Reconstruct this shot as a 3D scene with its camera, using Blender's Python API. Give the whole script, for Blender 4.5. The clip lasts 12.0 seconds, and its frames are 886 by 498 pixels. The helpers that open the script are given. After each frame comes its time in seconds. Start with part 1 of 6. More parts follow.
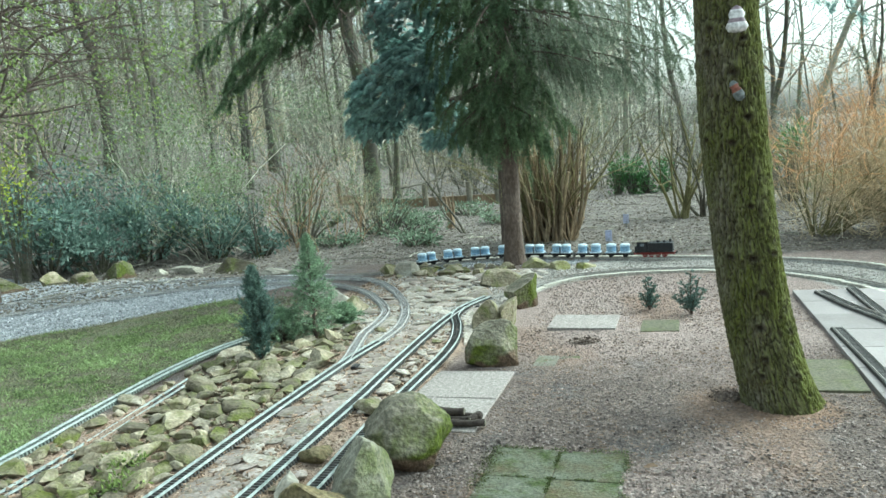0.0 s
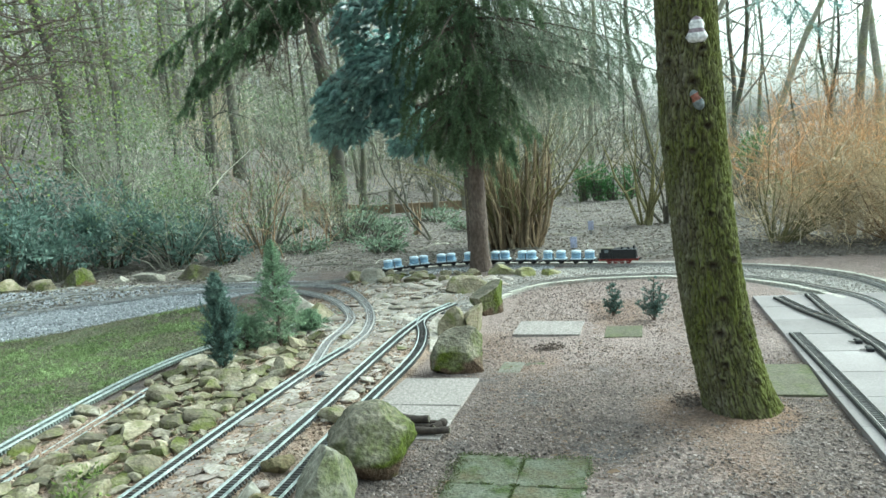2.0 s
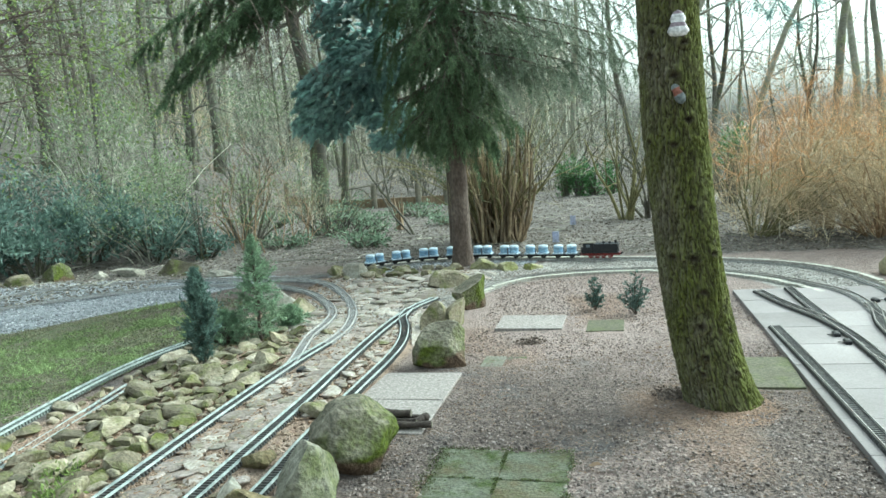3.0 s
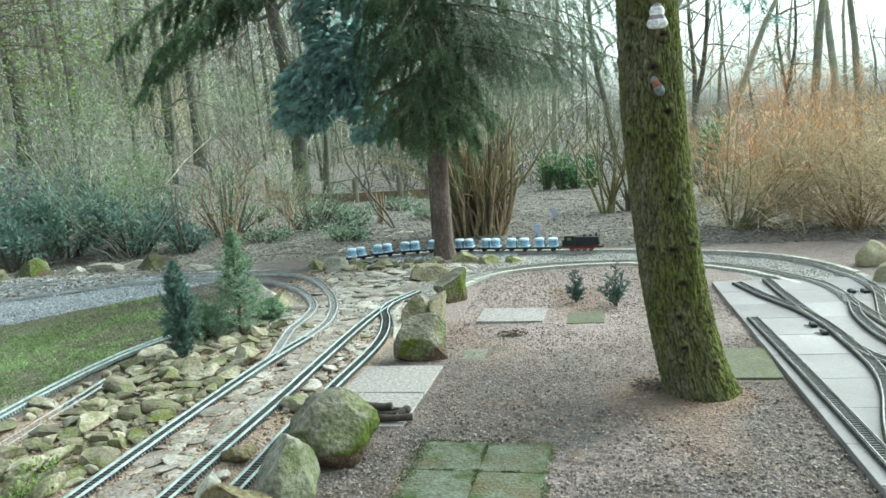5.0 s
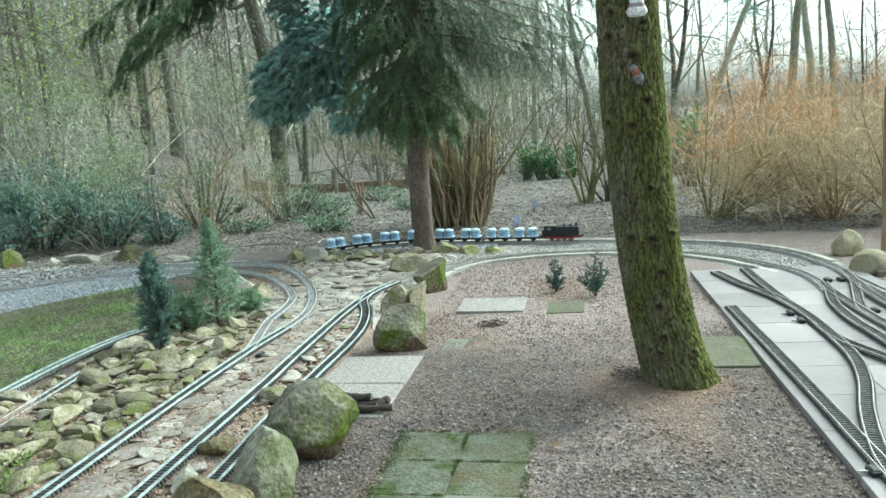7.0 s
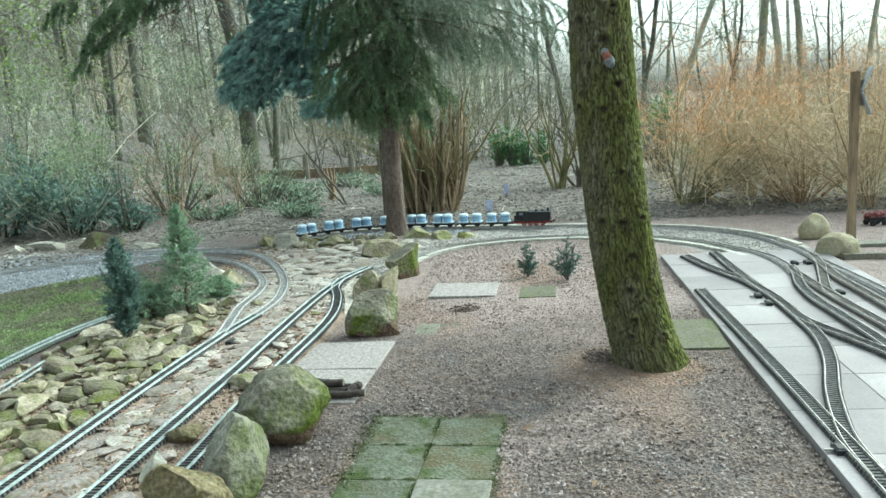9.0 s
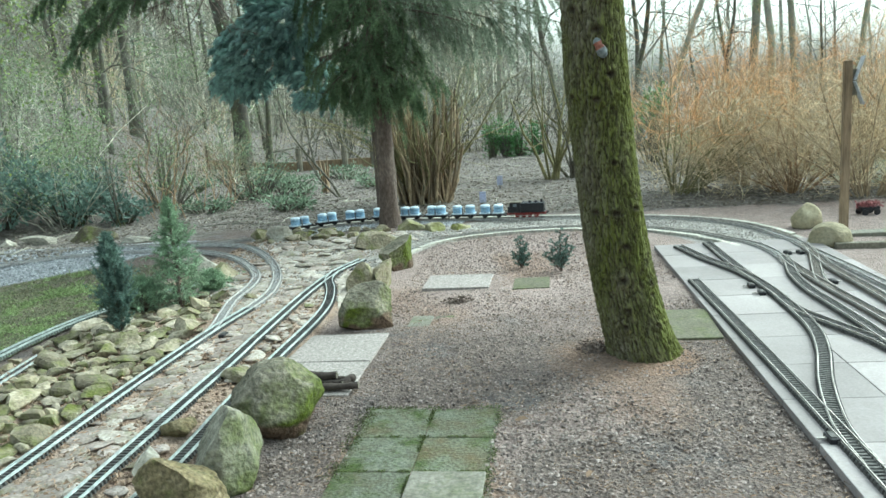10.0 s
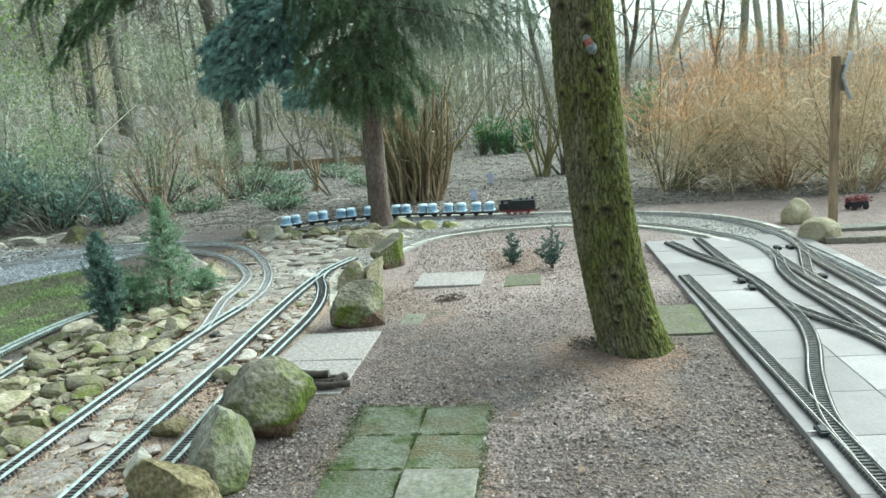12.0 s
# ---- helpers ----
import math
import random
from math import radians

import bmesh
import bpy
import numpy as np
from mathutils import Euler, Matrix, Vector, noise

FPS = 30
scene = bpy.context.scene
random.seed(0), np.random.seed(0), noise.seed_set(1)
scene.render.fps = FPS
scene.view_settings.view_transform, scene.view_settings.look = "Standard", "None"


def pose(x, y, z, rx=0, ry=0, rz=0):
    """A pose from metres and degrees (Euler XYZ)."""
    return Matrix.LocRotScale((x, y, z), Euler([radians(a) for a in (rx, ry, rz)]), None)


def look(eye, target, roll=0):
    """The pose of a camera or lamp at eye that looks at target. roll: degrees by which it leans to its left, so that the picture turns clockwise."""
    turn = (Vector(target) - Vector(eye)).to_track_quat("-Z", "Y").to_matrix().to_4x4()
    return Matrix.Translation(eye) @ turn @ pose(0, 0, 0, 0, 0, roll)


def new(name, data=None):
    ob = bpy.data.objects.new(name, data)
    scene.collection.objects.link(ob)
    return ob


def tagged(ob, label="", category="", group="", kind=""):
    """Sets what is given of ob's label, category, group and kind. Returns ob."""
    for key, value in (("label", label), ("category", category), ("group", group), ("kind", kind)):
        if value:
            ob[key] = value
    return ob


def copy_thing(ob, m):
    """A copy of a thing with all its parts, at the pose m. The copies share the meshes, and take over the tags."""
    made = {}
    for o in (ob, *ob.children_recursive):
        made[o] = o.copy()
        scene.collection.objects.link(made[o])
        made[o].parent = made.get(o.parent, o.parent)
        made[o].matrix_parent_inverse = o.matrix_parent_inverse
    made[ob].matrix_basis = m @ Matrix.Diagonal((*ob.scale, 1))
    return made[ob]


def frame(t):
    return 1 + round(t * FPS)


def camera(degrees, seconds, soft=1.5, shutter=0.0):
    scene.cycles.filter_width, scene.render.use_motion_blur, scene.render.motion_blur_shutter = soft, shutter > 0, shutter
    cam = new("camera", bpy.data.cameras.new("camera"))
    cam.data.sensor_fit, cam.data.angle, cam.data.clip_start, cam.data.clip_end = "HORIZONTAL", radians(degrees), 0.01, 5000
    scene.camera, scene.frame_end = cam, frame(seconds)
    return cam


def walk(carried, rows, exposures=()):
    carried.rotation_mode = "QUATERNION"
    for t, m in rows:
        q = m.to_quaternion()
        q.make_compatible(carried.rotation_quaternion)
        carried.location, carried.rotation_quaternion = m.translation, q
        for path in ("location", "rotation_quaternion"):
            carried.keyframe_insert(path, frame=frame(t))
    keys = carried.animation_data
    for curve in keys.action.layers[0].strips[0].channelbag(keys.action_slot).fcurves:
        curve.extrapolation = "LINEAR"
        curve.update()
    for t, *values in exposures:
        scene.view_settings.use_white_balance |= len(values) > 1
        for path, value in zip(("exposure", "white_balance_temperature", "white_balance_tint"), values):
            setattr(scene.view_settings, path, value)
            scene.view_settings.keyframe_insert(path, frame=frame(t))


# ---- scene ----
# ---- camera ----
cam = camera(60.0, 12.0, soft=1.6)
PATH = [
    (0, -0.0144, -0.0292, 1.1982, 82.052, 4.599, 17.367),
    (0.5, -0.0137, -0.0305, 1.1976, 82.047, 4.673, 17.474),
    (1, -0.0097, -0.0291, 1.1968, 82.122, 4.369, 16.855),
    (1.5, -0.0086, -0.0201, 1.1949, 82.106, 4.327, 15.496),
    (2, -0.0049, -0.0202, 1.1981, 82.345, 4.289, 14.935),
    (2.5, -0.0043, -0.0135, 1.1925, 82.096, 4.374, 14.466),
    (3, -0.0058, -0.0103, 1.1915, 81.888, 4.16, 13.635),
    (5, 0.0004, -0.0064, 1.1851, 81.342, 4.148, 12.301),
    (5.5, -0.0003, -0.006, 1.1842, 81.228, 4.059, 12.189),
    (6, 0, -0, 1.1806, 80.902, 4.125, 11.999),
    (6.5, -0.0023, 0.0116, 1.1764, 80.654, 4.025, 11.099),
    (7, -0.0003, 0.0145, 1.1761, 80.552, 4.058, 10.831),
    (9, 0.0018, 0.0285, 1.1642, 79.405, 3.983, 8.784),
    (9.5, 0.0017, 0.0363, 1.1611, 78.812, 4.074, 8.464),
    (10, 0.0051, 0.0381, 1.1604, 78.778, 4.245, 8.294),
    (10.5, 0.0037, 0.0379, 1.1604, 78.654, 4.258, 8.392),
    (11, 0.0023, 0.0418, 1.1594, 78.45, 4.305, 8.042),
    (11.5, 0.0055, 0.041, 1.1581, 78.432, 4.453, 7.834),
    (12, 0.007, 0.0386, 1.1588, 78.571, 4.545, 7.602),
]
walk(cam, [(t, pose(x, y, z, a, b, c)) for t, x, y, z, a, b, c in PATH], [(0.0, 0.96, 5700, -13.5), (12.0, 1.0, 5700, -12.5)])

# ---- light: bright overcast sky, very soft sun ----
world = bpy.data.worlds.new("sky")
scene.world = world
world.use_nodes = True
wn, wl = world.node_tree.nodes, world.node_tree.links
sky = wn.new("ShaderNodeTexSky")
sky.sky_type, sky.sun_disc = "NISHITA", False
sky.sun_elevation, sky.sun_rotation = radians(40), radians(50)
sky.air_density, sky.dust_density, sky.ozone_density = 1.0, 6.0, 1.0
hs = wn.new("ShaderNodeHueSaturation")
hs.inputs["Saturation"].default_value = 0.25
wl.new(sky.outputs[0], hs.inputs["Color"])
wl.new(hs.outputs[0], wn["Background"].inputs[0])
wn["Background"].inputs[1].default_value = 0.2
sun = new("sun", bpy.data.lights.new("sun", "SUN"))
sun.data.energy, sun.data.angle, sun.data.color = 0.5, radians(110), (1.0, 0.98, 0.95)
sun.matrix_world = look((0, 0, 0), (-math.sin(radians(50)) * math.cos(radians(40)), -math.cos(radians(50)) * math.cos(radians(40)), -math.sin(radians(40))))

# ---- materials ----


def surf(name, cols, scale=6.0, rough=0.85, bump=0.4, fine=60.0, metal=0.0, moss=None, moss_amount=0.5, vary=0.0, island=0.0, spec=0.3, stretch=(1, 1, 1), moss_way=None, moss_soft=0.22, moss_scale=0.9, speckle=0.32, stain=None):
    """Two scales of noise over a colour ramp, fine relief, and moss where asked."""
    m = bpy.data.materials.new(name)
    m.use_nodes = True
    n, l = m.node_tree.nodes, m.node_tree.links
    b = n["Principled BSDF"]
    b.inputs["Roughness"].default_value, b.inputs["Metallic"].default_value = rough, metal
    b.inputs["Specular IOR Level"].default_value = spec
    geo = n.new("ShaderNodeNewGeometry")
    info = n.new("ShaderNodeObjectInfo")
    off = n.new("ShaderNodeVectorMath")
    off.operation = "MULTIPLY_ADD"
    wl3 = n.new("ShaderNodeCombineXYZ")
    for i in range(3):
        l.new(info.outputs["Random"], wl3.inputs[i])
    l.new(wl3.outputs[0], off.inputs[0])
    off.inputs[1].default_value = (37.0, 61.0, 17.0)
    st = n.new("ShaderNodeVectorMath")
    st.operation = "MULTIPLY"
    st.inputs[1].default_value = stretch
    l.new(geo.outputs["Position"], st.inputs[0])
    l.new(st.outputs[0], off.inputs[2])
    big = n.new("ShaderNodeTexNoise")
    big.inputs["Scale"].default_value, big.inputs["Detail"].default_value = scale, 5.0
    big.inputs["Roughness"].default_value = 0.65
    l.new(off.outputs[0], big.inputs["Vector"])
    ramp = n.new("ShaderNodeValToRGB")
    e = ramp.color_ramp.elements
    while len(e) < len(cols):
        e.new(0.5)
    for i, c in enumerate(cols):
        e[i].position = 0.28 + 0.44 * i / max(1, len(cols) - 1)
        e[i].color = (*c, 1)
    l.new(big.outputs["Fac"], ramp.inputs[0])
    small = n.new("ShaderNodeTexNoise")
    small.inputs["Scale"].default_value, small.inputs["Detail"].default_value = fine, 4.0
    l.new(off.outputs[0], small.inputs["Vector"])
    mr = n.new("ShaderNodeMapRange")
    mr.inputs["From Min"].default_value, mr.inputs["From Max"].default_value = 0.3, 0.7
    mr.inputs["To Min"].default_value, mr.inputs["To Max"].default_value = 1 - speckle, 1 + speckle
    l.new(small.outputs["Fac"], mr.inputs["Value"])
    mul = n.new("ShaderNodeMix")
    mul.data_type, mul.blend_type = "RGBA", "MULTIPLY"
    mul.inputs[0].default_value = 1.0
    l.new(ramp.outputs[0], mul.inputs[6])
    l.new(mr.outputs[0], mul.inputs[7])
    col = mul.outputs[2]
    for src, amount in ((info.outputs["Random"], vary), (geo.outputs["Random Per Island"], island)):
        if amount:
            mv = n.new("ShaderNodeMapRange")
            mv.inputs["To Min"].default_value, mv.inputs["To Max"].default_value = 1 - amount, 1 + amount
            l.new(src, mv.inputs["Value"])
            mm = n.new("ShaderNodeMix")
            mm.data_type, mm.blend_type = "RGBA", "MULTIPLY"
            mm.inputs[0].default_value = 1.0
            l.new(col, mm.inputs[6])
            l.new(mv.outputs[0], mm.inputs[7])
            col = mm.outputs[2]
    if moss:
        mn = n.new("ShaderNodeTexNoise")
        mn.inputs["Scale"].default_value, mn.inputs["Detail"].default_value = scale * moss_scale, 9.0
        mn.inputs["Roughness"].default_value = 0.68
        l.new(off.outputs[0], mn.inputs["Vector"])
        mk = n.new("ShaderNodeMapRange")
        mk.inputs["From Min"].default_value, mk.inputs["From Max"].default_value = 0.71 - moss_soft / 2 - 0.3 * moss_amount, 0.71 + moss_soft / 2 - 0.3 * moss_amount
        src = mn.outputs["Fac"]
        if moss_way:
            dt = n.new("ShaderNodeVectorMath")
            dt.operation = "DOT_PRODUCT"
            l.new(geo.outputs["Normal"], dt.inputs[0])
            dt.inputs[1].default_value = moss_way
            ad = n.new("ShaderNodeMath")
            l.new(src, ad.inputs[0])
            l.new(dt.outputs["Value"], ad.inputs[1])
            src = ad.outputs[0]
        l.new(src, mk.inputs["Value"])
        mx = n.new("ShaderNodeMix")
        mx.data_type = "RGBA"
        l.new(mk.outputs[0], mx.inputs[0])
        l.new(col, mx.inputs[6])
        mg = n.new("ShaderNodeMix")
        mg.data_type, mg.blend_type = "RGBA", "MULTIPLY"
        mg.inputs[0].default_value = 1.0
        mg.inputs[6].default_value = (*moss, 1)
        l.new(mr.outputs[0], mg.inputs[7])
        l.new(mg.outputs[2], mx.inputs[7])
        col = mx.outputs[2]
    if stain:
        sa = n.new("ShaderNodeAttribute")
        sa.attribute_name = stain[0]
        sx = n.new("ShaderNodeMix")
        sx.data_type = "RGBA"
        l.new(sa.outputs["Fac"], sx.inputs[0])
        l.new(col, sx.inputs[6])
        sg = n.new("ShaderNodeMix")
        sg.data_type, sg.blend_type = "RGBA", "MULTIPLY"
        sg.inputs[0].default_value = 1.0
        sg.inputs[6].default_value = (*stain[1], 1)
        l.new(mr.outputs[0], sg.inputs[7])
        l.new(sg.outputs[2], sx.inputs[7])
        col = sx.outputs[2]
    l.new(col, b.inputs["Base Color"])
    if bump:
        bp = n.new("ShaderNodeBump")
        bp.inputs["Strength"].default_value, bp.inputs["Distance"].default_value = bump, 0.6 / fine
        l.new(small.outputs["Fac"], bp.inputs["Height"])
        l.new(bp.outputs[0], b.inputs["Normal"])
    return m


def leafy(name, a, c, rough=0.6, through_light=0.25):
    """Leaves and needles: colour varies leaf by leaf, some light passes through."""
    m = surf(name, [a, c], 1.5, rough, 0.0, 30.0, island=0.45)
    n, l = m.node_tree.nodes, m.node_tree.links
    b = n["Principled BSDF"]
    tr = n.new("ShaderNodeBsdfTranslucent")
    mix = n.new("ShaderNodeMixShader")
    mix.inputs[0].default_value = through_light
    l.new(b.inputs["Base Color"].links[0].from_socket, tr.inputs[0])
    l.new(b.outputs[0], mix.inputs[1])
    l.new(tr.outputs[0], mix.inputs[2])
    l.new(mix.outputs[0], n["Material Output"].inputs[0])
    return m


STONE = surf("fieldstone", [(0.10, 0.087, 0.058), (0.215, 0.187, 0.128), (0.37, 0.33, 0.25)], 11, 0.9, 0.9, 70, moss=(0.125, 0.14, 0.038), moss_amount=0.45, vary=0.5)
PALE_FLAT = surf("pale_flat_stone", [(0.25, 0.22, 0.18), (0.36, 0.325, 0.28), (0.50, 0.46, 0.41)], 13, 0.88, 0.8, 70, moss=(0.17, 0.17, 0.08), moss_amount=0.25, vary=0.25)
PALE_STONE = surf("pale_fieldstone", [(0.155, 0.134, 0.094), (0.275, 0.243, 0.182), (0.43, 0.39, 0.31)], 14, 0.9, 1.0, 70, moss=(0.14, 0.145, 0.06), moss_amount=0.38, vary=0.4)
MOSS_STONE = surf("mossy_fieldstone", [(0.09, 0.08, 0.055), (0.18, 0.16, 0.11), (0.30, 0.27, 0.2)], 11, 0.92, 1.0, 70, moss=(0.11, 0.122, 0.028), moss_amount=0.6, vary=0.3, moss_way=(0, 0, 0.06))
FLAT = surf("flat_stone", [(0.19, 0.158, 0.13), (0.275, 0.235, 0.205), (0.40, 0.355, 0.32)], 13, 0.88, 0.8, 70, moss=(0.13, 0.13, 0.055), moss_amount=0.3, vary=0.3)
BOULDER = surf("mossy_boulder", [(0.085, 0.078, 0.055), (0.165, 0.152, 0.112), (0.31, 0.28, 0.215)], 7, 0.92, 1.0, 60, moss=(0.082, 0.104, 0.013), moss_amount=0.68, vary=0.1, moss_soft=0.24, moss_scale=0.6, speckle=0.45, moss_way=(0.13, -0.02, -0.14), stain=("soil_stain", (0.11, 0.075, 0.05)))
GREY_BOULDER = surf("grey_boulder", [(0.14, 0.135, 0.10), (0.25, 0.24, 0.185), (0.38, 0.36, 0.295)], 9, 0.92, 1.0, 60, moss=(0.12, 0.14, 0.045), moss_amount=0.5, vary=0.1, moss_soft=0.3, moss_scale=0.7, speckle=0.4, moss_way=(0.12, 0.0, -0.06))
TAN_ROCK = surf("tan_rock", [(0.095, 0.075, 0.04), (0.165, 0.135, 0.074), (0.265, 0.222, 0.138)], 22, 0.92, 1.0, 70, vary=0.1, speckle=0.5, moss=(0.11, 0.11, 0.04), moss_amount=0.3)
SMOOTH_TAN = surf("smooth_tan_rock", [(0.22, 0.195, 0.12), (0.31, 0.275, 0.18), (0.39, 0.35, 0.25)], 6, 0.92, 0.6, 60, vary=0.1, speckle=0.2)
YELLOW_ROCK = surf("yellow_mossy_rock", [(0.2, 0.185, 0.1), (0.33, 0.31, 0.19), (0.42, 0.4, 0.28)], 9, 0.92, 0.8, 60, moss=(0.2, 0.21, 0.05), moss_amount=0.5, vary=0.15)
PALE_ROCK = surf("pale_rock", [(0.24, 0.225, 0.18), (0.35, 0.33, 0.275), (0.46, 0.44, 0.37)], 9, 0.9, 0.6, 50, vary=0.1)
CONCRETE = surf("platform_concrete", [(0.235, 0.213, 0.207), (0.282, 0.257, 0.25), (0.335, 0.307, 0.30)], 2.2, 0.8, 0.15, 90, vary=0.16, speckle=0.1)
KERB = surf("pale_edging", [(0.35, 0.34, 0.29), (0.5, 0.48, 0.42)], 5, 0.9, 0.4, 60, vary=0.15)
AGG = surf("washed_aggregate", [(0.17, 0.15, 0.135), (0.30, 0.27, 0.25), (0.45, 0.41, 0.385)], 60, 0.85, 0.8, 140)
MOSSY_SLAB = surf("mossy_slab", [(0.095, 0.072, 0.036), (0.115, 0.12, 0.082), (0.18, 0.19, 0.155)], 5, 0.95, 1.0, 90, moss=(0.05, 0.072, 0.016), moss_amount=0.55, vary=0.12, moss_soft=0.16, moss_scale=1.3, speckle=0.42)
PALE_SLAB = surf("pale_slab", [(0.135, 0.128, 0.10), (0.18, 0.173, 0.14), (0.225, 0.217, 0.18)], 7, 0.85, 0.3, 70, moss=(0.10, 0.115, 0.05), moss_amount=0.3)
YELLOW_SLAB = surf("algae_slab", [(0.10, 0.095, 0.062), (0.155, 0.15, 0.105)], 7, 0.9, 0.5, 70, moss=(0.105, 0.12, 0.045), moss_amount=0.45)
RAIL = surf("bright_rail", [(0.35, 0.405, 0.392), (0.49, 0.54, 0.525)], 3, 0.40, 0.0, 40, metal=0.1)
RAIL_DULL = surf("dull_rail", [(0.26, 0.245, 0.22), (0.44, 0.42, 0.39)], 3, 0.45, 0.0, 40, metal=0.4)
TIE = surf("dark_sleeper", [(0.055, 0.055, 0.052), (0.11, 0.106, 0.10)], 20, 0.8, 0.3, 80)
TIE_SAND = surf("sanded_sleeper", [(0.28, 0.275, 0.265), (0.43, 0.425, 0.41)], 12, 0.9, 0.3, 80)
TIE_GREEN = surf("algae_sleeper", [(0.13, 0.15, 0.13), (0.24, 0.27, 0.24)], 12, 0.9, 0.3, 80)
RAIL_PALE = surf("dusty_rail", [(0.36, 0.355, 0.34), (0.52, 0.515, 0.50)], 3, 0.45, 0.0, 40, metal=0.3)
TIE_DUSTY = surf("dusty_sleeper", [(0.10, 0.09, 0.078), (0.19, 0.175, 0.155)], 12, 0.9, 0.3, 80)
BLACK = surf("black_plastic", [(0.012, 0.013, 0.015), (0.025, 0.025, 0.028)], 10, 0.45, 0.1, 80)
# Cracks and knots turn dark brown: inner bark, with recess shade painted in.
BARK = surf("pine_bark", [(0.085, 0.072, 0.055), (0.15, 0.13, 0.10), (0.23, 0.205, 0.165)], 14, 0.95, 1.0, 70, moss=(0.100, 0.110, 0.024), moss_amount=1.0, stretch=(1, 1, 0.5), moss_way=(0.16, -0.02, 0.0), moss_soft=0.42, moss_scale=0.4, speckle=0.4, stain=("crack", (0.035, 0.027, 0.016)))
SPRUCE_BARK = surf("spruce_bark", [(0.075, 0.054, 0.043), (0.13, 0.10, 0.083), (0.185, 0.15, 0.125)], 12, 0.95, 0.9, 60, stretch=(1, 1, 0.5))
WOOD_BARK = surf("forest_bark", [(0.06, 0.055, 0.045), (0.115, 0.107, 0.088), (0.19, 0.18, 0.15)], 3, 0.95, 0.6, 30, moss=(0.12, 0.135, 0.06), moss_amount=0.4, vary=0.4)
# Forest bark lightened for far trunks: haze and backlight put into the colour.
HAZED_BARK = surf("pale_bark", [(0.17, 0.16, 0.125), (0.27, 0.26, 0.205), (0.38, 0.37, 0.30)], 3, 0.95, 0.6, 30, moss=(0.25, 0.27, 0.13), moss_amount=0.4, vary=0.3)
LIMB = surf("grey_limb", [(0.11, 0.103, 0.083), (0.27, 0.255, 0.21)], 3, 0.95, 0.3, 30, vary=0.35, island=0.5)
TWIG = surf("bare_twig", [(0.22, 0.212, 0.167), (0.47, 0.46, 0.38)], 2, 0.9, 0.0, 20, vary=0.3, island=0.75)
TWIG_DARK = surf("dark_twig", [(0.12, 0.112, 0.088), (0.33, 0.315, 0.255)], 2, 0.9, 0.0, 20, vary=0.35, island=0.7)
CANE = surf("dry_cane", [(0.11, 0.08, 0.05), (0.25, 0.19, 0.12), (0.44, 0.36, 0.25)], 5, 0.8, 0.2, 50, vary=0.6, stretch=(1, 1, 0.3))
CANE_GREEN = surf("olive_cane", [(0.16, 0.15, 0.07), (0.28, 0.26, 0.13)], 3, 0.8, 0.2, 50, island=0.3)
ORANGE = surf("orange_twig", [(0.56, 0.31, 0.15), (0.74, 0.47, 0.25)], 2, 0.85, 0.0, 30, island=0.35)
STRAW = surf("straw_twig", [(0.50, 0.405, 0.25), (0.70, 0.60, 0.42)], 2, 0.85, 0.0, 30, island=0.35)
NEEDLE = leafy("dark_needles", (0.078, 0.126, 0.066), (0.205, 0.28, 0.15), 0.6, 0.35)
NEEDLE_PALE = leafy("pale_needles", (0.17, 0.21, 0.15), (0.28, 0.325, 0.24), 0.6, 0.4)
NEEDLE_BLUE = leafy("blue_needles", (0.185, 0.31, 0.285), (0.44, 0.60, 0.55), 0.6, 0.4)
NEEDLE_JUN = leafy("juniper_needles", (0.085, 0.14, 0.115), (0.20, 0.285, 0.24))
NEEDLE_GREEN = leafy("young_needles", (0.17, 0.27, 0.16), (0.40, 0.50, 0.34))
LEAF_DARK = leafy("evergreen_leaves", (0.07, 0.12, 0.097), (0.225, 0.315, 0.262), 0.4, 0.25)
LEAF_LIGHT = leafy("spring_leaves", (0.15, 0.21, 0.10), (0.29, 0.37, 0.19), 0.6, 0.35)
LEAF_GREEN = leafy("box_leaves", (0.055, 0.15, 0.045), (0.14, 0.28, 0.095), 0.4, 0.2)
LEAF_FRESH = leafy("fresh_leaves", (0.14, 0.2, 0.06), (0.3, 0.38, 0.12), 0.6, 0.35)
LEAF_YELLOW = leafy("yellow_leaves", (0.36, 0.42, 0.03), (0.5, 0.56, 0.07), 0.6, 0.35)
LEAF_PALE = leafy("greyish_leaves", (0.14, 0.20, 0.13), (0.25, 0.32, 0.22), 0.6, 0.3)
GRASS = leafy("grass", (0.16, 0.21, 0.085), (0.33, 0.42, 0.19), 0.7, 0.3)
THATCH = leafy("lawn_thatch", (0.125, 0.132, 0.075), (0.255, 0.255, 0.16), 0.85, 0.15)
DRY_LEAF = leafy("dry_leaf", (0.21, 0.14, 0.09), (0.33, 0.235, 0.16), 0.8, 0.15)
RUST_NEEDLE = leafy("rusty_needles", (0.24, 0.135, 0.075), (0.38, 0.245, 0.15), 0.8, 0.15)
RUSTY = surf("rusty_twig", [(0.26, 0.165, 0.095), (0.42, 0.30, 0.19)], 2, 0.85, 0.0, 30, island=0.35)
MOSS_TUFT = leafy("moss_tuft", (0.075, 0.095, 0.03), (0.16, 0.18, 0.085), 0.9, 0.1)
LITTER = leafy("leaf_litter", (0.17, 0.145, 0.115), (0.33, 0.30, 0.26), 0.9, 0.1)
CHIP = surf("mulch_chip", [(0.145, 0.117, 0.104), (0.235, 0.193, 0.17), (0.36, 0.312, 0.284)], 9, 0.9, 0.2, 60, island=0.45)
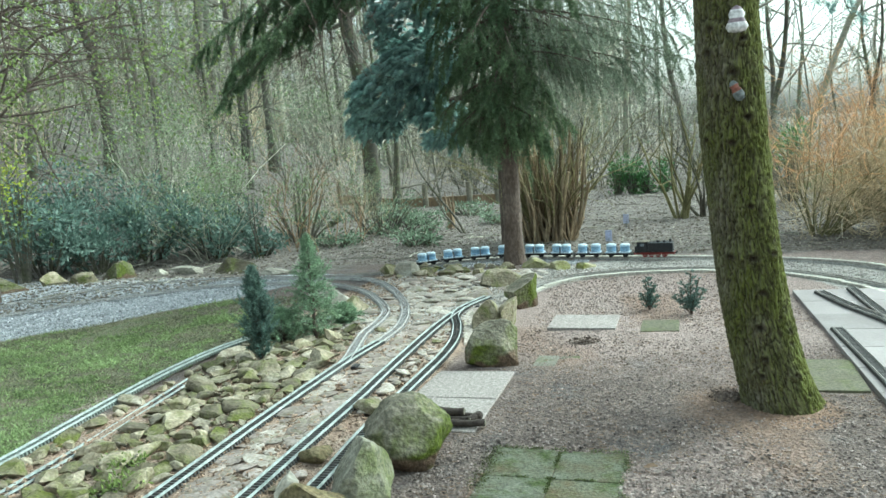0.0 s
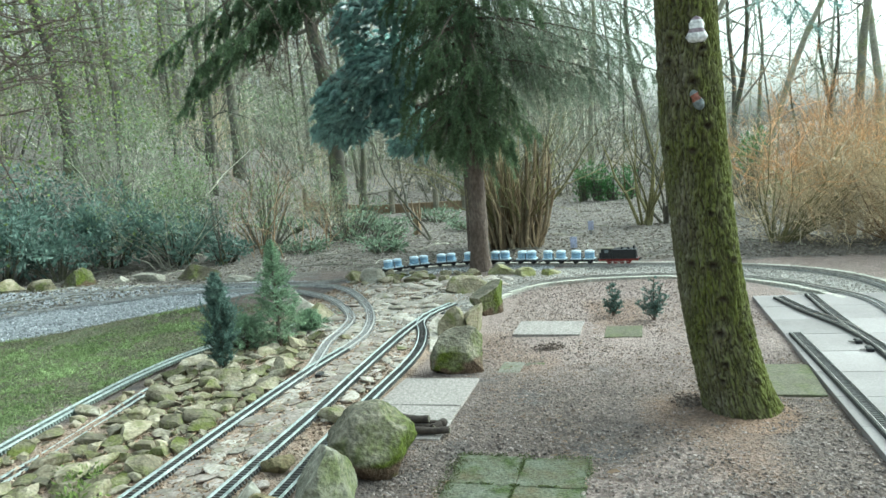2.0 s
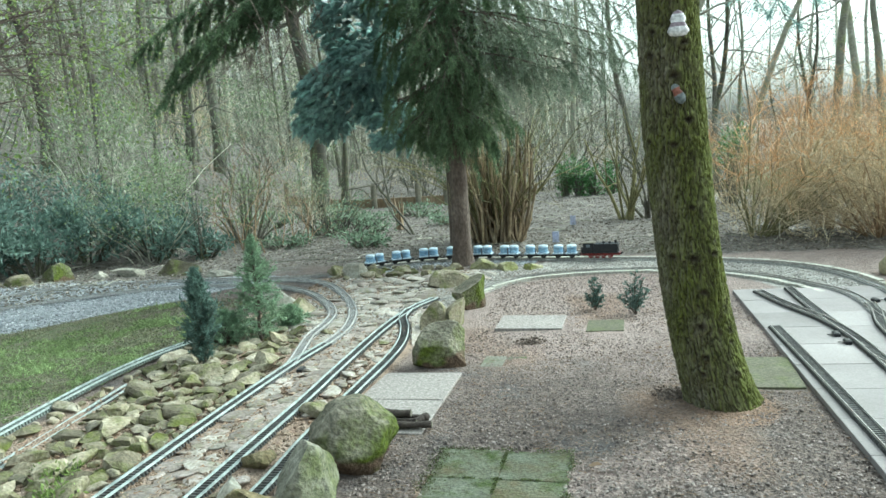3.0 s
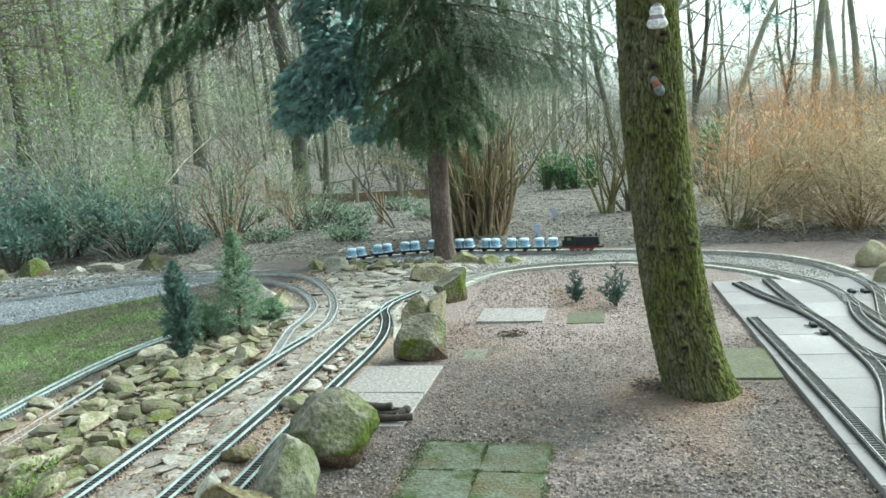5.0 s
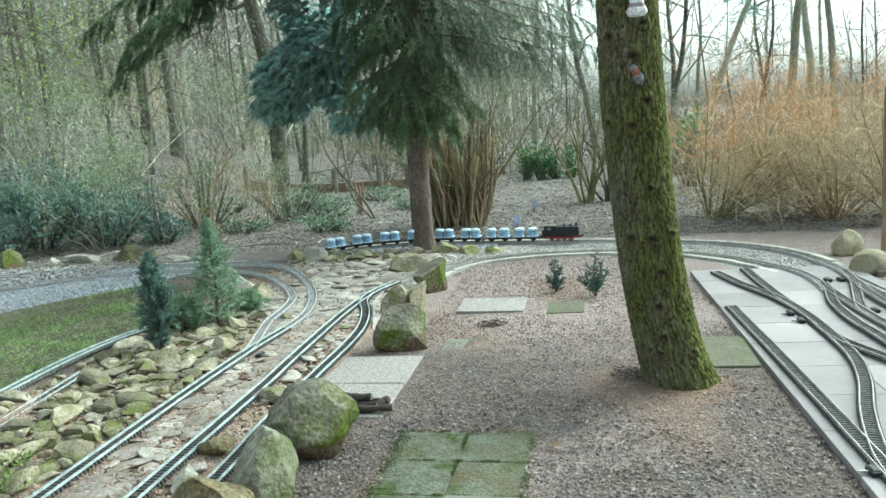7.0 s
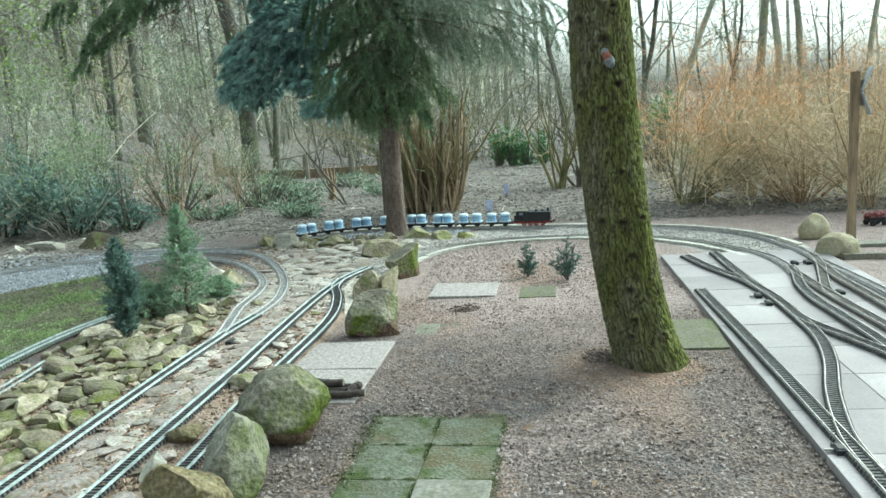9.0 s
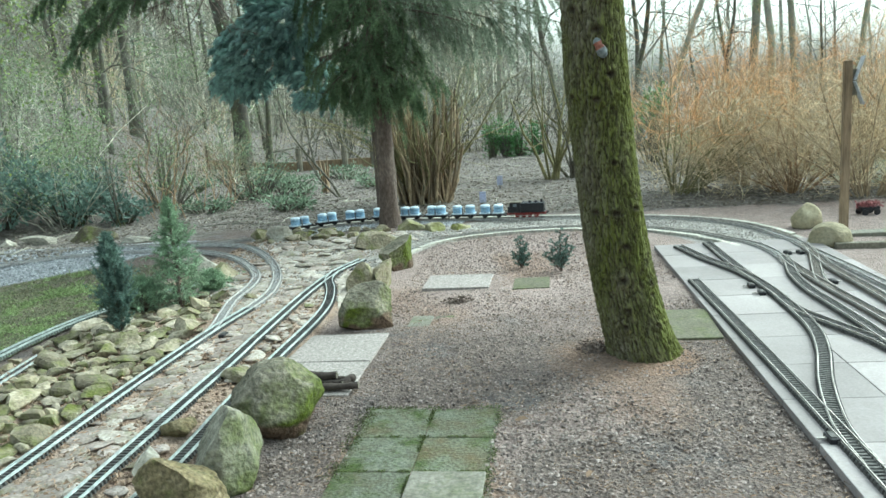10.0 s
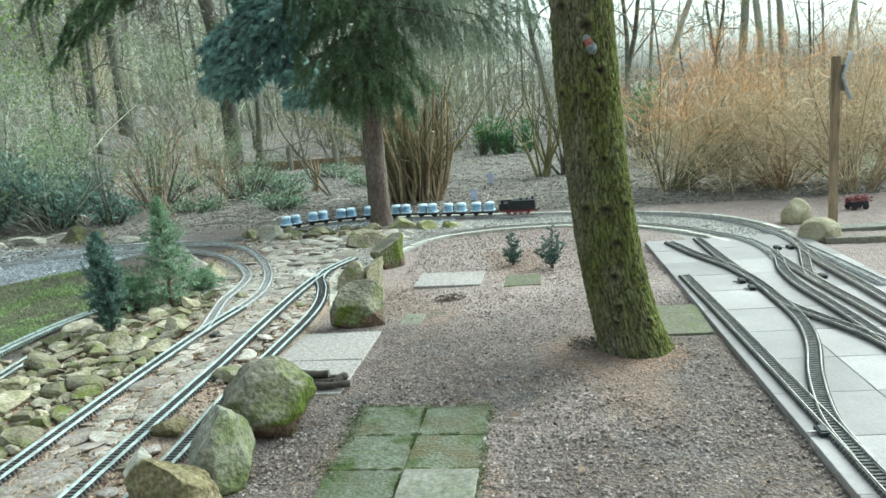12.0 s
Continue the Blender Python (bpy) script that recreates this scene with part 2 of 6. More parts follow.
COARSE = surf("coarse_chip", [(0.12, 0.099, 0.09), (0.20, 0.168, 0.151), (0.34, 0.297, 0.273)], 9, 0.9, 0.2, 60, island=0.6)
BARK_HEAP = surf("bark_heap", [(0.075, 0.058, 0.047), (0.135, 0.105, 0.086), (0.21, 0.17, 0.145)], 22, 0.95, 1.0, 60, speckle=0.5)
VINE = surf("pale_vine", [(0.45, 0.40, 0.29), (0.64, 0.59, 0.47)], 3, 0.85, 0.0, 40, island=0.3)
PALE_BALLAST = surf("pale_ballast", [(0.29, 0.27, 0.24), (0.42, 0.395, 0.36), (0.55, 0.525, 0.485)], 9, 0.9, 0.2, 60, island=0.35)
FLAT_GRIT = surf("rockery_grit", [(0.15, 0.10, 0.065), (0.27, 0.20, 0.145), (0.40, 0.33, 0.26)], 9, 0.9, 0.2, 60, island=0.5)
GREY_CHIP = surf("grey_gravel_stone", [(0.25, 0.26, 0.27), (0.40, 0.41, 0.425), (0.55, 0.56, 0.575)], 9, 0.9, 0.2, 60, island=0.45)
OLDWOOD = surf("weathered_wood", [(0.14, 0.10, 0.062), (0.24, 0.175, 0.11), (0.32, 0.245, 0.165)], 6, 0.85, 0.5, 60, stretch=(1, 1, 0.15))
GREYWOOD = surf("grey_wood", [(0.13, 0.12, 0.09), (0.22, 0.20, 0.155)], 6, 0.9, 0.5, 60)
LOG = surf("dark_log", [(0.035, 0.028, 0.024), (0.08, 0.065, 0.055)], 14, 0.95, 0.8, 60)
ZINC = surf("zinc", [(0.13, 0.15, 0.17), (0.21, 0.235, 0.26)], 6, 0.6, 0.0, 60, metal=0.1)
PALE_ZINC = surf("pale_zinc", [(0.36, 0.38, 0.40), (0.5, 0.52, 0.54)], 6, 0.6, 0.0, 60)
BLUE = surf("blue_tank", [(0.20, 0.35, 0.52), (0.30, 0.46, 0.62)], 8, 0.4, 0.0, 80, spec=0.5)
PALE_BLUE = surf("pale_blue_tank", [(0.50, 0.62, 0.72), (0.62, 0.73, 0.80)], 8, 0.4, 0.0, 80, spec=0.5)
RED = surf("red_chassis", [(0.18, 0.025, 0.025), (0.28, 0.04, 0.035)], 8, 0.5, 0.0, 80)
WHITE = surf("white_glaze", [(0.6, 0.58, 0.58), (0.8, 0.78, 0.78)], 20, 0.4, 0.0, 80)
PLUM = surf("plum_glaze", [(0.2, 0.14, 0.17), (0.32, 0.25, 0.28)], 20, 0.5, 0.0, 80)
GREY_GLAZE = surf("grey_glaze", [(0.10, 0.115, 0.115), (0.22, 0.24, 0.24)], 20, 0.6, 0.0, 80)
RUST_RED = surf("red_glaze", [(0.18, 0.06, 0.04), (0.26, 0.1, 0.07)], 20, 0.5, 0.0, 80)
LILAC = surf("lilac_plastic", [(0.42, 0.45, 0.62), (0.5, 0.53, 0.7)], 10, 0.5, 0.0, 80)
PETAL = leafy("red_flower", (0.24, 0.08, 0.085), (0.36, 0.17, 0.17), 0.6, 0.3)


# ---- mesh helpers ----
def mesh_ob(name, verts, faces, mat, parent=None, smooth=False, label="", mats=None, idx=None):
    me = bpy.data.meshes.new(name)
    me.from_pydata([tuple(v) for v in verts], [], [tuple(f) for f in faces])
    for m in (mats or [mat]):
        me.materials.append(m)
    if idx is not None:
        me.polygons.foreach_set("material_index", idx)
    if smooth:
        me.polygons.foreach_set("use_smooth", [True] * len(me.polygons))
    me.update()
    ob = new(name, me)
    if parent:
        ob.parent = parent
    if label:
        ob["label"] = label
    return ob


def part(name, bm, mat, parent, label="", smooth=False):
    me = bpy.data.meshes.new(name)
    bm.to_mesh(me)
    bm.free()
    me.materials.append(mat)
    if smooth:
        me.polygons.foreach_set("use_smooth", [True] * len(me.polygons))
    ob = new(name, me)
    ob.parent = parent
    if label:
        ob["label"] = label
    return ob


def thing(name, m, label, category, group="", kind=""):
    ob = new(name)
    ob.matrix_basis = m
    return tagged(ob, label, category, group, kind)


def box(x0, x1, y0, y1, z0, z1, bev=0.0):
    bm = bmesh.new()
    bmesh.ops.create_cube(bm, size=1.0)
    for v in bm.verts:
        v.co = Vector((x0 + (v.co.x + 0.5) * (x1 - x0), y0 + (v.co.y + 0.5) * (y1 - y0), z0 + (v.co.z + 0.5) * (z1 - z0)))
    if bev:
        bmesh.ops.bevel(bm, geom=bm.edges[:], offset=bev, segments=2, profile=0.5, affect="EDGES")
    return bm


def lathe(profile, n=18, axis="z"):
    """A turned solid from (radius, height) pairs."""
    bm = bmesh.new()
    rings = []
    for r, z in profile:
        ring = []
        for k in range(n):
            a = 2 * math.pi * k / n
            p = (r * math.cos(a), r * math.sin(a), z)
            if axis == "x":
                p = (p[2], p[0], p[1])
            if axis == "y":
                p = (p[1], p[2], p[0])
            ring.append(bm.verts.new(p))
        rings.append(ring)
    for a, b in zip(rings, rings[1:]):
        for k in range(n):
            bm.faces.new((a[k], a[(k + 1) % n], b[(k + 1) % n], b[k]))
    bm.faces.new(rings[0][::-1])
    bm.faces.new(rings[-1])
    return bm


def shifted(bm, x, y, z):
    bmesh.ops.translate(bm, vec=(x, y, z), verts=bm.verts[:])
    return bm


class Soup:
    """Collects tubes, blades and leaves into one mesh."""

    def __init__(self):
        self.v, self.f, self.n = [], [], 0

    def add(self, v, f):
        v = np.asarray(v, float)
        self.v.append(v)
        self.f.extend((np.asarray(f, int) + self.n).tolist())
        self.n += len(v)

    def tube(self, pts, radii, sides=5, cap=True):
        p = np.asarray(pts, float)
        r = np.asarray(radii, float)
        d = np.gradient(p, axis=0)
        d /= np.linalg.norm(d, axis=1)[:, None] + 1e-9
        ref = np.array([0.0, 0, 1]) if abs(d[0][2]) < 0.9 else np.array([1.0, 0, 0])
        u = np.cross(d, ref)
        u /= np.linalg.norm(u, axis=1)[:, None] + 1e-9
        w = np.cross(d, u)
        a = np.arange(sides) * 2 * math.pi / sides
        ring = p[:, None] + r[:, None, None] * (np.cos(a)[None, :, None] * u[:, None] + np.sin(a)[None, :, None] * w[:, None])
        f, n = [], len(p)
        for i in range(n - 1):
            for k in range(sides):
                k2 = (k + 1) % sides
                f.append((i * sides + k, i * sides + k2, (i + 1) * sides + k2, (i + 1) * sides + k))
        self.v.append(ring.reshape(-1, 3))
        self.f.extend([tuple(q + self.n for q in g) for g in f])
        if cap:
            self.f.append(tuple(self.n + (n - 1) * sides + k for k in range(sides)))
            self.f.append(tuple(self.n + k for k in range(sides))[::-1])
        self.n += n * sides

    def blades(self, base, way, length, width, rng):
        """One thin triangle each."""
        base, way = np.asarray(base), np.asarray(way)
        n = len(base)
        way = way / (np.linalg.norm(way, axis=1)[:, None] + 1e-9)
        side = np.cross(way, rng.normal(size=(n, 3)))
        side /= np.linalg.norm(side, axis=1)[:, None] + 1e-9
        length = np.broadcast_to(length, n)[:, None]
        width = np.broadcast_to(width, n)[:, None]
        v = np.stack([base - side * width / 2, base + side * width / 2, base + way * length], 1).reshape(-1, 3)
        i = self.n + np.arange(n) * 3
        self.v.append(v)
        self.f.extend(np.stack([i, i + 1, i + 2], 1).tolist())
        self.n += 3 * n

    def leaves(self, base, way, length, width, rng):
        """A folded leaf of two triangles each."""
        base, way = np.asarray(base), np.asarray(way)
        n = len(base)
        way = way / (np.linalg.norm(way, axis=1)[:, None] + 1e-9)
        side = np.cross(way, rng.normal(size=(n, 3)))
        side /= np.linalg.norm(side, axis=1)[:, None] + 1e-9
        up = np.cross(side, way)
        length = np.broadcast_to(length, n)[:, None]
        width = np.broadcast_to(width, n)[:, None]
        mid = base + way * length * 0.5 + up * width * 0.2
        v = np.stack([base, mid + side * width / 2, base + way * length, mid - side * width / 2], 1).reshape(-1, 3)
        i = self.n + np.arange(n) * 4
        self.v.append(v)
        self.f.extend(np.stack([i, i + 1, i + 2, i + 3], 1).tolist())
        self.n += 4 * n

    def made(self, name, mat, parent=None, smooth=False, label=""):
        return mesh_ob(name, np.concatenate(self.v).tolist(), self.f, mat, parent, smooth, label)


def spline(ctrl, step=0.02):
    """Smooth curve through the control points, at even steps."""
    c = np.asarray(ctrl, float)
    c = np.vstack([2 * c[0] - c[1], c, 2 * c[-1] - c[-2]])
    out = []
    for i in range(1, len(c) - 2):
        p0, p1, p2, p3 = c[i - 1:i + 3]
        for t in np.linspace(0, 1, 24, endpoint=False):
            out.append(0.5 * (2 * p1 + (p2 - p0) * t + (2 * p0 - 5 * p1 + 4 * p2 - p3) * t * t + (3 * p1 - p0 - 3 * p2 + p3) * t ** 3))
    out.append(c[-2])
    out = np.array(out)
    s = np.concatenate([[0], np.cumsum(np.linalg.norm(np.diff(out, axis=0), axis=1))])
    n = max(2, int(s[-1] / step) + 1)
    q = np.linspace(0, s[-1], n)
    return np.stack([np.interp(q, s, out[:, k]) for k in range(out.shape[1])], 1)


def sstep(a, b, x):
    t = np.clip((np.asarray(x, float) - a) / (b - a), 0, 1)
    return t * t * (3 - 2 * t)


def height(x, y):
    """Ground height: a raised bed under the rockery and a wooded bank far to one side."""
    x, y = np.asarray(x, float), np.asarray(y, float)
    r, ang = np.hypot(x, y), np.degrees(np.arctan2(-x, y))
    z = 0.06 * sstep(-1.2, -1.45, x) * (1 - sstep(5.9, 6.7, y)) + 0.015 * sstep(5.3, 5.9, y)
    return z + 0.13 * np.clip(r - 9.5, 0, 30) * sstep(21, 36, ang)


def gz(x, y):
    return float(height(x, y))


# ---- ground ----
def axis_steps(lo, hi, d, far_lo, far_hi):
    a = list(np.arange(lo, hi, d))
    s, x = d, hi
    while x < far_hi:
        a.append(x)
        s *= 1.16
        x += s
    a.append(far_hi)
    s, x = d, lo
    while x > far_lo:
        s *= 1.16
        x -= s
        a.insert(0, max(x, far_lo))
    return np.array(a)


def build_ground():
    xs, ys = axis_steps(-7.5, 3.0, 0.05, -260, 260), axis_steps(1.2, 9.0, 0.05, -200, 320)
    X, Y = np.meshgrid(xs, ys)
    Z = height(X, Y)
    near = (np.hypot(X, Y) < 30)
    nz = np.array([[noise.noise((x * 1.7, y * 1.7, 0)) * 0.012 + noise.noise((x * 7, y * 7, 3)) * 0.005 if h else 0 for x, y, h in zip(a, b, c)] for a, b, c in zip(X, Y, near)])
    Z = Z + nz
    nx, ny = len(xs), len(ys)
    i = np.arange(nx * ny).reshape(ny, nx)
    f = np.stack([i[:-1, :-1], i[:-1, 1:], i[1:, 1:], i[1:, :-1]], -1).reshape(-1, 4)
    v = np.stack([X, Y, Z], -1).reshape(-1, 3)
    ob = mesh_ob("ground", v.tolist(), f.tolist(), ground_material(), smooth=True)
    x, y = v[:, 0], v[:, 1]
    wob = np.array([noise.noise((a * 2.3, b * 2.3, 7)) for a, b in zip(x, y)])
    # lawn beside the long straight track, bare earth towards the rockery
    line = 4.0 + (x + 4.66) * 1.25
    lawn = sstep(-2.72, -2.9, x + wob * 0.12) * sstep(0.1, -0.1, y - line + wob * 0.3) * sstep(4.7, 4.0, y + 0.7 * (x + 3.0) + wob * 0.5)
    lawn = np.maximum(lawn, sstep(-3.4, -3.7, x + wob * 0.2) * sstep(0.15, -0.15, y - line + wob * 0.3))
    lawn = lawn * (0.92 + 0.2 * wob)
    lawn = np.maximum(lawn, sstep(2.6, 2.9, x) * sstep(7.7, 8.2, y) * sstep(11.5, 10.5, y))
    ang = np.degrees(np.arctan2(-x, y))
    grey = sstep(-0.1, 0.15, y - line + wob * 0.2) * sstep(6.75, 6.5, y + wob * 0.2) * sstep(-3.0, -3.3, x)
    cx, cy = -0.1, 4.9
    rr = np.hypot((x - cx) / 1.62, (y - cy) / 2.0)
    loop = sstep(0.70, 0.78, rr + wob * 0.05) * sstep(1.13, 1.05, rr + wob * 0.03) * sstep(4.3, 4.9, y) * sstep(-2.4, -1.6, x)
    pink = sstep(1.0, 0.6, np.hypot((x + 0.55) / 1.0, (y - 5.0) / 1.35) + wob * 0.2)
    pink = np.maximum(pink, 0.6 * sstep(0.0, 0.5, np.array([noise.noise((a * 1.9, b * 1.3, 33)) for a, b in zip(x, y)])) * (y < 5.5))
    pink = np.maximum(pink, 0.62 * sstep(2.9, 4.3, y + wob * 0.5) * (x > -1.3))
    bed = sstep(-1.2, -1.34, x + wob * 0.05) * sstep(-2.75, -2.55, x + wob * 0.1) * sstep(6.6, 6.2, y + wob * 0.2)
    litter = sstep(6.9, 7.3, y + wob * 0.2)
    litter = np.maximum(litter, sstep(6.5, 6.9, y) * sstep(-3, -3.6, x))
    tan = 0.75 * sstep(0.24, 0.14, np.hypot(x - 0.38, (y - 3.22) * 0.9) + wob * 0.12)
    tan = np.maximum(tan, 0.56 * sstep(-1.4, -1.2, x) * sstep(0.9, 0.7, x) * sstep(5.8, 5.4, y) * sstep(-0.1, 0.4, np.array([noise.noise((a * 1.6, b * 1.1, 21)) for a, b in zip(x, y)])))
    for key, val in (("lawn", lawn), ("grey", grey), ("pink", pink), ("litter", litter), ("tan", tan), ("bed", bed), ("loop", loop)):
        at = ob.data.attributes.new(key, "FLOAT", "POINT")
        at.data.foreach_set("value", np.clip(val, 0, 1))
    return tagged(ob, "trodden bark mulch, gravel, lawn and leaf litter ground", "ground", kind="structure")


def ground_material():
    m = bpy.data.materials.new("garden_ground")
    m.use_nodes = True
    n, l = m.node_tree.nodes, m.node_tree.links
    b = n["Principled BSDF"]
    b.inputs["Roughness"].default_value, b.inputs["Specular IOR Level"].default_value = 0.95, 0.2
    geo = n.new("ShaderNodeNewGeometry")

    def nz(scale, detail=5.0):
        t = n.new("ShaderNodeTexNoise")
        t.inputs["Scale"].default_value, t.inputs["Detail"].default_value, t.inputs["Roughness"].default_value = scale, detail, 0.7
        l.new(geo.outputs["Position"], t.inputs["Vector"])
        return t

    def vor(scale):
        t = n.new("ShaderNodeTexVoronoi")
        t.inputs["Scale"].default_value = scale
        l.new(geo.outputs["Position"], t.inputs["Vector"])
        return t

    def ramp(src, cols, lo=0.3, hi=0.7):
        r = n.new("ShaderNodeValToRGB")
        e = r.color_ramp.elements
        while len(e) < len(cols):
            e.new(0.5)
        for i, c in enumerate(cols):
            e[i].position, e[i].color = lo + (hi - lo) * i / (len(cols) - 1), (*c, 1)
        l.new(src, r.inputs[0])
        return r.outputs[0]

    def mix(fac, a, c, mode="MIX"):
        x = n.new("ShaderNodeMix")
        x.data_type, x.blend_type = "RGBA", mode
        if isinstance(fac, float):
            x.inputs[0].default_value = fac
        else:
            l.new(fac, x.inputs[0])
        l.new(a, x.inputs[6])
        l.new(c, x.inputs[7])
        return x.outputs[2]

    big, mid, fine = nz(1.3), nz(9.0), nz(70.0, 6.0)
    cell, cell2 = vor(85.0), vor(48.0)
    mulch = ramp(mid.outputs["Fac"], [(0.128, 0.104, 0.093), (0.17, 0.139, 0.123), (0.213, 0.174, 0.153)])
    gravelly = ramp(nz(2.4, 6.0).outputs["Fac"], [(0.0, 0.0, 0.0), (1.0, 1.0, 1.0)], 0.53, 0.72)
    mulch = mix(gravelly, mulch, ramp(mid.outputs["Fac"], [(0.12, 0.117, 0.118), (0.165, 0.16, 0.162)]))
    speck = ramp(cell.outputs["Color"], [(0.6, 0.57, 0.56), (1.0, 1.0, 1.0), (1.5, 1.46, 1.42)], 0.15, 0.9)
    mulch = mix(0.6, mulch, speck, "MULTIPLY")
    pinkc = ramp(mid.outputs["Fac"], [(0.285, 0.225, 0.203), (0.375, 0.305, 0.277)])
    pinkc = mix(0.5, pinkc, speck, "MULTIPLY")
    greyc = ramp(cell2.outputs["Color"], [(0.19, 0.20, 0.205), (0.32, 0.33, 0.345), (0.48, 0.49, 0.51)], 0.1, 0.9)
    patch = ramp(big.outputs["Fac"], [(0.8, 0.77, 0.72), (1.0, 1.0, 1.0), (1.12, 1.15, 1.05)], 0.38, 0.62)
    soil = ramp(mid.outputs["Fac"], [(0.17, 0.15, 0.115), (0.155, 0.15, 0.10), (0.125, 0.15, 0.075)], 0.38, 0.62)
    soil = mix(0.8, soil, patch, "MULTIPLY")
    litc = ramp(mid.outputs["Fac"], [(0.08, 0.071, 0.062), (0.175, 0.158, 0.141), (0.31, 0.288, 0.26)])
    litc = mix(0.6, litc, speck, "MULTIPLY")

    def zone(key, base, over):
        a = n.new("ShaderNodeAttribute")
        a.attribute_name = key
        s = n.new("ShaderNodeMath")
        s.operation = "MULTIPLY_ADD"
        l.new(fine.outputs["Fac"], s.inputs[0])
        s.inputs[1].default_value = 0.7
        l.new(a.outputs["Fac"], s.inputs[2])
        k = n.new("ShaderNodeMapRange")
        k.inputs["From Min"].default_value, k.inputs["From Max"].default_value = 0.65, 1.05
        l.new(s.outputs[0], k.inputs["Value"])
        return mix(k.outputs[0], base, over)

    col = zone("pink", mulch, pinkc)
    tanc = ramp(mid.outputs["Fac"], [(0.20, 0.132, 0.092), (0.28, 0.196, 0.146)])
    col = zone("tan", col, mix(0.6, tanc, speck, "MULTIPLY"))
    bedc = ramp(mid.outputs["Fac"], [(0.23, 0.158, 0.112), (0.35, 0.265, 0.205), (0.44, 0.365, 0.30)])
    col = zone("bed", col, mix(0.5, bedc, speck, "MULTIPLY"))
    col = zone("litter", col, litc)
    col = zone("grey", col, greyc)
    col = zone("loop", col, ramp(cell2.outputs["Color"], [(0.24, 0.222, 0.20), (0.36, 0.338, 0.31), (0.48, 0.455, 0.425)], 0.1, 0.9))
    col = zone("lawn", col, soil)
    l.new(col, b.inputs["Base Color"])
    bp = n.new("ShaderNodeBump")
    bp.inputs["Strength"].default_value, bp.inputs["Distance"].default_value = 0.9, 0.012
    l.new(cell.outputs["Distance"], bp.inputs["Height"])
    bp2 = n.new("ShaderNodeBump")
    bp2.inputs["Strength"].default_value, bp2.inputs["Distance"].default_value = 0.6, 0.02
    l.new(fine.outputs["Fac"], bp2.inputs["Height"])
    l.new(bp.outputs[0], bp2.inputs["Normal"])
    l.new(bp2.outputs[0], b.inputs["Normal"])
    return m


build_ground()

# ---- garden railway tracks ----
OUTER = [(1.66, 4.1), (1.61, 4.65), (1.56, 5.11), (1.53, 5.56), (1.39, 6.06), (1.12, 6.43), (0.7, 6.68), (0.01, 6.88), (-0.5, 6.96), (-1.03, 7.05), (-1.4, 7.12), (-1.8, 7.13), (-2.2, 7.0), (-2.5, 6.76), (-2.7, 6.52), (-2.9, 6.32), (-3.2, 6.18), (-3.94, 6.25)]
T1 = [(-1.78, 1.2), (-1.79, 2.03), (-1.80, 2.7), (-1.80, 3.14), (-1.79, 3.6), (-1.76, 4.0)]
T1FAR = [(-1.76, 4.0), (-1.78, 4.4), (-1.93, 4.9), (-2.21, 5.44), (-2.49, 5.8), (-2.77, 5.98), (-3.2, 6.07), (-3.94, 6.2), (-4.54, 6.19), (-5.25, 5.86), (-5.58, 5.5), (-5.9, 5.05), (-6.3, 4.3)]
T1IN = [(-1.80, 3.3), (-1.80, 3.6), (-1.88, 3.94), (-1.94, 4.2), (-1.97, 4.53), (-2.05, 4.83), (-2.27, 5.2), (-2.56, 5.53), (-3.05, 5.79), (-3.73, 5.83), (-4.22, 5.72), (-4.83, 5.37), (-5.15, 5.05), (-5.45, 4.7), (-5.8, 4.1)]
T0 = [(-2.62, 1.3), (-2.65, 2.19), (-2.69, 2.6), (-2.73, 3.0), (-2.75, 3.4), (-2.73, 3.75), (-2.66, 4.05), (-2.5, 4.4), (-2.35, 4.62)]
T0B = [(-2.40, 1.7), (-2.42, 2.1), (-2.45, 2.5), (-2.5, 2.89), (-2.55, 3.3)]
T2 = [(-1.44, 1.2), (-1.46, 2.01), (-1.47, 2.5), (-1.48, 3.08), (-1.50, 3.54), (-1.52, 4.35), (-1.49, 4.87), (-1.41, 5.2)]
T2FAR = [(-1.41, 5.2), (-1.28, 5.54), (-1.13, 5.9), (-0.9, 6.18), (-0.46, 6.36), (0.15, 6.36), (0.62, 6.2), (0.87, 6.0), (1.12, 5.7), (1.28, 5.36), (1.33, 5.05), (1.32, 4.75)]
T3 = [(-1.29, 1.6), (-1.30, 2.35), (-1.315, 2.72), (-1.32, 3.3), (-1.32, 3.8), (-1.34, 4.12), (-1.40, 4.39), (-1.48, 4.62), (-1.50, 4.85)]
P1 = [(0.727, 4.44), (0.772, 3.70), (0.812, 2.96), (0.828, 2.62), (0.845, 2.26), (0.86, 1.9), (0.88, 1.3)]
P2 = [(0.85, 2.2), (0.85, 2.44), (0.88, 2.64), (0.94, 2.9), (1.03, 3.21), (1.08, 3.5), (1.085, 3.84), (1.065, 4.23), (1.015, 4.56), (0.95, 4.77), (0.872, 5.0), (0.78, 5.38)]
P2B = [(1.085, 4.0), (1.065, 4.25), (1.03, 4.56), (1.005, 4.95), (0.985, 5.45)]
P3 = [(1.345, 4.95), (1.325, 4.75), (1.27, 4.46), (1.255, 4.14), (1.28, 3.82), (1.305, 3.45), (1.32, 3.0), (1.32, 2.4)]
P4 = [(1.33, 4.9), (1.335, 4.7), (1.345, 4.49), (1.37, 4.13), (1.42, 3.62), (1.45, 3.0), (1.46, 2.3)]
P5 = [(1.57, 5.3), (1.535, 5.0), (1.46, 4.7), (1.375, 4.35), (1.37, 4.15)]
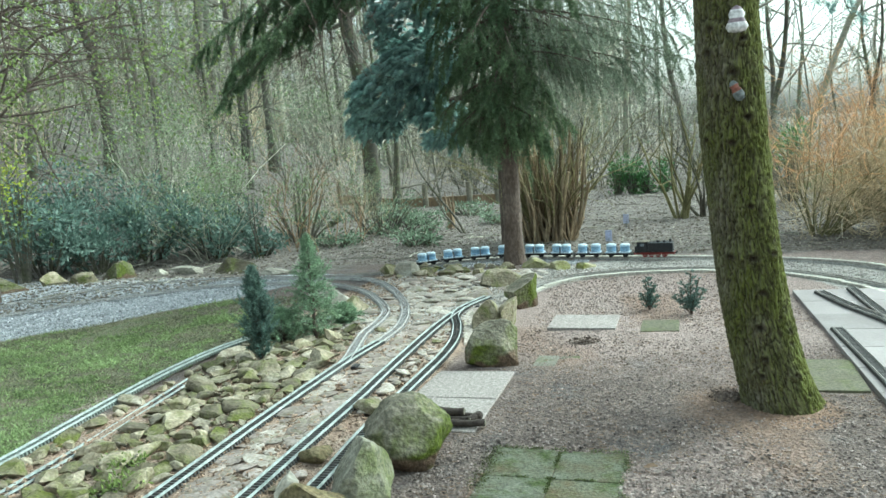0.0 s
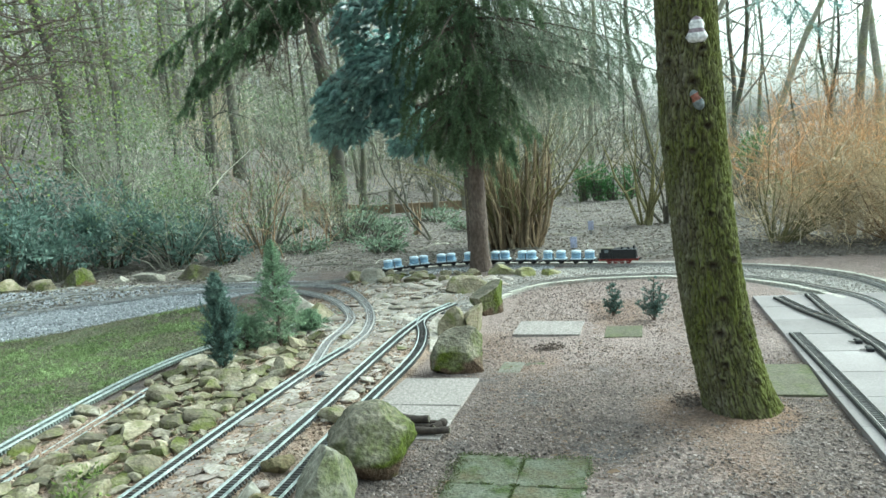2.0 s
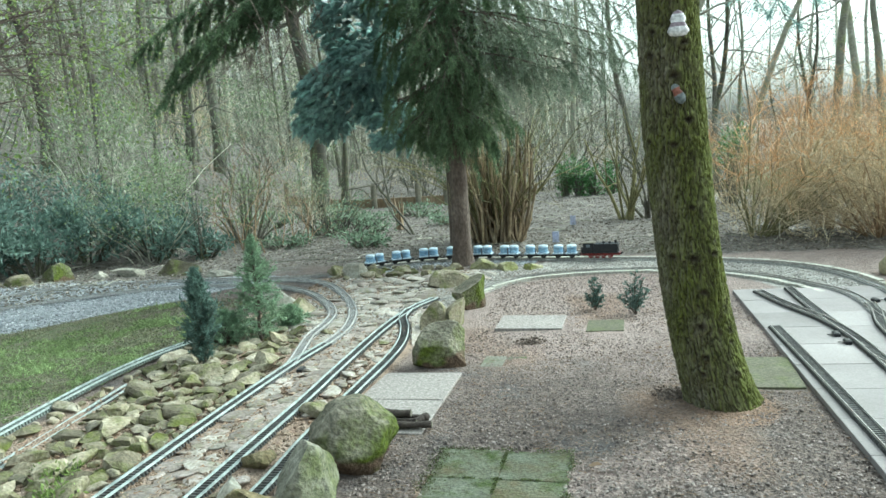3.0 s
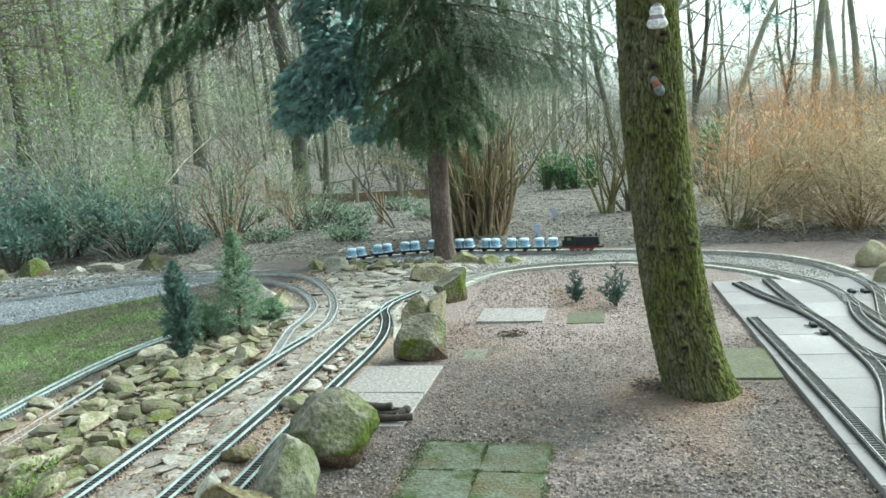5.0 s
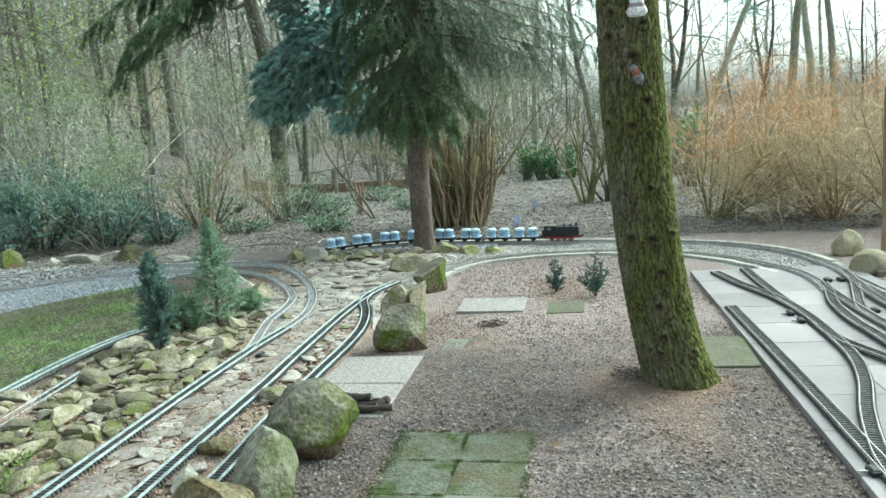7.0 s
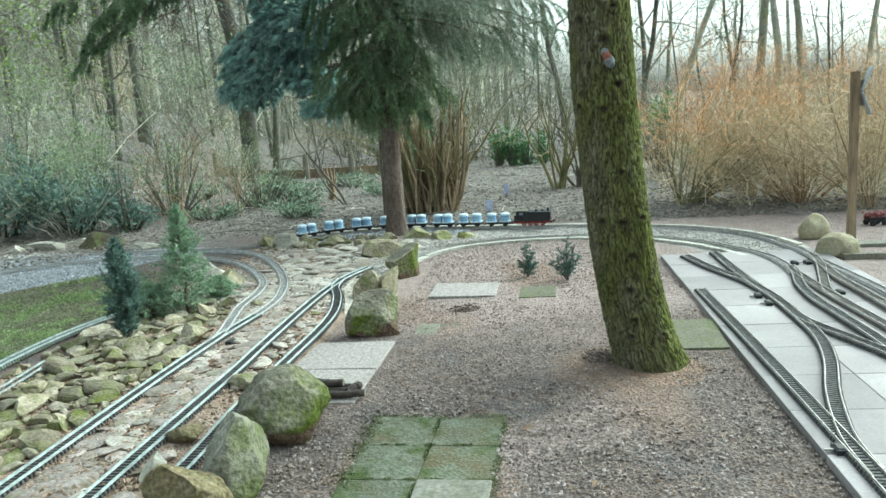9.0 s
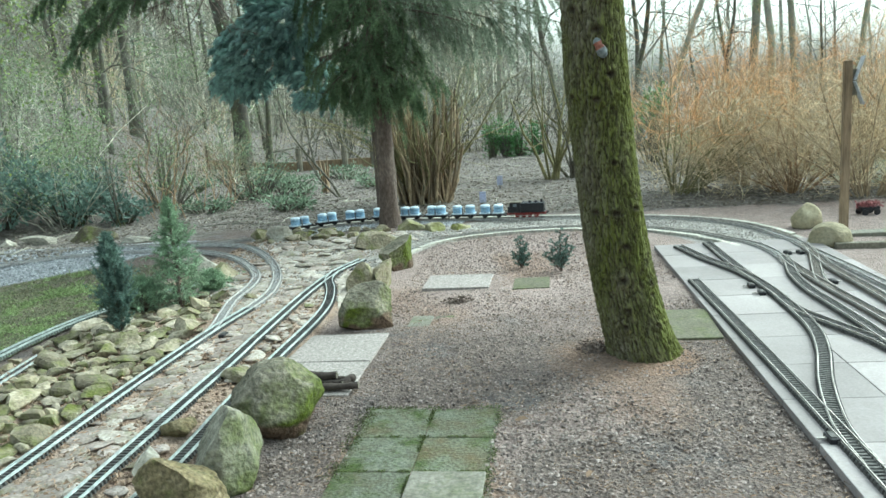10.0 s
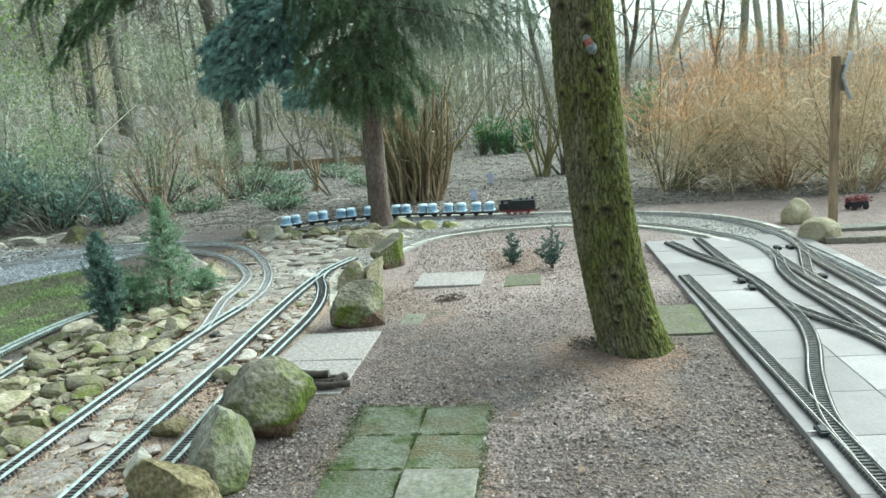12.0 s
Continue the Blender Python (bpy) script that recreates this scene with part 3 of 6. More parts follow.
P6 = [(1.08, 3.9), (1.10, 3.76), (1.14, 3.64), (1.21, 3.47), (1.29, 3.22), (1.34, 2.8)]
P7 = [(1.54, 5.15), (1.53, 4.9), (1.515, 4.6), (1.53, 4.29), (1.545, 3.94), (1.56, 3.3), (1.56, 2.5)]
ALL_TRACKS = [spline(c, 0.05) for c in (OUTER, T1, T1FAR, T1IN, T0, T0B, T2, T2FAR, T3, P1, P2, P2B, P3, P4, P5, P6, P7)]
PLAT_TOP = 0.026


def on_platform(x, y):
    return x > 0.64 - 0.0405 * (y - 5.5) and x < 1.85 and 0.9 < y < 5.5


def track(ctrl, metal, lift=0.0, label="", buried=False, tie_w=0.073, tie=TIE, tie_h=0.0052):
    """Two rails in chairs on close dark sleepers."""
    c = spline(ctrl, 0.0205)
    z = np.array([(PLAT_TOP if on_platform(x, y) else gz(x, y) + 0.006) for x, y in c]) + lift - (0.016 if buried else 0)
    k = 9
    pad = np.concatenate([np.full(k, z[0]), z, np.full(k, z[-1])])
    z = np.convolve(pad, np.ones(2 * k + 1) / (2 * k + 1), "valid")
    d = np.gradient(c, axis=0)
    d /= np.linalg.norm(d, axis=1)[:, None]
    nrm = np.stack([d[:, 1], -d[:, 0]], 1)
    t = thing("model_track", Matrix.Identity(4), label or "narrow garden railway track with dark plastic sleepers", "railway track", "garden railway tracks")
    prof = [(-0.0030, 0.012), (0.0030, 0.012), (0.0030, 0.0132), (0.0010, 0.0142), (0.0010, 0.0178), (0.0017, 0.0186), (0.0017, 0.0215), (-0.0017, 0.0215), (-0.0017, 0.0186), (-0.0010, 0.0178), (-0.0010, 0.0142), (-0.0030, 0.0132)]
    for side in (-0.0235, 0.0235):
        v, f, m = [], [], len(prof)
        for (x, y), (nx, ny), zz in zip(c, nrm, z):
            v += [(x + nx * (side + a), y + ny * (side + a), zz + b) for a, b in prof]
        for i in range(len(c) - 1):
            f += [(i * m + q, i * m + (q + 1) % m, (i + 1) * m + (q + 1) % m, (i + 1) * m + q) for q in range(m)]
        mesh_ob("rail", v, f, metal, t)
    v, f = [], []
    for i, ((x, y), (dx, dy), (nx, ny), zz) in enumerate(zip(c, d, nrm, z)):
        w, h, s = tie_w / 2, tie_h, len(v)
        for a, b, q in ((-w, -h, 0), (w, -h, 0), (w, h, 0), (-w, h, 0), (-w + 0.002, -h + 0.001, 0.013), (w - 0.002, -h + 0.001, 0.013), (w - 0.002, h - 0.001, 0.013), (-w + 0.002, h - 0.001, 0.013)):
            v.append((x + nx * a + dx * b, y + ny * a + dy * b, zz + q))
        f += [tuple(s + q for q in g) for g in ((4, 5, 6, 7), (0, 1, 5, 4), (1, 2, 6, 5), (2, 3, 7, 6), (3, 0, 4, 7))]
    tagged(mesh_ob("sleeper_bed", v, f, tie, t), kind="stuff")
    return t


for i, (c, metal, lab) in enumerate((
        (T1, RAIL, "bright-railed garden track running straight through the rockery"), (T1FAR, RAIL_PALE, "dusty garden track curving round the rockery"), (T1IN, RAIL_PALE, "inner curve of garden track beside the rockery"), (T0, RAIL, "bright garden track between the lawn and rockery"),
        (T2, RAIL, "garden track between the stones beside the boulders"), (T2FAR, RAIL_DULL, "dusty inner loop of garden track round the mulch"), (T3, RAIL, "siding behind the mossy boulders"), (OUTER, RAIL_DULL, "outer loop of garden track carrying the train"),
        (P1, RAIL_DULL, "straight siding along the platform edge"), (P2, RAIL_DULL, "curved track across the concrete platform"), (P2B, RAIL_DULL, "short spur on the concrete platform"),
        (P3, RAIL_DULL, "platform track swinging off the inner loop"), (P4, RAIL_DULL, "platform track beside the inner loop"), (P5, RAIL_DULL, "crossover between loop and platform tracks"),
        (P6, RAIL_DULL, "connecting curve on the concrete platform"), (P7, RAIL_DULL, "platform track next to the outer loop"))):
    track(c, metal, 0.0012 * (i % 4) - (0.005 if c in (T1FAR, T1IN, T2FAR, OUTER) else 0.0), lab, tie=TIE_SAND if c in (T1FAR, T1IN, T2FAR, OUTER) else TIE_GREEN if c is T0 else TIE_DUSTY if c in (P5, P7, P4) else TIE, tie_h=0.0066 if c in (P1, P2, P2B, P3, P4, P5, P6, P7) else 0.0052, tie_w=0.068 if c in (P1, P2, P2B, P3, P4, P5, P6, P7) else 0.073)
track(T0B, RAIL, 0.0, "half-buried old garden track among the stones", True)


def switch_box(x, y, turn):
    """Small black point motor beside the rails."""
    z = PLAT_TOP if on_platform(x, y) else gz(x, y) + 0.004
    t = thing("switch_motor", pose(x, y, z, 0, 0, turn), "small black plastic point motor beside the rails", "switch motor", "point motors")
    part("housing", box(-0.016, 0.016, -0.03, 0.03, 0, 0.018, 0.003), BLACK, t)
    part("lid", box(-0.011, 0.011, -0.022, 0.022, 0.018, 0.022, 0.002), TIE, t, "raised dark lid")
    part("lever", box(0.016, 0.045, -0.004, 0.004, 0.006, 0.012), RAIL_DULL, t)


for x, y, a in ((-1.70, 3.52, 2), (-1.40, 4.92, -12), (0.80, 2.40, 183), (0.998, 4.27, 180), (1.015, 4.12, 180), (1.40, 5.05, 10), (1.475, 5.05, 10), (1.425, 4.3, 5)):
    switch_box(x, y, a)


# ---- slabs ----
def slab(x0, x1, y0, y1, z, mat, label, group="", thick=0.04):
    ob = part("paving_slab", box(-(x1 - x0) / 2, (x1 - x0) / 2, -(y1 - y0) / 2, (y1 - y0) / 2, -thick, 0, 0.004), mat, None)
    ob.matrix_basis = pose((x0 + x1) / 2, (y0 + y1) / 2, z, random.uniform(-0.5, 0.5), random.uniform(-0.5, 0.5), random.uniform(-0.8, 0.8))
    return tagged(ob, label, "paving slab", group)


GX, GY = -0.505, 2.735
for row in range(4):
    for colm in range(2):
        if row == 2 and colm == 1:
            continue
        x0, y1 = GX - 0.25 + 0.25 * colm, GY - 0.25 * row
        slab(x0 + 0.001, x0 + 0.249, y1 - 0.249, y1 - 0.001, 0.006 - 0.002 * colm, MOSSY_SLAB, "greenish moss-covered square paving slab in the gravel", "mossy slabs")
slab(GX + 0.004, GX + 0.242, GY - 0.74, GY - 0.51, 0.014, PALE_SLAB, "pale worn square paving slab among mossy ones")
slab(-1.36, -0.885, 3.26, 3.66, 0.015, AGG, "white washed-aggregate slab beside the siding", "aggregate slabs")
slab(-1.36, -0.885, 2.86, 3.255, 0.014, AGG, "white washed-aggregate slab under the small logs", "aggregate slabs")
slab(-0.87, -0.455, 4.54, 4.88, 0.015, AGG, "white washed-aggregate slab lying in pink mulch", "aggregate slabs")
slab(-0.82, -0.70, 3.79, 3.98, 0.006, PALE_SLAB, "small grey-green slab sunk in the mulch")
slab(-0.695, -0.59, 3.79, 3.98, 0.004, YELLOW_SLAB, "small ochre slab sunk in the mulch")
slab(-0.31, -0.09, 4.48, 4.74, 0.012, YELLOW_SLAB, "yellow-green mossy slab below the dwarf shrubs")
slab(0.43, 0.698, 3.48, 3.93, 0.012, YELLOW_SLAB, "olive algae-covered slab beside the concrete platform")


def mortar(corners, label):
    """A low wedge of pale mortar smoothed between track and stones."""
    bm = bmesh.new()
    cx, cy = sum(p[0] for p in corners) / len(corners), sum(p[1] for p in corners) / len(corners)
    low = [bm.verts.new((x, y, gz(x, y) - 0.03)) for x, y in corners]
    top = [bm.verts.new((cx + (x - cx) * 0.97, cy + (y - cy) * 0.97, gz(x, y) + 0.012)) for x, y in corners]
    n = len(corners)
    bm.faces.new(low[::-1])
    bm.faces.new(top)
    for i in range(n):
        bm.faces.new((low[i], low[(i + 1) % n], top[(i + 1) % n], top[i]))
    bmesh.ops.recalc_face_normals(bm, faces=bm.faces[:])
    ob = part("mortar_bed", bm, PALE_FLAT, None)
    return tagged(ob, label, "mortar", "mortar beds")


mortar(((-1.84, 4.15), (-1.85, 4.5), (-1.915, 4.70), (-1.945, 4.62), (-1.92, 4.4), (-1.885, 4.2)), "pale mortar wedge between the parting tracks")
mortar(((-1.285, 4.12), (-1.25, 4.3), (-1.30, 4.65), (-1.345, 5.1), (-1.385, 5.05), (-1.435, 4.8), (-1.42, 4.6), (-1.345, 4.35)), "pale mortar strip between siding and boulders")


def joint_moss():
    """Moss tufts grown along the joints and edges of the green slabs."""
    rng = np.random.default_rng(55)
    s = Soup()
    for x0, y0, x1, y1, n, w in ((GX, GY, GX, GY - 1.0, 2000, 0.004), (GX - 0.25, GY - 0.25, GX + 0.25, GY - 0.25, 1000, 0.004), (GX - 0.25, GY - 0.5, GX + 0.25, GY - 0.5, 1000, 0.004), (GX - 0.25, GY - 0.75, GX + 0.25, GY - 0.75, 1000, 0.004),
                                 (GX - 0.25, GY, GX + 0.25, GY, 900, 0.010), (GX - 0.245, GY, GX - 0.245, GY - 1.0, 2600, 0.020), (GX + 0.25, GY, GX + 0.25, GY - 1.0, 1700, 0.010)):
        u = rng.uniform(size=n)
        gap = np.array([noise.noise((q * 9 + x0 * 7, y0 * 5, 2)) for q in u])
        u = u[gap > 0.0]
        p = np.stack([x0 + (x1 - x0) * u + rng.normal(size=len(u)) * w, y0 + (y1 - y0) * u + rng.normal(size=len(u)) * w, np.full(len(u), 0.007)], 1)
        s.blades(p, rng.normal(size=(len(u), 3)) * (0.8, 0.8, 0.3) + (0, 0, 0.6), rng.uniform(0.003, 0.008, len(u)), 0.004, rng)
    tagged(s.made("joint_moss", MOSS_TUFT), "green moss growing in the slab joints", "moss", kind="stuff")


joint_moss()


# ---- boulders ----
def rock_data(seed, sub, cuts=9, rough=0.10, lo=0.36, hi=0.74, planes=()):
    rng = np.random.default_rng(seed)
    bm = bmesh.new()
    bmesh.ops.create_icosphere(bm, subdivisions=sub, radius=1.0)
    v = np.array([q.co[:] for q in bm.verts])
    f = [[q.index for q in g.verts] for g in bm.faces]
    bm.free()
    for _ in range(cuts):
        d = rng.normal(size=3)
        d /= np.linalg.norm(d)
        h = rng.uniform(lo, hi)
        over = np.maximum(0, v @ d - h)
        v -= 0.97 * over[:, None] * d
    for a, c, up, h in planes:
        d = np.array([a * 0.92 + c * 0.38, a * 0.38 - c * 0.92, up])
        d /= np.linalg.norm(d)
        v -= np.maximum(0, v @ d - h)[:, None] * d
    s = seed * 3.7
    k = np.array([noise.noise((a * 1.6 + s, b * 1.6, c * 1.6)) * rough + noise.noise((a * 5 + s, b * 5, c * 5)) * rough * 0.35 + noise.noise((a * 13 + s, b * 13, c * 13)) * rough * 0.22 for a, b, c in v])
    return v * (1 + k)[:, None], f


def boulder(x, y, sx, sy, sz, turn, seed, mat, label, sink=0.15, cuts=10, tilt=0.0, group="", name="boulder", rough=0.1, z=None, lo=0.36, hi=0.74, planes=()):
    v, f = rock_data(seed, 5 if max(sx, sz) > 0.25 else 4, cuts, rough, lo, hi, planes)
    v = v - (v.max(0) + v.min(0)) / 2
    v = v / np.abs(v).max(0)
    low = v[:, 2] < -0.45
    v[low, 2] = -0.45 + (v[low, 2] + 0.45) * 0.25
    if not planes:
        v[:, :2] *= (1 + 0.16 * np.clip(-v[:, 2] + 0.1, 0, 1))[:, None]
    ob = mesh_ob(name, (v * (sx / 2, sy / 2, sz / 2)).tolist(), f, mat, smooth=True)
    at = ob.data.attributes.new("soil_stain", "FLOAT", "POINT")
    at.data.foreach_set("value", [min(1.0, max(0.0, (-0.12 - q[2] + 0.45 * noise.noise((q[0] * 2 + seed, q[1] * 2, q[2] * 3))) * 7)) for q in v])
    base = gz(x, y) if z is None else z
    ob.matrix_basis = pose(x, y, base + sz * (0.5 - 0.225 - sink * 0.4), tilt, 0, turn)
    return tagged(ob, label, "boulder", group)


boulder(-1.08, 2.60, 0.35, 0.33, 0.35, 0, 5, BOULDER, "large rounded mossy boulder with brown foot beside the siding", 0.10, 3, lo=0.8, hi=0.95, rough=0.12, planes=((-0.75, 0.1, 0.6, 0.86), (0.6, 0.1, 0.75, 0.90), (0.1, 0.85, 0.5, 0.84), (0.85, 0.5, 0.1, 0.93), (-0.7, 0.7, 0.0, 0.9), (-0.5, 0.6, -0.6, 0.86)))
boulder(-1.09, 2.19, 0.235, 0.27, 0.35, 0, 17, GREY_BOULDER, "upright wedge-shaped grey-green boulder", 0.10, 2, lo=0.7, hi=0.9, rough=0.10, planes=((-0.7, 0.1, 0.65, 0.50), (0.9, 0.1, 0.35, 0.68), (0.35, 0.85, 0.35, 0.68), (-0.45, 0.8, 0.3, 0.66), (0.4, -0.3, 0.85, 0.80)))
boulder(-1.155, 1.99, 0.28, 0.22, 0.26, 10, 26, TAN_ROCK, "rough tan sandstone boulder", 0.10, 14, rough=0.14)
boulder(-1.36, 2.16, 0.09, 0.11, 0.11, 35, 44, PALE_ROCK, "small pale pinkish stone by the rails", 0.1, 14)
boulder(-1.38, 2.42, 0.13, 0.11, 0.09, 15, 45, TAN_ROCK, "small ochre stone between the tracks", 0.1, 9)
boulder(-1.38, 2.95, 0.14, 0.12, 0.08, 35, 46, STONE, "small flat grey stone between the tracks", 0.1, 12)
boulder(-1.05, 3.86, 0.285, 0.26, 0.31, 8, 34, BOULDER, "blocky mossy boulder at the slab edge", 0.08, 12)
boulder(-1.25, 4.55, 0.19, 0.28, 0.28, 15, 37, STONE, "leaning grey rock in the boulder row", 0.12, 12)
boulder(-1.13, 4.62, 0.12, 0.34, 0.27, -8, 39, STONE, "narrow dark-sided rock in the boulder row", 0.12, 12)
boulder(-1.17, 5.2, 0.22, 0.24, 0.31, 0, 41, BOULDER, "squarish mossy boulder near the spruce", 0.10, 11)
boulder(-1.42, 5.7, 0.34, 0.26, 0.18, 20, 43, STONE, "low grey rock above the siding curve", 0.2, 10)
boulder(-2.36, 6.22, 0.26, 0.2, 0.20, 10, 47, PALE_ROCK, "pale mossy boulder inside the loop", 0.15, 8)
boulder(-2.62, 6.42, 0.17, 0.16, 0.16, 50, 48, STONE, "small grey rock by the loop", 0.15, 9)
boulder(1.755, 5.37, 0.27, 0.22, 0.215, 0, 51, SMOOTH_TAN, "smooth pale tan boulder at the platform corner", 0.1, 4, rough=0.06, lo=0.6, hi=0.85)
boulder(1.785, 5.98, 0.20, 0.19, 0.25, 0, 53, SMOOTH_TAN, "rounded tan boulder behind the outer loop", 0.1, 4, rough=0.06, lo=0.6, hi=0.85)
for x, y, sx, sy, sz, a, sd in ((-1.33, 6.72, 0.26, 0.18, 0.13, 20, 81), (-1.12, 6.60, 0.22, 0.16, 0.10, -15, 82), (-0.88, 6.62, 0.18, 0.14, 0.08, 30, 83)):
    boulder(x, y, sx, sy, sz, a, sd, YELLOW_ROCK, "yellow-green mossy rock beside the spruce foot", 0.15, 9, group="yellow mossy rocks")
for x, y, sx, sy, sz, a, sd, mt, lab in (
        (-4.60, 6.95, 0.46, 0.28, 0.22, 8, 61, STONE, "broad pointed grey rock along the track"),
        (-5.20, 6.92, 0.40, 0.22, 0.13, 12, 63, PALE_ROCK, "flat pale boulder lying along the track"),
        (-5.50, 6.85, 0.22, 0.16, 0.10, 0, 64, PALE_ROCK, "small pale rock along the track"),
        (-5.88, 6.68, 0.34, 0.28, 0.28, 30, 65, BOULDER, "rounded mossy boulder along the track"),
        (-6.02, 6.30, 0.30, 0.22, 0.17, 10, 66, STONE, "dark low rock along the track"),
        (-6.25, 6.18, 0.28, 0.24, 0.20, 40, 67, STONE, "angular grey rock along the track"),
        (-6.50, 5.80, 0.55, 0.36, 0.20, 20, 68, BOULDER, "yellow-mossy low boulder along the track"),
        (-4.02, 6.78, 0.36, 0.2, 0.08, 0, 69, PALE_ROCK, "flat whitish stone behind the tracks"),
        (-2.30, 4.86, 0.22, 0.2, 0.15, 30, 71, STONE, "grey rock inside the inner curve"),
        (-2.50, 5.02, 0.24, 0.2, 0.18, 70, 72, PALE_ROCK, "pale rock inside the inner curve"),
        (-2.72, 5.25, 0.34, 0.26, 0.2, 10, 73, PALE_ROCK, "pale slanted rock at the gravel edge")):
    boulder(x, y, sx, sy, sz, a, sd, mt, lab, 0.15, 9, group="rocks along the track")


# ---- logs ----
def small_log(x, y, z, length, r, turn, seed):
    rng = np.random.default_rng(seed)
    t = thing("log", pose(x, y, z, 0, 0, turn), "short dark weathered log lying on the slab", "log", "small logs")
    s = Soup()
    n = 9
    s.tube([(length * (i / n - 0.5), rng.normal() * 0.003, rng.normal() * 0.002) for i in range(n + 1)], r * (1 + rng.normal(size=n + 1) * 0.07), 9)
    s.made("stem", LOG, t, True)
    for e in (-1, 1):
        part("cut_end", shifted(lathe([(r * 0.85, -0.002), (r * 0.85, 0.002)], 9, "x"), e * (length / 2 + 0.001), 0, 0), GREYWOOD, t, "paler sawn end")


for i, (x, y, z, ln, r, a) in enumerate(((-1.00, 2.905, 0.032, 0.30, 0.015, 3), (-1.03, 2.94, 0.032, 0.24, 0.016, -2), (-1.03, 2.978, 0.033, 0.26, 0.017, 2), (-1.05, 2.955, 0.062, 0.20, 0.016, 0), (-0.91, 2.96, 0.034, 0.08, 0.018, 70))):
    small_log(x, y, z, ln, r, a, i)


# ---- trunks ----
def pine_trunk():
    """Mossy trunk with raised bark plates and old branch knots, growing up beyond sight."""
    t = thing("pine_tree", pose(0.340, 3.33, 0), "tall leaning pine trunk thick with green moss", "tree")
    nz_, na = 480, 260
    v, f, crack = [], [], []
    rng = np.random.default_rng(3)
    knots = [(rng.uniform(0.25, 2.3), rng.uniform(0.0, math.pi), rng.uniform(0.016, 0.026)) for _ in range(24)]
    knots += [(z, radians(a), r) for z, a, r in ((1.55, 238, 0.02), (1.46, 231, 0.024), (1.50, 292, 0.02), (1.375, 272, 0.026), (1.20, 292, 0.024), (1.105, 262, 0.024), (1.12, 215, 0.02), (0.85, 282, 0.018),
                                                 (0.648, 238, 0.024), (0.642, 275, 0.028), (0.655, 312, 0.022), (0.502, 282, 0.024), (0.359, 266, 0.024), (0.33, 320, 0.018), (0.231, 262, 0.018), (0.159, 250, 0.02), (0.159, 305, 0.018))]
    for i in range(nz_):
        z = 1.95 * i / 440 - 0.05 if i < 440 else 1.9 + (i - 439) * 0.032
        r = 0.123 + 0.008 * math.exp(-max(z, 0) / 0.08) + 0.016 * math.exp(-max(z, 0) / 0.4) - 0.005 * z
        cx = -0.180 * (1 - math.exp(-max(z, 0) / 0.56)) - 0.010 * z
        row = [q for q in knots if abs(q[0] - z) < 0.06]
        for k in range(na):
            a = 2 * math.pi * k / na
            x, y = math.cos(a), math.sin(a)
            w1, w2 = noise.noise((x * 5, y * 5, z * 11)), noise.noise((x * 13, y * 13, z * 34 + 5))
            p = noise.voronoi((x * 10.0 + 0.9 * w1 + 0.35 * w2, y * 10.0 + 0.9 * w1 - 0.35 * w2, z * 9.5 + 0.6 * w2))[0]
            d = p[1] - p[0]
            lump = noise.noise((x * 3, y * 3, z * 5))
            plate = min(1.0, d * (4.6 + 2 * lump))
            h = 0.0095 * plate + 0.004 * w2 + 0.003 * noise.noise((x * 24, y * 24, z * 60)) + 0.010 * noise.noise((x * 1.5, y * 1.5, z * 2))
            flare = 0.012 * math.exp(-max(z, 0) / 0.07) * max(0, math.sin(a * 4 + 1.3))
            kn, dk = 0.0, 0.0
            for kz, ka, kr in row:
                da = (a - ka + math.pi) % (2 * math.pi) - math.pi
                q = ((da * r) ** 2 + ((z - kz) * 1.3) ** 2) / (kr * kr)
                kn += 0.018 * math.exp(-q * 0.7) - 0.026 * math.exp(-q * 2.6)
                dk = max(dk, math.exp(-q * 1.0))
            rr = r + h + flare + kn
            v.append((cx + rr * x, rr * y, z))
            # Mask for dark inner bark plus the shade inside cracks and knots.
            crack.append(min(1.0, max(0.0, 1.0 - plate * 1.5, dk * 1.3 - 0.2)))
    for i in range(nz_ - 1):
        for k in range(na):
            k2 = (k + 1) % na
            f.append((i * na + k, i * na + k2, (i + 1) * na + k2, (i + 1) * na + k))
    f.append(tuple((nz_ - 1) * na + k for k in range(na)))
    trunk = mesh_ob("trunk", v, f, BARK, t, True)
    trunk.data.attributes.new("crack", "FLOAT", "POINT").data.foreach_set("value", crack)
    s = Soup()
    rng = np.random.default_rng(8)
    pts, ways = [], []
    for q in range(16):
        a = rng.uniform(0, 2 * math.pi)
        p = np.array([-0.20 + 0.12 * math.cos(a), 0.12 * math.sin(a), rng.uniform(2.9, 3.2)])
        d = np.array([math.cos(a), math.sin(a), rng.uniform(0.0, 0.5)])
        ln = rng.uniform(1.2, 2.2)
        c = [p + d * ln * u + np.array([0, 0, -0.5 * u * u]) for u in np.linspace(0, 1, 7)]
        s.tube(c, np.linspace(0.03, 0.006, 7), 5)
        for u in np.linspace(0.3, 1, 40):
            o = p + d * ln * u + np.array([0, 0, -0.5 * u * u])
            pts.append(o + rng.normal(size=(14, 3)) * 0.03)
            ways.append(rng.normal(size=(14, 3)) + d)
    sprig = Soup()
    for ex, ey, ez, z0 in ((0.48, 1.2, 1.66, 2.5), (0.30, 1.1, 1.75, 2.55), (0.62, 1.3, 1.78, 2.6)):
        o, e = np.array([-0.17, 0.1, z0]), np.array([ex, ey, ez])
        bough(s, sprig, o, e - o + np.array([0, 0, 0.3]), float(np.linalg.norm(e - o + np.array([0, 0, 0.3]))), rng, 0.2, 16, 0.22, 50, 0.03, 0.004, 0.5, 0.012)
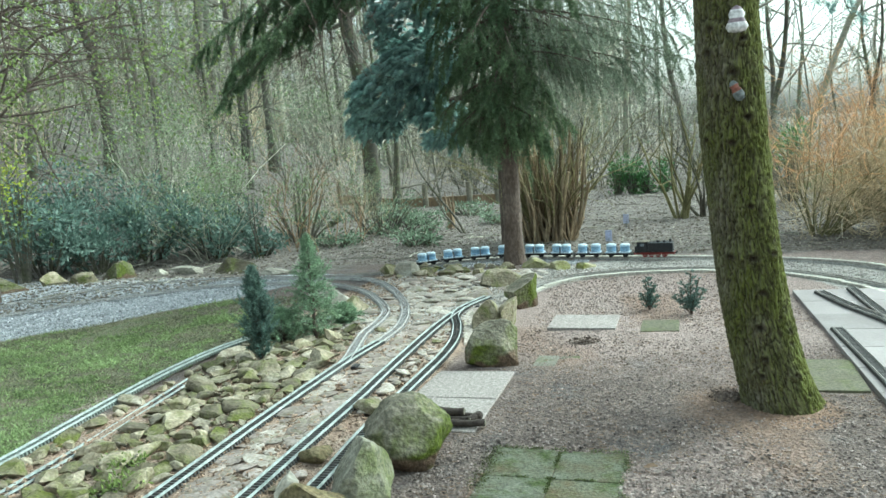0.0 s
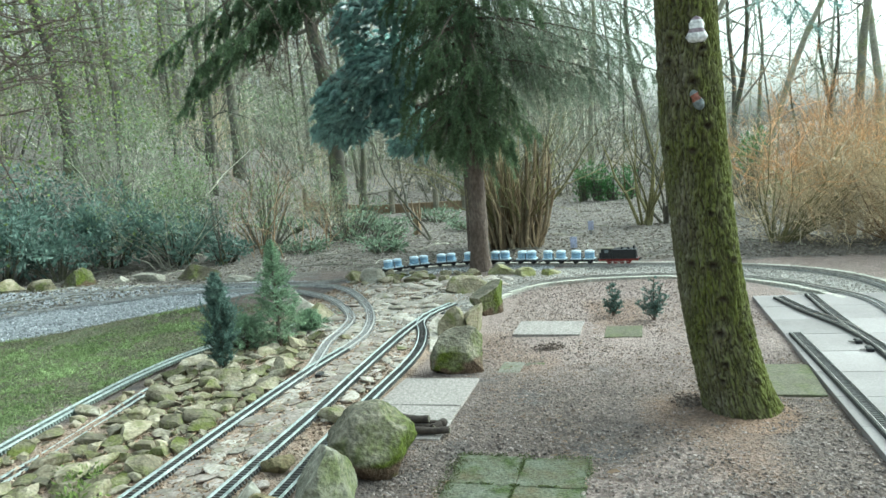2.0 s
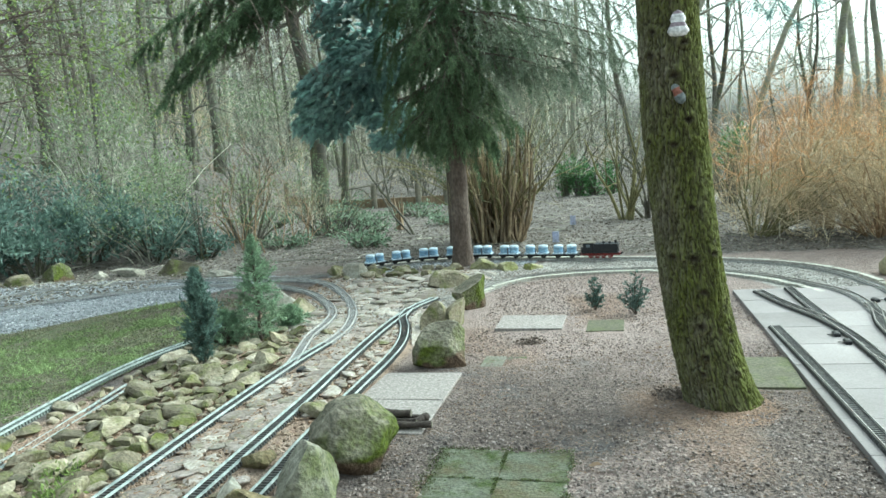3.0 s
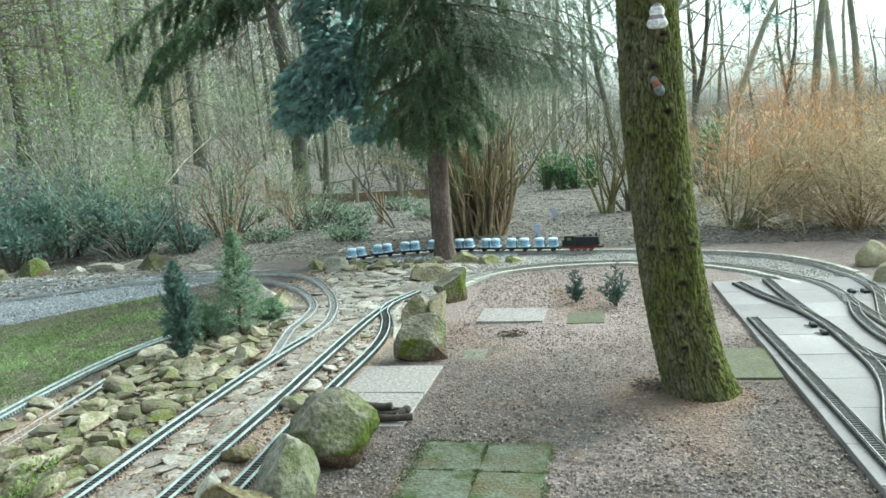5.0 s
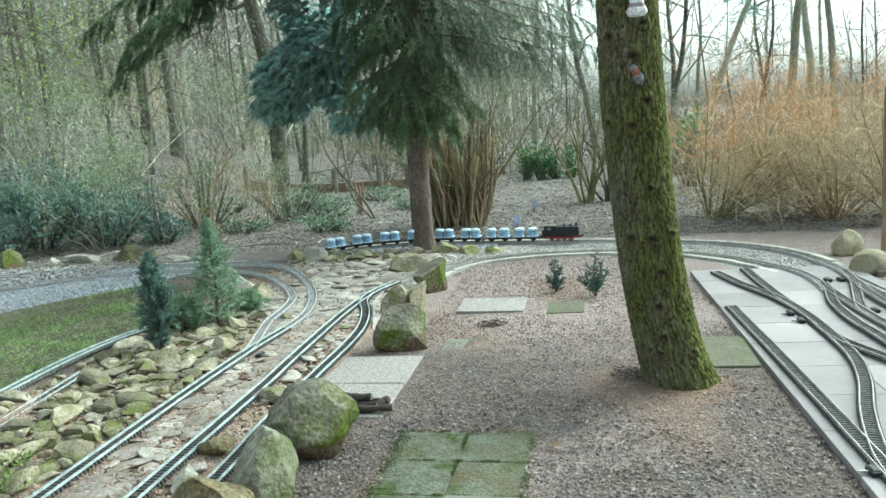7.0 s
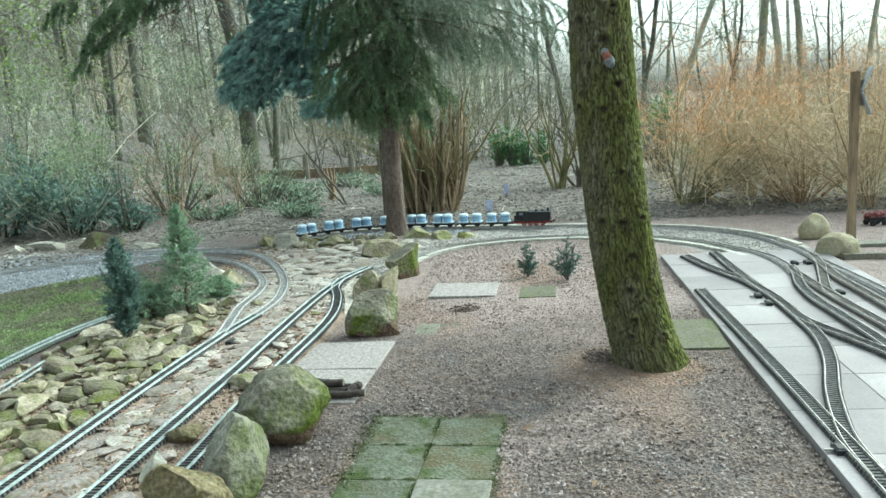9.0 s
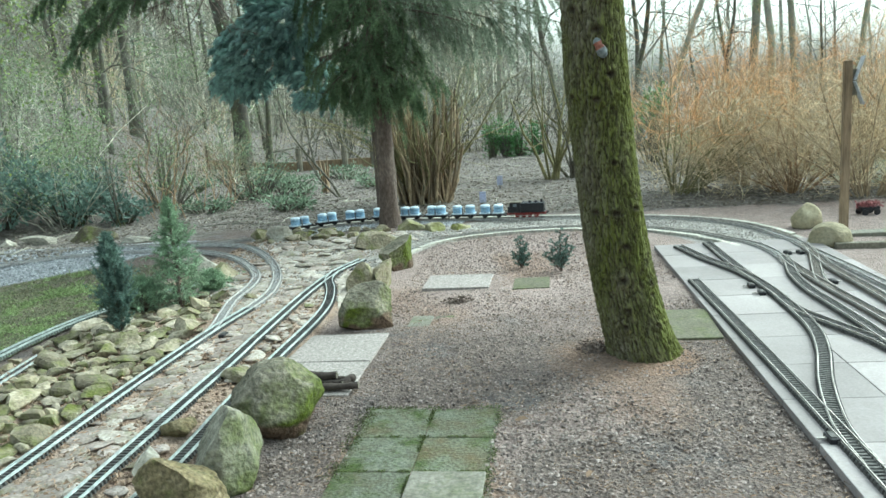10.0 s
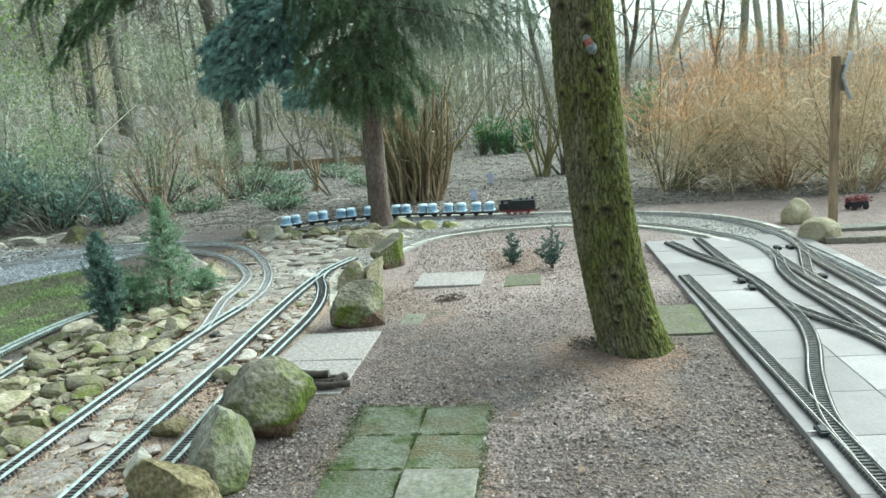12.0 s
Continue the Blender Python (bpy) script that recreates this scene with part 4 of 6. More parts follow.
    sprig.made("hanging_sprig", NEEDLE_BLUE, t, False, "blue-green hanging needle sprig")
    s.made("limb_work", SPRUCE_BARK, t)
    s = Soup()
    s.blades(np.concatenate(pts), np.concatenate(ways), 0.09, 0.004, rng)
    s.made("crown", NEEDLE, t)
    return t


def ornament(x, y, z, prof, cols, label, squash=0.6, turn=0.0):
    """A plain glazed shape hung flat against the bark."""
    bm = lathe(prof, 20)
    for v in bm.verts:
        v.co.y *= squash
    me = bpy.data.meshes.new("tree_ornament")
    bm.to_mesh(me)
    zs = [p.center.z for p in me.polygons]
    for m in cols:
        me.materials.append(m)
    lo, hi = min(zs), max(zs)
    me.polygons.foreach_set("material_index", [min(len(cols) - 1, int(len(cols) * (q - lo) / (hi - lo + 1e-6))) for q in zs])
    me.polygons.foreach_set("use_smooth", [True] * len(me.polygons))
    bm.free()
    ob = new("tree_ornament", me)
    ob.matrix_basis = pose(x, y, z, 0, turn, 0)
    return tagged(ob, label, "ornament", "ornaments on the trunk")


ornament(0.186, 3.203, 1.555, [(0.002, -0.035), (0.03, -0.03), (0.042, -0.012), (0.034, 0.004), (0.026, 0.02), (0.03, 0.035), (0.022, 0.052), (0.014, 0.062), (0.002, 0.068)], [WHITE, WHITE, PLUM, WHITE, WHITE, PLUM], "white and plum glazed figure hung on the trunk")
ornament(0.180, 3.20, 1.30, [(0.002, -0.04), (0.013, -0.035), (0.021, -0.018), (0.02, 0.0), (0.014, 0.016), (0.018, 0.028), (0.010, 0.042), (0.002, 0.046)], [GREY_GLAZE, GREY_GLAZE, RUST_RED, GREY_GLAZE], "grey and red glazed figure hung on the trunk", 0.6, -25)


def grow(s, p, d, length, r, rng, depth, sides, twist=0.35, lift=0.12, kids=(3, 5), shrink=0.62, ends=None, seg=5, fine=None):
    """A wavering limb that forks into thinner ones; the thinnest may go into a mesh of their own."""
    pts, rad = [np.array(p, float)], [r]
    d = np.array(d, float)
    for i in range(seg):
        d = d + rng.normal(size=3) * twist * 0.35 + np.array([0, 0, lift * 0.3])
        d /= np.linalg.norm(d)
        pts.append(pts[-1] + d * length / seg)
        rad.append(r * (1 - 0.72 * (i + 1) / seg))
    (s if fine is None or depth > 1 else fine).tube(pts, rad, sides, False)
    if depth == 0:
        if ends is not None:
            ends.append((pts[-1], d))
            ends.append((pts[-2], d))
        return
    for _ in range(rng.integers(*kids)):
        u = rng.uniform(0.35, 1.0)
        i = min(seg - 1, int(u * seg))
        q = pts[i] + (pts[i + 1] - pts[i]) * (u * seg - i)
        nd = d + rng.normal(size=3) * 0.65
        nd[2] += 0.15
        nd /= np.linalg.norm(nd)
        grow(s, q, nd, length * shrink * rng.uniform(0.7, 1.2), max(rad[i] * 0.55, 0.0016), rng, depth - 1, 3 if depth < 3 else sides, twist, lift, kids, shrink, ends, 4, fine)


def needles_on(s, a, b, n, rng, length, width, spread=0.9):
    a, b = np.asarray(a, float), np.asarray(b, float)
    u = rng.uniform(0, 1, n)[:, None]
    d = (b - a) / (np.linalg.norm(b - a) + 1e-9)
    s.blades(a + (b - a) * u, d * 0.7 + rng.normal(size=(n, 3)) * spread, rng.uniform(0.7, 1.2, n) * length, width, rng)


def bough(wood, green, base, way, length, rng, droop=0.5, n_side=14, side_len=0.35, per=60, nl=0.035, nw=0.006, hang=0.3, r=0.018):
    """A conifer bough: a drooping limb, flat side twigs, hanging ends, needles all along."""
    base, way = np.asarray(base, float), np.asarray(way, float)
    way = way / np.linalg.norm(way)
    side = np.cross(way, (0, 0, 1.0))
    side /= np.linalg.norm(side) + 1e-9

    def at(u):
        return base + way * length * u + np.array([0, 0, -droop * length * u ** 1.6])

    us = np.linspace(0, 1, 9)
    wood.tube([at(u) for u in us], np.linspace(r, r * 0.2, 9), 5)
    for i in range(n_side):
        u = 0.12 + 0.88 * (i + rng.uniform(0, 1)) / n_side
        sgn = 1 if i % 2 else -1
        ln = side_len * (1.15 - 0.75 * u) * rng.uniform(0.7, 1.25)
        o = at(u)
        d = way * rng.uniform(0.5, 1.0) + side * sgn * rng.uniform(0.5, 1.0) + np.array([0, 0, -hang * rng.uniform(0.2, 1.6)])
        d /= np.linalg.norm(d)
        e = o + d * ln + np.array([0, 0, -0.25 * hang * ln])
        wood.tube([o, (o + e) / 2 + np.array([0, 0, 0.02 * ln]), e], [r * 0.3, r * 0.2, r * 0.08], 3, False)
        needles_on(green, o, e, per, rng, nl, nw)
        for j in range(3):
            q = o + (e - o) * rng.uniform(0.25, 0.95)
            e2 = q + (d * 0.6 + side * rng.normal() * 0.5 + np.array([0, 0, -hang * rng.uniform(0.3, 1.6)])) * ln * 0.5
            needles_on(green, q, e2, per // 2, rng, nl, nw)
    needles_on(green, at(0.8), at(1.0), per, rng, nl, nw)


def spruce():
    """Dark spruce: bare lower stem, a skirt of hanging boughs above."""
    bx, by = -1.575, 6.9
    t = thing("spruce_tree", pose(bx, by, 0.0), "dark green spruce with bare brown lower trunk", "tree")
    na, nz_ = 40, 90
    v, f = [], []
    for i in range(nz_):
        z = 4.2 * i / (nz_ - 1) - 0.05
        r = 0.084 + 0.035 * math.exp(-max(z, 0) / 0.12) - 0.006 * z
        for k in range(na):
            a = 2 * math.pi * k / na
            x, y = math.cos(a), math.sin(a)
            h = 0.008 * noise.noise((x * 6, y * 6, z * 16)) + 0.006 * noise.noise((x * 2, y * 2, z * 5))
            v.append((0.012 * z + (r + h) * x, (r + h) * y, z))
    for i in range(nz_ - 1):
        f += [(i * na + k, i * na + (k + 1) % na, (i + 1) * na + (k + 1) % na, (i + 1) * na + k) for k in range(na)]
    mesh_ob("trunk", v, f, SPRUCE_BARK, t, True)
    rng = np.random.default_rng(21)
    wood, dark, pale = Soup(), Soup(), Soup()
    for i in range(50):
        z = 1.32 + 2.0 * (i / 50) ** 1.1
        a = i * 2.4 + rng.uniform(-0.3, 0.3)
        ln = rng.uniform(0.34, 0.62) * min(1.25, 0.55 + (z - 1.2) * 1.1)
        bough(wood, dark, (0, 0, z), (math.cos(a), math.sin(a), 0.1), ln, rng, 0.6, 12, 0.3, 125, 0.036, 0.0055, 1.2)
    for a, z, ln, dr in ((-8, 2.3, 1.5, 0.32), (-20, 2.6, 1.7, 0.35), (8, 2.5, 1.6, 0.4), (-35, 2.3, 1.2, 0.35), (0, 2.9, 1.9, 0.4), (-28, 3.0, 2.0, 0.4), (-10, 2.0, 1.35, 0.3), (5, 1.9, 1.2, 0.28), (-25, 1.95, 1.15, 0.3), (-3, 2.15, 1.65, 0.33)):
        a = radians(a)
        bough(wood, pale, (0, 0, z), (math.cos(a), math.sin(a), 0.05), ln, rng, dr, 28, 0.40, 85, 0.034, 0.0045, 1.0, 0.012)
    for ex, ey, ez, z0 in ((-2.15, -1.15, 1.72, 3.5), (-2.3, -0.9, 1.85, 3.6), (-1.95, -1.3, 1.95, 3.5), (-2.5, -1.0, 2.1, 3.8), (-1.7, -1.0, 2.15, 3.6), (-2.1, -0.8, 2.3, 3.9), (-1.45, -0.9, 2.2, 3.5), (-1.2, -0.9, 2.35, 3.4), (-1.85, -0.6, 2.45, 3.9)):
        o, e = np.array([0, 0, z0]), np.array([ex, ey, ez])
        dr = 0.55
        way = e - o + np.array([0, 0, dr])
        ln = float(np.linalg.norm(way))
        bough(wood, dark, o, way, ln, rng, dr / ln, 46, 0.36, 150, 0.036, 0.006, 0.6, 0.018)
    for k in range(45):
        o = np.array([rng.uniform(-1.9, -0.9), rng.uniform(-1.1, -0.6), rng.uniform(2.0, 2.6)])
        grow(wood, o, (rng.normal() * 0.5, rng.normal() * 0.3, -1), rng.uniform(0.2, 0.45), 0.006, rng, 2, 3, 0.5, -0.1, (2, 5), 0.6, None, 4)
    wood.made("limb_work", SPRUCE_BARK, t)
    dark.made("crown", NEEDLE, t)
    pale.made("side_foliage", NEEDLE_PALE, t, False, "thin grey-green drooping boughs")
    return t


pine_trunk()
spruce()


def blue_spruce():
    """Blue spruce behind the dark one: limbs ending in plump lobes of short bottle-brush shoots."""
    bx, by = -1.80, 7.75
    t = thing("blue_spruce", pose(bx, by, 0.015), "blue spruce with dense silvery blue-green boughs", "tree")
    rng = np.random.default_rng(33)
    wood, blue = Soup(), Soup()
    wood.tube([(0, 0, z) for z in np.linspace(-0.05, 5.0, 8)], np.linspace(0.09, 0.02, 8), 10)
    for cx, cy, cz, rx, ry, rz, n in ((-0.98, -0.38, 1.70, 0.50, 0.34, 0.30, 340), (-0.70, -0.45, 1.92, 0.44, 0.3, 0.26, 230), (-1.25, -0.30, 1.45, 0.30, 0.24, 0.18, 140), (-0.85, -0.25, 2.45, 0.42, 0.34, 0.36, 180),
                                      (-0.55, -0.4, 1.46, 0.28, 0.2, 0.14, 60), (-0.35, -0.2, 2.6, 0.4, 0.3, 0.3, 130), (-0.42, -0.45, 1.24, 0.26, 0.2, 0.10, 60), (-0.9, 0.3, 2.1, 0.5, 0.4, 0.4, 130), (-0.6, -0.1, 3.2, 0.5, 0.4, 0.4, 110)):
        c = np.array([cx, cy, cz])
        wood.tube([(0, 0, cz + 0.25), c * (0.5, 0.5, 1) + (0, 0, 0.12), c], [0.035, 0.025, 0.012], 6)
        for k in range(n):
            d = rng.normal(size=3)
            d /= np.linalg.norm(d)
            if d[1] > 0.5:
                d[1] *= -1
            o = c + d * (rx, ry, rz) * rng.uniform(0.62, 1.0)
            w = d * (0.6, 0.6, 0.1) + np.array([-0.35, -0.3, -0.22]) + rng.normal(size=3) * 0.28
            w /= np.linalg.norm(w)
            ln = rng.uniform(0.06, 0.13)
            fat = rng.uniform(0.022, 0.032)
            bend = np.array([0, 0, -0.25 * ln])
            c4 = [o - w * 0.03, o + w * ln * 0.3, o + w * ln * 0.7 + bend * 0.4, o + w * ln + bend]
            blue.tube(c4, [fat * 0.5, fat, fat * 0.85, fat * 0.25], 6)
            for q0, q1 in zip(c4, c4[1:]):
                needles_on(blue, q0, q1, 42, rng, fat + 0.010, 0.007, 0.75)
            if k % 3 == 0:
                wood.tube([o - w * 0.15, o, o + w * ln], [0.004, 0.003, 0.0015], 3, False)
    wood.made("trunk", SPRUCE_BARK, t)
    blue.made("crown", NEEDLE_BLUE, t)
    return t


blue_spruce()


# ---- dwarf conifers ----
def dwarf(name, x, y, h, w, mat, label, seed, n=150, per=55, nl=0.02, nw=0.004, up=0.9, bare=0.0, group=""):
    rng = np.random.default_rng(seed)
    t = thing(name, pose(x, y, gz(x, y)), label, "shrub", group)
    wood, green = Soup(), Soup()
    wood.tube([(rng.normal() * 0.004, rng.normal() * 0.004, z) for z in np.linspace(-0.02, h * 0.93, 6)], np.linspace(0.012, 0.003, 6), 6)
    for i in range(n):
        u = bare + (1 - bare) * (i + rng.uniform()) / n
        r = w / 2 * ((1 - u) ** 0.75 * min(1.0, 0.45 + u * 3.5)) * rng.uniform(0.55, 1.2)
        a = i * 2.399 + rng.uniform(-0.4, 0.4)
        o = np.array([0, 0, u * h * 0.93])
        e = o + np.array([math.cos(a) * r, math.sin(a) * r, r * up * rng.uniform(0.4, 1.3) + 0.015])
        wood.tube([o, (o + e) / 2, e], [0.003, 0.002, 0.001], 3, False)
        needles_on(green, o + (e - o) * 0.2, e, per, rng, nl, nw, 0.8)
        for j in range(3):
            q = o + (e - o) * rng.uniform(0.3, 0.9)
            d = (e - o) * rng.uniform(0.3, 0.6) + rng.normal(size=3) * r * 0.28
            needles_on(green, q, q + d, per // 2, rng, nl, nw, 0.8)
    wood.made("stem", SPRUCE_BARK, t)
    green.made("foliage", mat, t)


dwarf("juniper", -2.33, 3.64, 0.56, 0.22, NEEDLE_JUN, "slim blue-green upright juniper in the rockery", 1, 170, 60, 0.02, 0.0045, 1.6)
dwarf("young_spruce", -2.24, 4.14, 0.68, 0.34, NEEDLE_GREEN, "young bright green spruce in the rockery", 2, 100, 46, 0.026, 0.005, 0.35)
dwarf("creeping_conifer", -2.42, 4.05, 0.2, 0.4, NEEDLE_GREEN, "low spreading green conifer between stones", 6, 70, 45, 0.026, 0.005, 0.3)
dwarf("creeping_conifer", -2.20, 4.48, 0.13, 0.28, NEEDLE_GREEN, "flat creeping green conifer over the stones", 7, 60, 45, 0.026, 0.005, 0.2)


def bushy_dwarf(x, y, stems, label, seed):
    """A few upright shoots from one foot, each with tufts of short needles."""
    rng = np.random.default_rng(seed)
    t = thing("dwarf_shrub", pose(x, y, gz(x, y)), label, "shrub", "dwarf shrubs")
    wood, green = Soup(), Soup()
    for sx, sy, h in stems:
        c = [np.array([sx * u ** 1.3, sy * u ** 1.3, h * u - 0.01]) + rng.normal(size=3) * 0.003 for u in np.linspace(0, 1, 6)]
        wood.tube(c, np.linspace(0.005, 0.002, 6), 5)
        for k in range(16):
            u = 0.22 + 0.78 * (k + rng.uniform()) / 16
            i = min(4, int(u * 5))
            o = c[i] + (c[i + 1] - c[i]) * (u * 5 - i)
            a, ln = rng.uniform(0, 2 * math.pi), rng.uniform(0.02, 0.05) * (1.25 - 0.6 * u)
            e = o + np.array([math.cos(a), math.sin(a), rng.uniform(0.1, 0.8)]) * ln
            wood.tube([o, e], [0.002, 0.001], 3, False)
            needles_on(green, o, e, 30, rng, 0.017, 0.0055, 0.9)
    wood.made("stem", SPRUCE_BARK, t)
    green.made("foliage", NEEDLE_JUN, t)


bushy_dwarf(-0.28, 5.07, ((-0.02, 0.0, 0.20), (0.03, 0.02, 0.17), (-0.045, -0.02, 0.12), (0.05, -0.01, 0.10), (0.0, 0.03, 0.22)), "small dark upright dwarf shrub in the mulch", 3)
bushy_dwarf(-0.02, 4.95, ((0.0, 0.0, 0.28), (0.05, 0.02, 0.22), (-0.04, 0.03, 0.20), (0.085, 0.0, 0.17), (-0.10, -0.02, 0.12), (0.03, -0.04, 0.16), (-0.06, -0.03, 0.15)), "wider bushy dwarf conifer with spreading side shoots", 4)

# ---- train on the outer loop ----
LINE = spline(OUTER, 0.01)
LINE_S = np.concatenate([[0], np.cumsum(np.linalg.norm(np.diff(LINE, axis=0), axis=1))])


def on_line(s):
    x, y = np.interp(s, LINE_S, LINE[:, 0]), np.interp(s, LINE_S, LINE[:, 1])
    x2, y2 = np.interp(s + 0.03, LINE_S, LINE[:, 0]), np.interp(s + 0.03, LINE_S, LINE[:, 1])
    return pose(x, y, gz(x, y) + 0.006 + 0.0225, 0, 0, math.degrees(math.atan2(y - y2, x - x2)))


def wheelset(t, x, mat, r=0.016):
    for side in (-1, 1):
        part("wheel", shifted(lathe([(r + 0.003, -0.001), (r + 0.003, 0.001), (r, 0.0012), (r, 0.006), (r * 0.4, 0.0065)], 16, "y"), x, side * 0.022, r), mat, t)
    part("axle", shifted(lathe([(0.003, -0.03), (0.003, 0.03)], 8, "y"), x, 0, r), mat, t)


def wagon(gap):
    t = thing("tank_wagon", Matrix.Identity(4), "flat wagon carrying two pale blue drums" if gap < 0.055 else "flat wagon carrying two separate pale blue drums", "train wagon", "wagons of the train")
    part("deck", box(-0.105, 0.105, -0.045, 0.045, 0.030, 0.040, 0.002), BLACK, t)
    part("frame", box(-0.095, 0.095, -0.025, 0.025, 0.018, 0.030, 0.002), BLACK, t)
    for s in (-1, 1):
        part("buffer_beam", box(s * 0.112 - 0.004, s * 0.112 + 0.004, -0.042, 0.042, 0.024, 0.042, 0.001), BLACK, t)
        part("coupling", box(s * 0.125 - 0.012, s * 0.125 + 0.012, -0.006, 0.006, 0.014, 0.024, 0.001), BLACK, t)
        wheelset(t, s * 0.065, BLACK)
        d = part("drum", shifted(lathe([(0.036, 0.041), (0.043, 0.045), (0.043, 0.056), (0.0445, 0.058), (0.043, 0.060), (0.043, 0.094), (0.0445, 0.096), (0.043, 0.098), (0.041, 0.104)], 24), s * (gap), 0, 0), BLUE, t, "blue ribbed drum", True)
        part("drum_lid", shifted(lathe([(0.0435, 0.1025), (0.045, 0.106), (0.044, 0.113), (0.035, 0.119), (0.012, 0.123), (0.002, 0.124)], 24), s * (gap), 0, 0), PALE_BLUE, d, "domed pale lid", True)
        part("saddle", box(s * gap - 0.046, s * gap + 0.046, -0.046, 0.046, 0.040, 0.052, 0.002), PALE_BLUE, t)
    part("ladder", box(-0.006, 0.006, -0.047, -0.041, 0.040, 0.10), ZINC, t)
    return t


def locomotive(m):
    t = thing("locomotive", m, "black tank locomotive with red chassis and wheels", "model locomotive")
    part("frame", box(-0.165, 0.165, -0.026, 0.026, 0.026, 0.044, 0.002), RED, t, "red frame")
    part("running_board", box(-0.170, 0.170, -0.048, 0.048, 0.044, 0.050, 0.002), BLACK, t)
    part("boiler", shifted(lathe([(0.03, -0.05), (0.036, -0.048), (0.036, 0.155), (0.03, 0.160)], 20, "x"), 0, 0, 0.094), BLACK, t, "", True)
    for s in (-1, 1):
        part("side_tank", box(-0.052, 0.158, s * 0.039 - 0.009, s * 0.039 + 0.009, 0.050, 0.128, 0.004), BLACK, t)
        part("handrail", box(-0.045, 0.150, s * 0.046 - 0.0015, s * 0.046 + 0.0015, 0.130, 0.133), ZINC, t, "grey handrail")
        part("buffer_beam", box(s * 0.170 - 0.004, s * 0.170 + 0.004, -0.045, 0.045, 0.026, 0.048, 0.001), RED, t, "red buffer beam")
        for y in (-0.025, 0.025):
            part("buffer", shifted(lathe([(0.006, -0.008), (0.006, 0.006), (0.009, 0.007), (0.009, 0.010)], 12, "x"), s * 0.182, y, 0.038), BLACK, t)
    cab = part("cab", box(-0.150, -0.055, -0.047, 0.047, 0.050, 0.135, 0.003), BLACK, t)
    part("roof", box(-0.160, -0.045, -0.051, 0.051, 0.135, 0.142, 0.003), GREYWOOD, cab, "grey cab roof")
    for s in (-1, 1):
        part("cab_window", box(-0.120, -0.085, s * 0.0475 - 0.001, s * 0.0475 + 0.001, 0.100, 0.124), ZINC, cab)
    part("bunker", box(-0.168, -0.150, -0.043, 0.043, 0.050, 0.100, 0.003), BLACK, t)
    part("chimney", shifted(lathe([(0.013, 0.125), (0.010, 0.130), (0.010, 0.150), (0.014, 0.156), (0.011, 0.158)], 16), 0.135, 0, 0), BLACK, t, "", True)
    for x in (0.085, 0.03):
        part("dome", shifted(lathe([(0.016, 0.122), (0.015, 0.136), (0.010, 0.144), (0.002, 0.147)], 16), x, 0, 0), BLACK, t, "", True)
    for x in (-0.085, -0.028, 0.028, 0.085):
        wheelset(t, x, RED, 0.02)
    part("coupling_rod", box(-0.09, 0.09, -0.034, -0.031, 0.014, 0.019), RAIL_DULL, t)
    return t


S0 = float(LINE_S[np.argmin(np.abs(LINE[:, 0] + 0.14) + 10 * (LINE[:, 1] < 6))])
loco = locomotive(on_line(S0 + 0.17))
first, other = wagon(0.062), wagon(0.047)
proto_used = {}
for i in range(8):
    src = first if i < 2 else other
    m = on_line(S0 + 0.17 + 0.325 + 0.268 * i)
    if src in proto_used:
        copy_thing(src, m)
    else:
        src.matrix_basis = m
        proto_used[src] = True


# ---- bare woody plants ----
def shrub(name, label, seed, h, spread, stems, mat, leaf=None, leaf_n=0, leaf_size=0.03, r=0.012, depth=2, group="", lean=0.35, cat="shrub", kids=(3, 5)):
    rng = np.random.default_rng(seed)
    t = thing(name, Matrix.Identity(4), label, cat, group)
    s, ends = Soup(), []
    for i in range(stems):
        a = rng.uniform(0, 2 * math.pi)
        o = np.array([math.cos(a), math.sin(a), 0]) * spread * rng.uniform(0.05, 1) + np.array([0, 0, -0.03])
        d = np.array([math.cos(a) * lean, math.sin(a) * lean, 1.0]) + rng.normal(size=3) * 0.12
        d /= np.linalg.norm(d)
        grow(s, o, d, h * rng.uniform(0.6, 0.95), r * rng.uniform(0.6, 1.2), rng, depth, 4, 0.7, 0.05, kids=kids, ends=ends)
    s.made("stem_work", mat, t)
    if leaf and leaf_n:
        g = Soup()
        e = np.array([q for q, _ in ends])
        w = np.array([q for _, q in ends])
        i = rng.integers(0, len(e), leaf_n)
        g.leaves(e[i] + rng.normal(size=(leaf_n, 3)) * leaf_size * 1.6, w[i] + rng.normal(size=(leaf_n, 3)) * 0.8, leaf_size * rng.uniform(0.6, 1.3, leaf_n), leaf_size * 0.5, rng)
        tagged(g.made("leafage", leaf, t), kind="stuff")
    return t


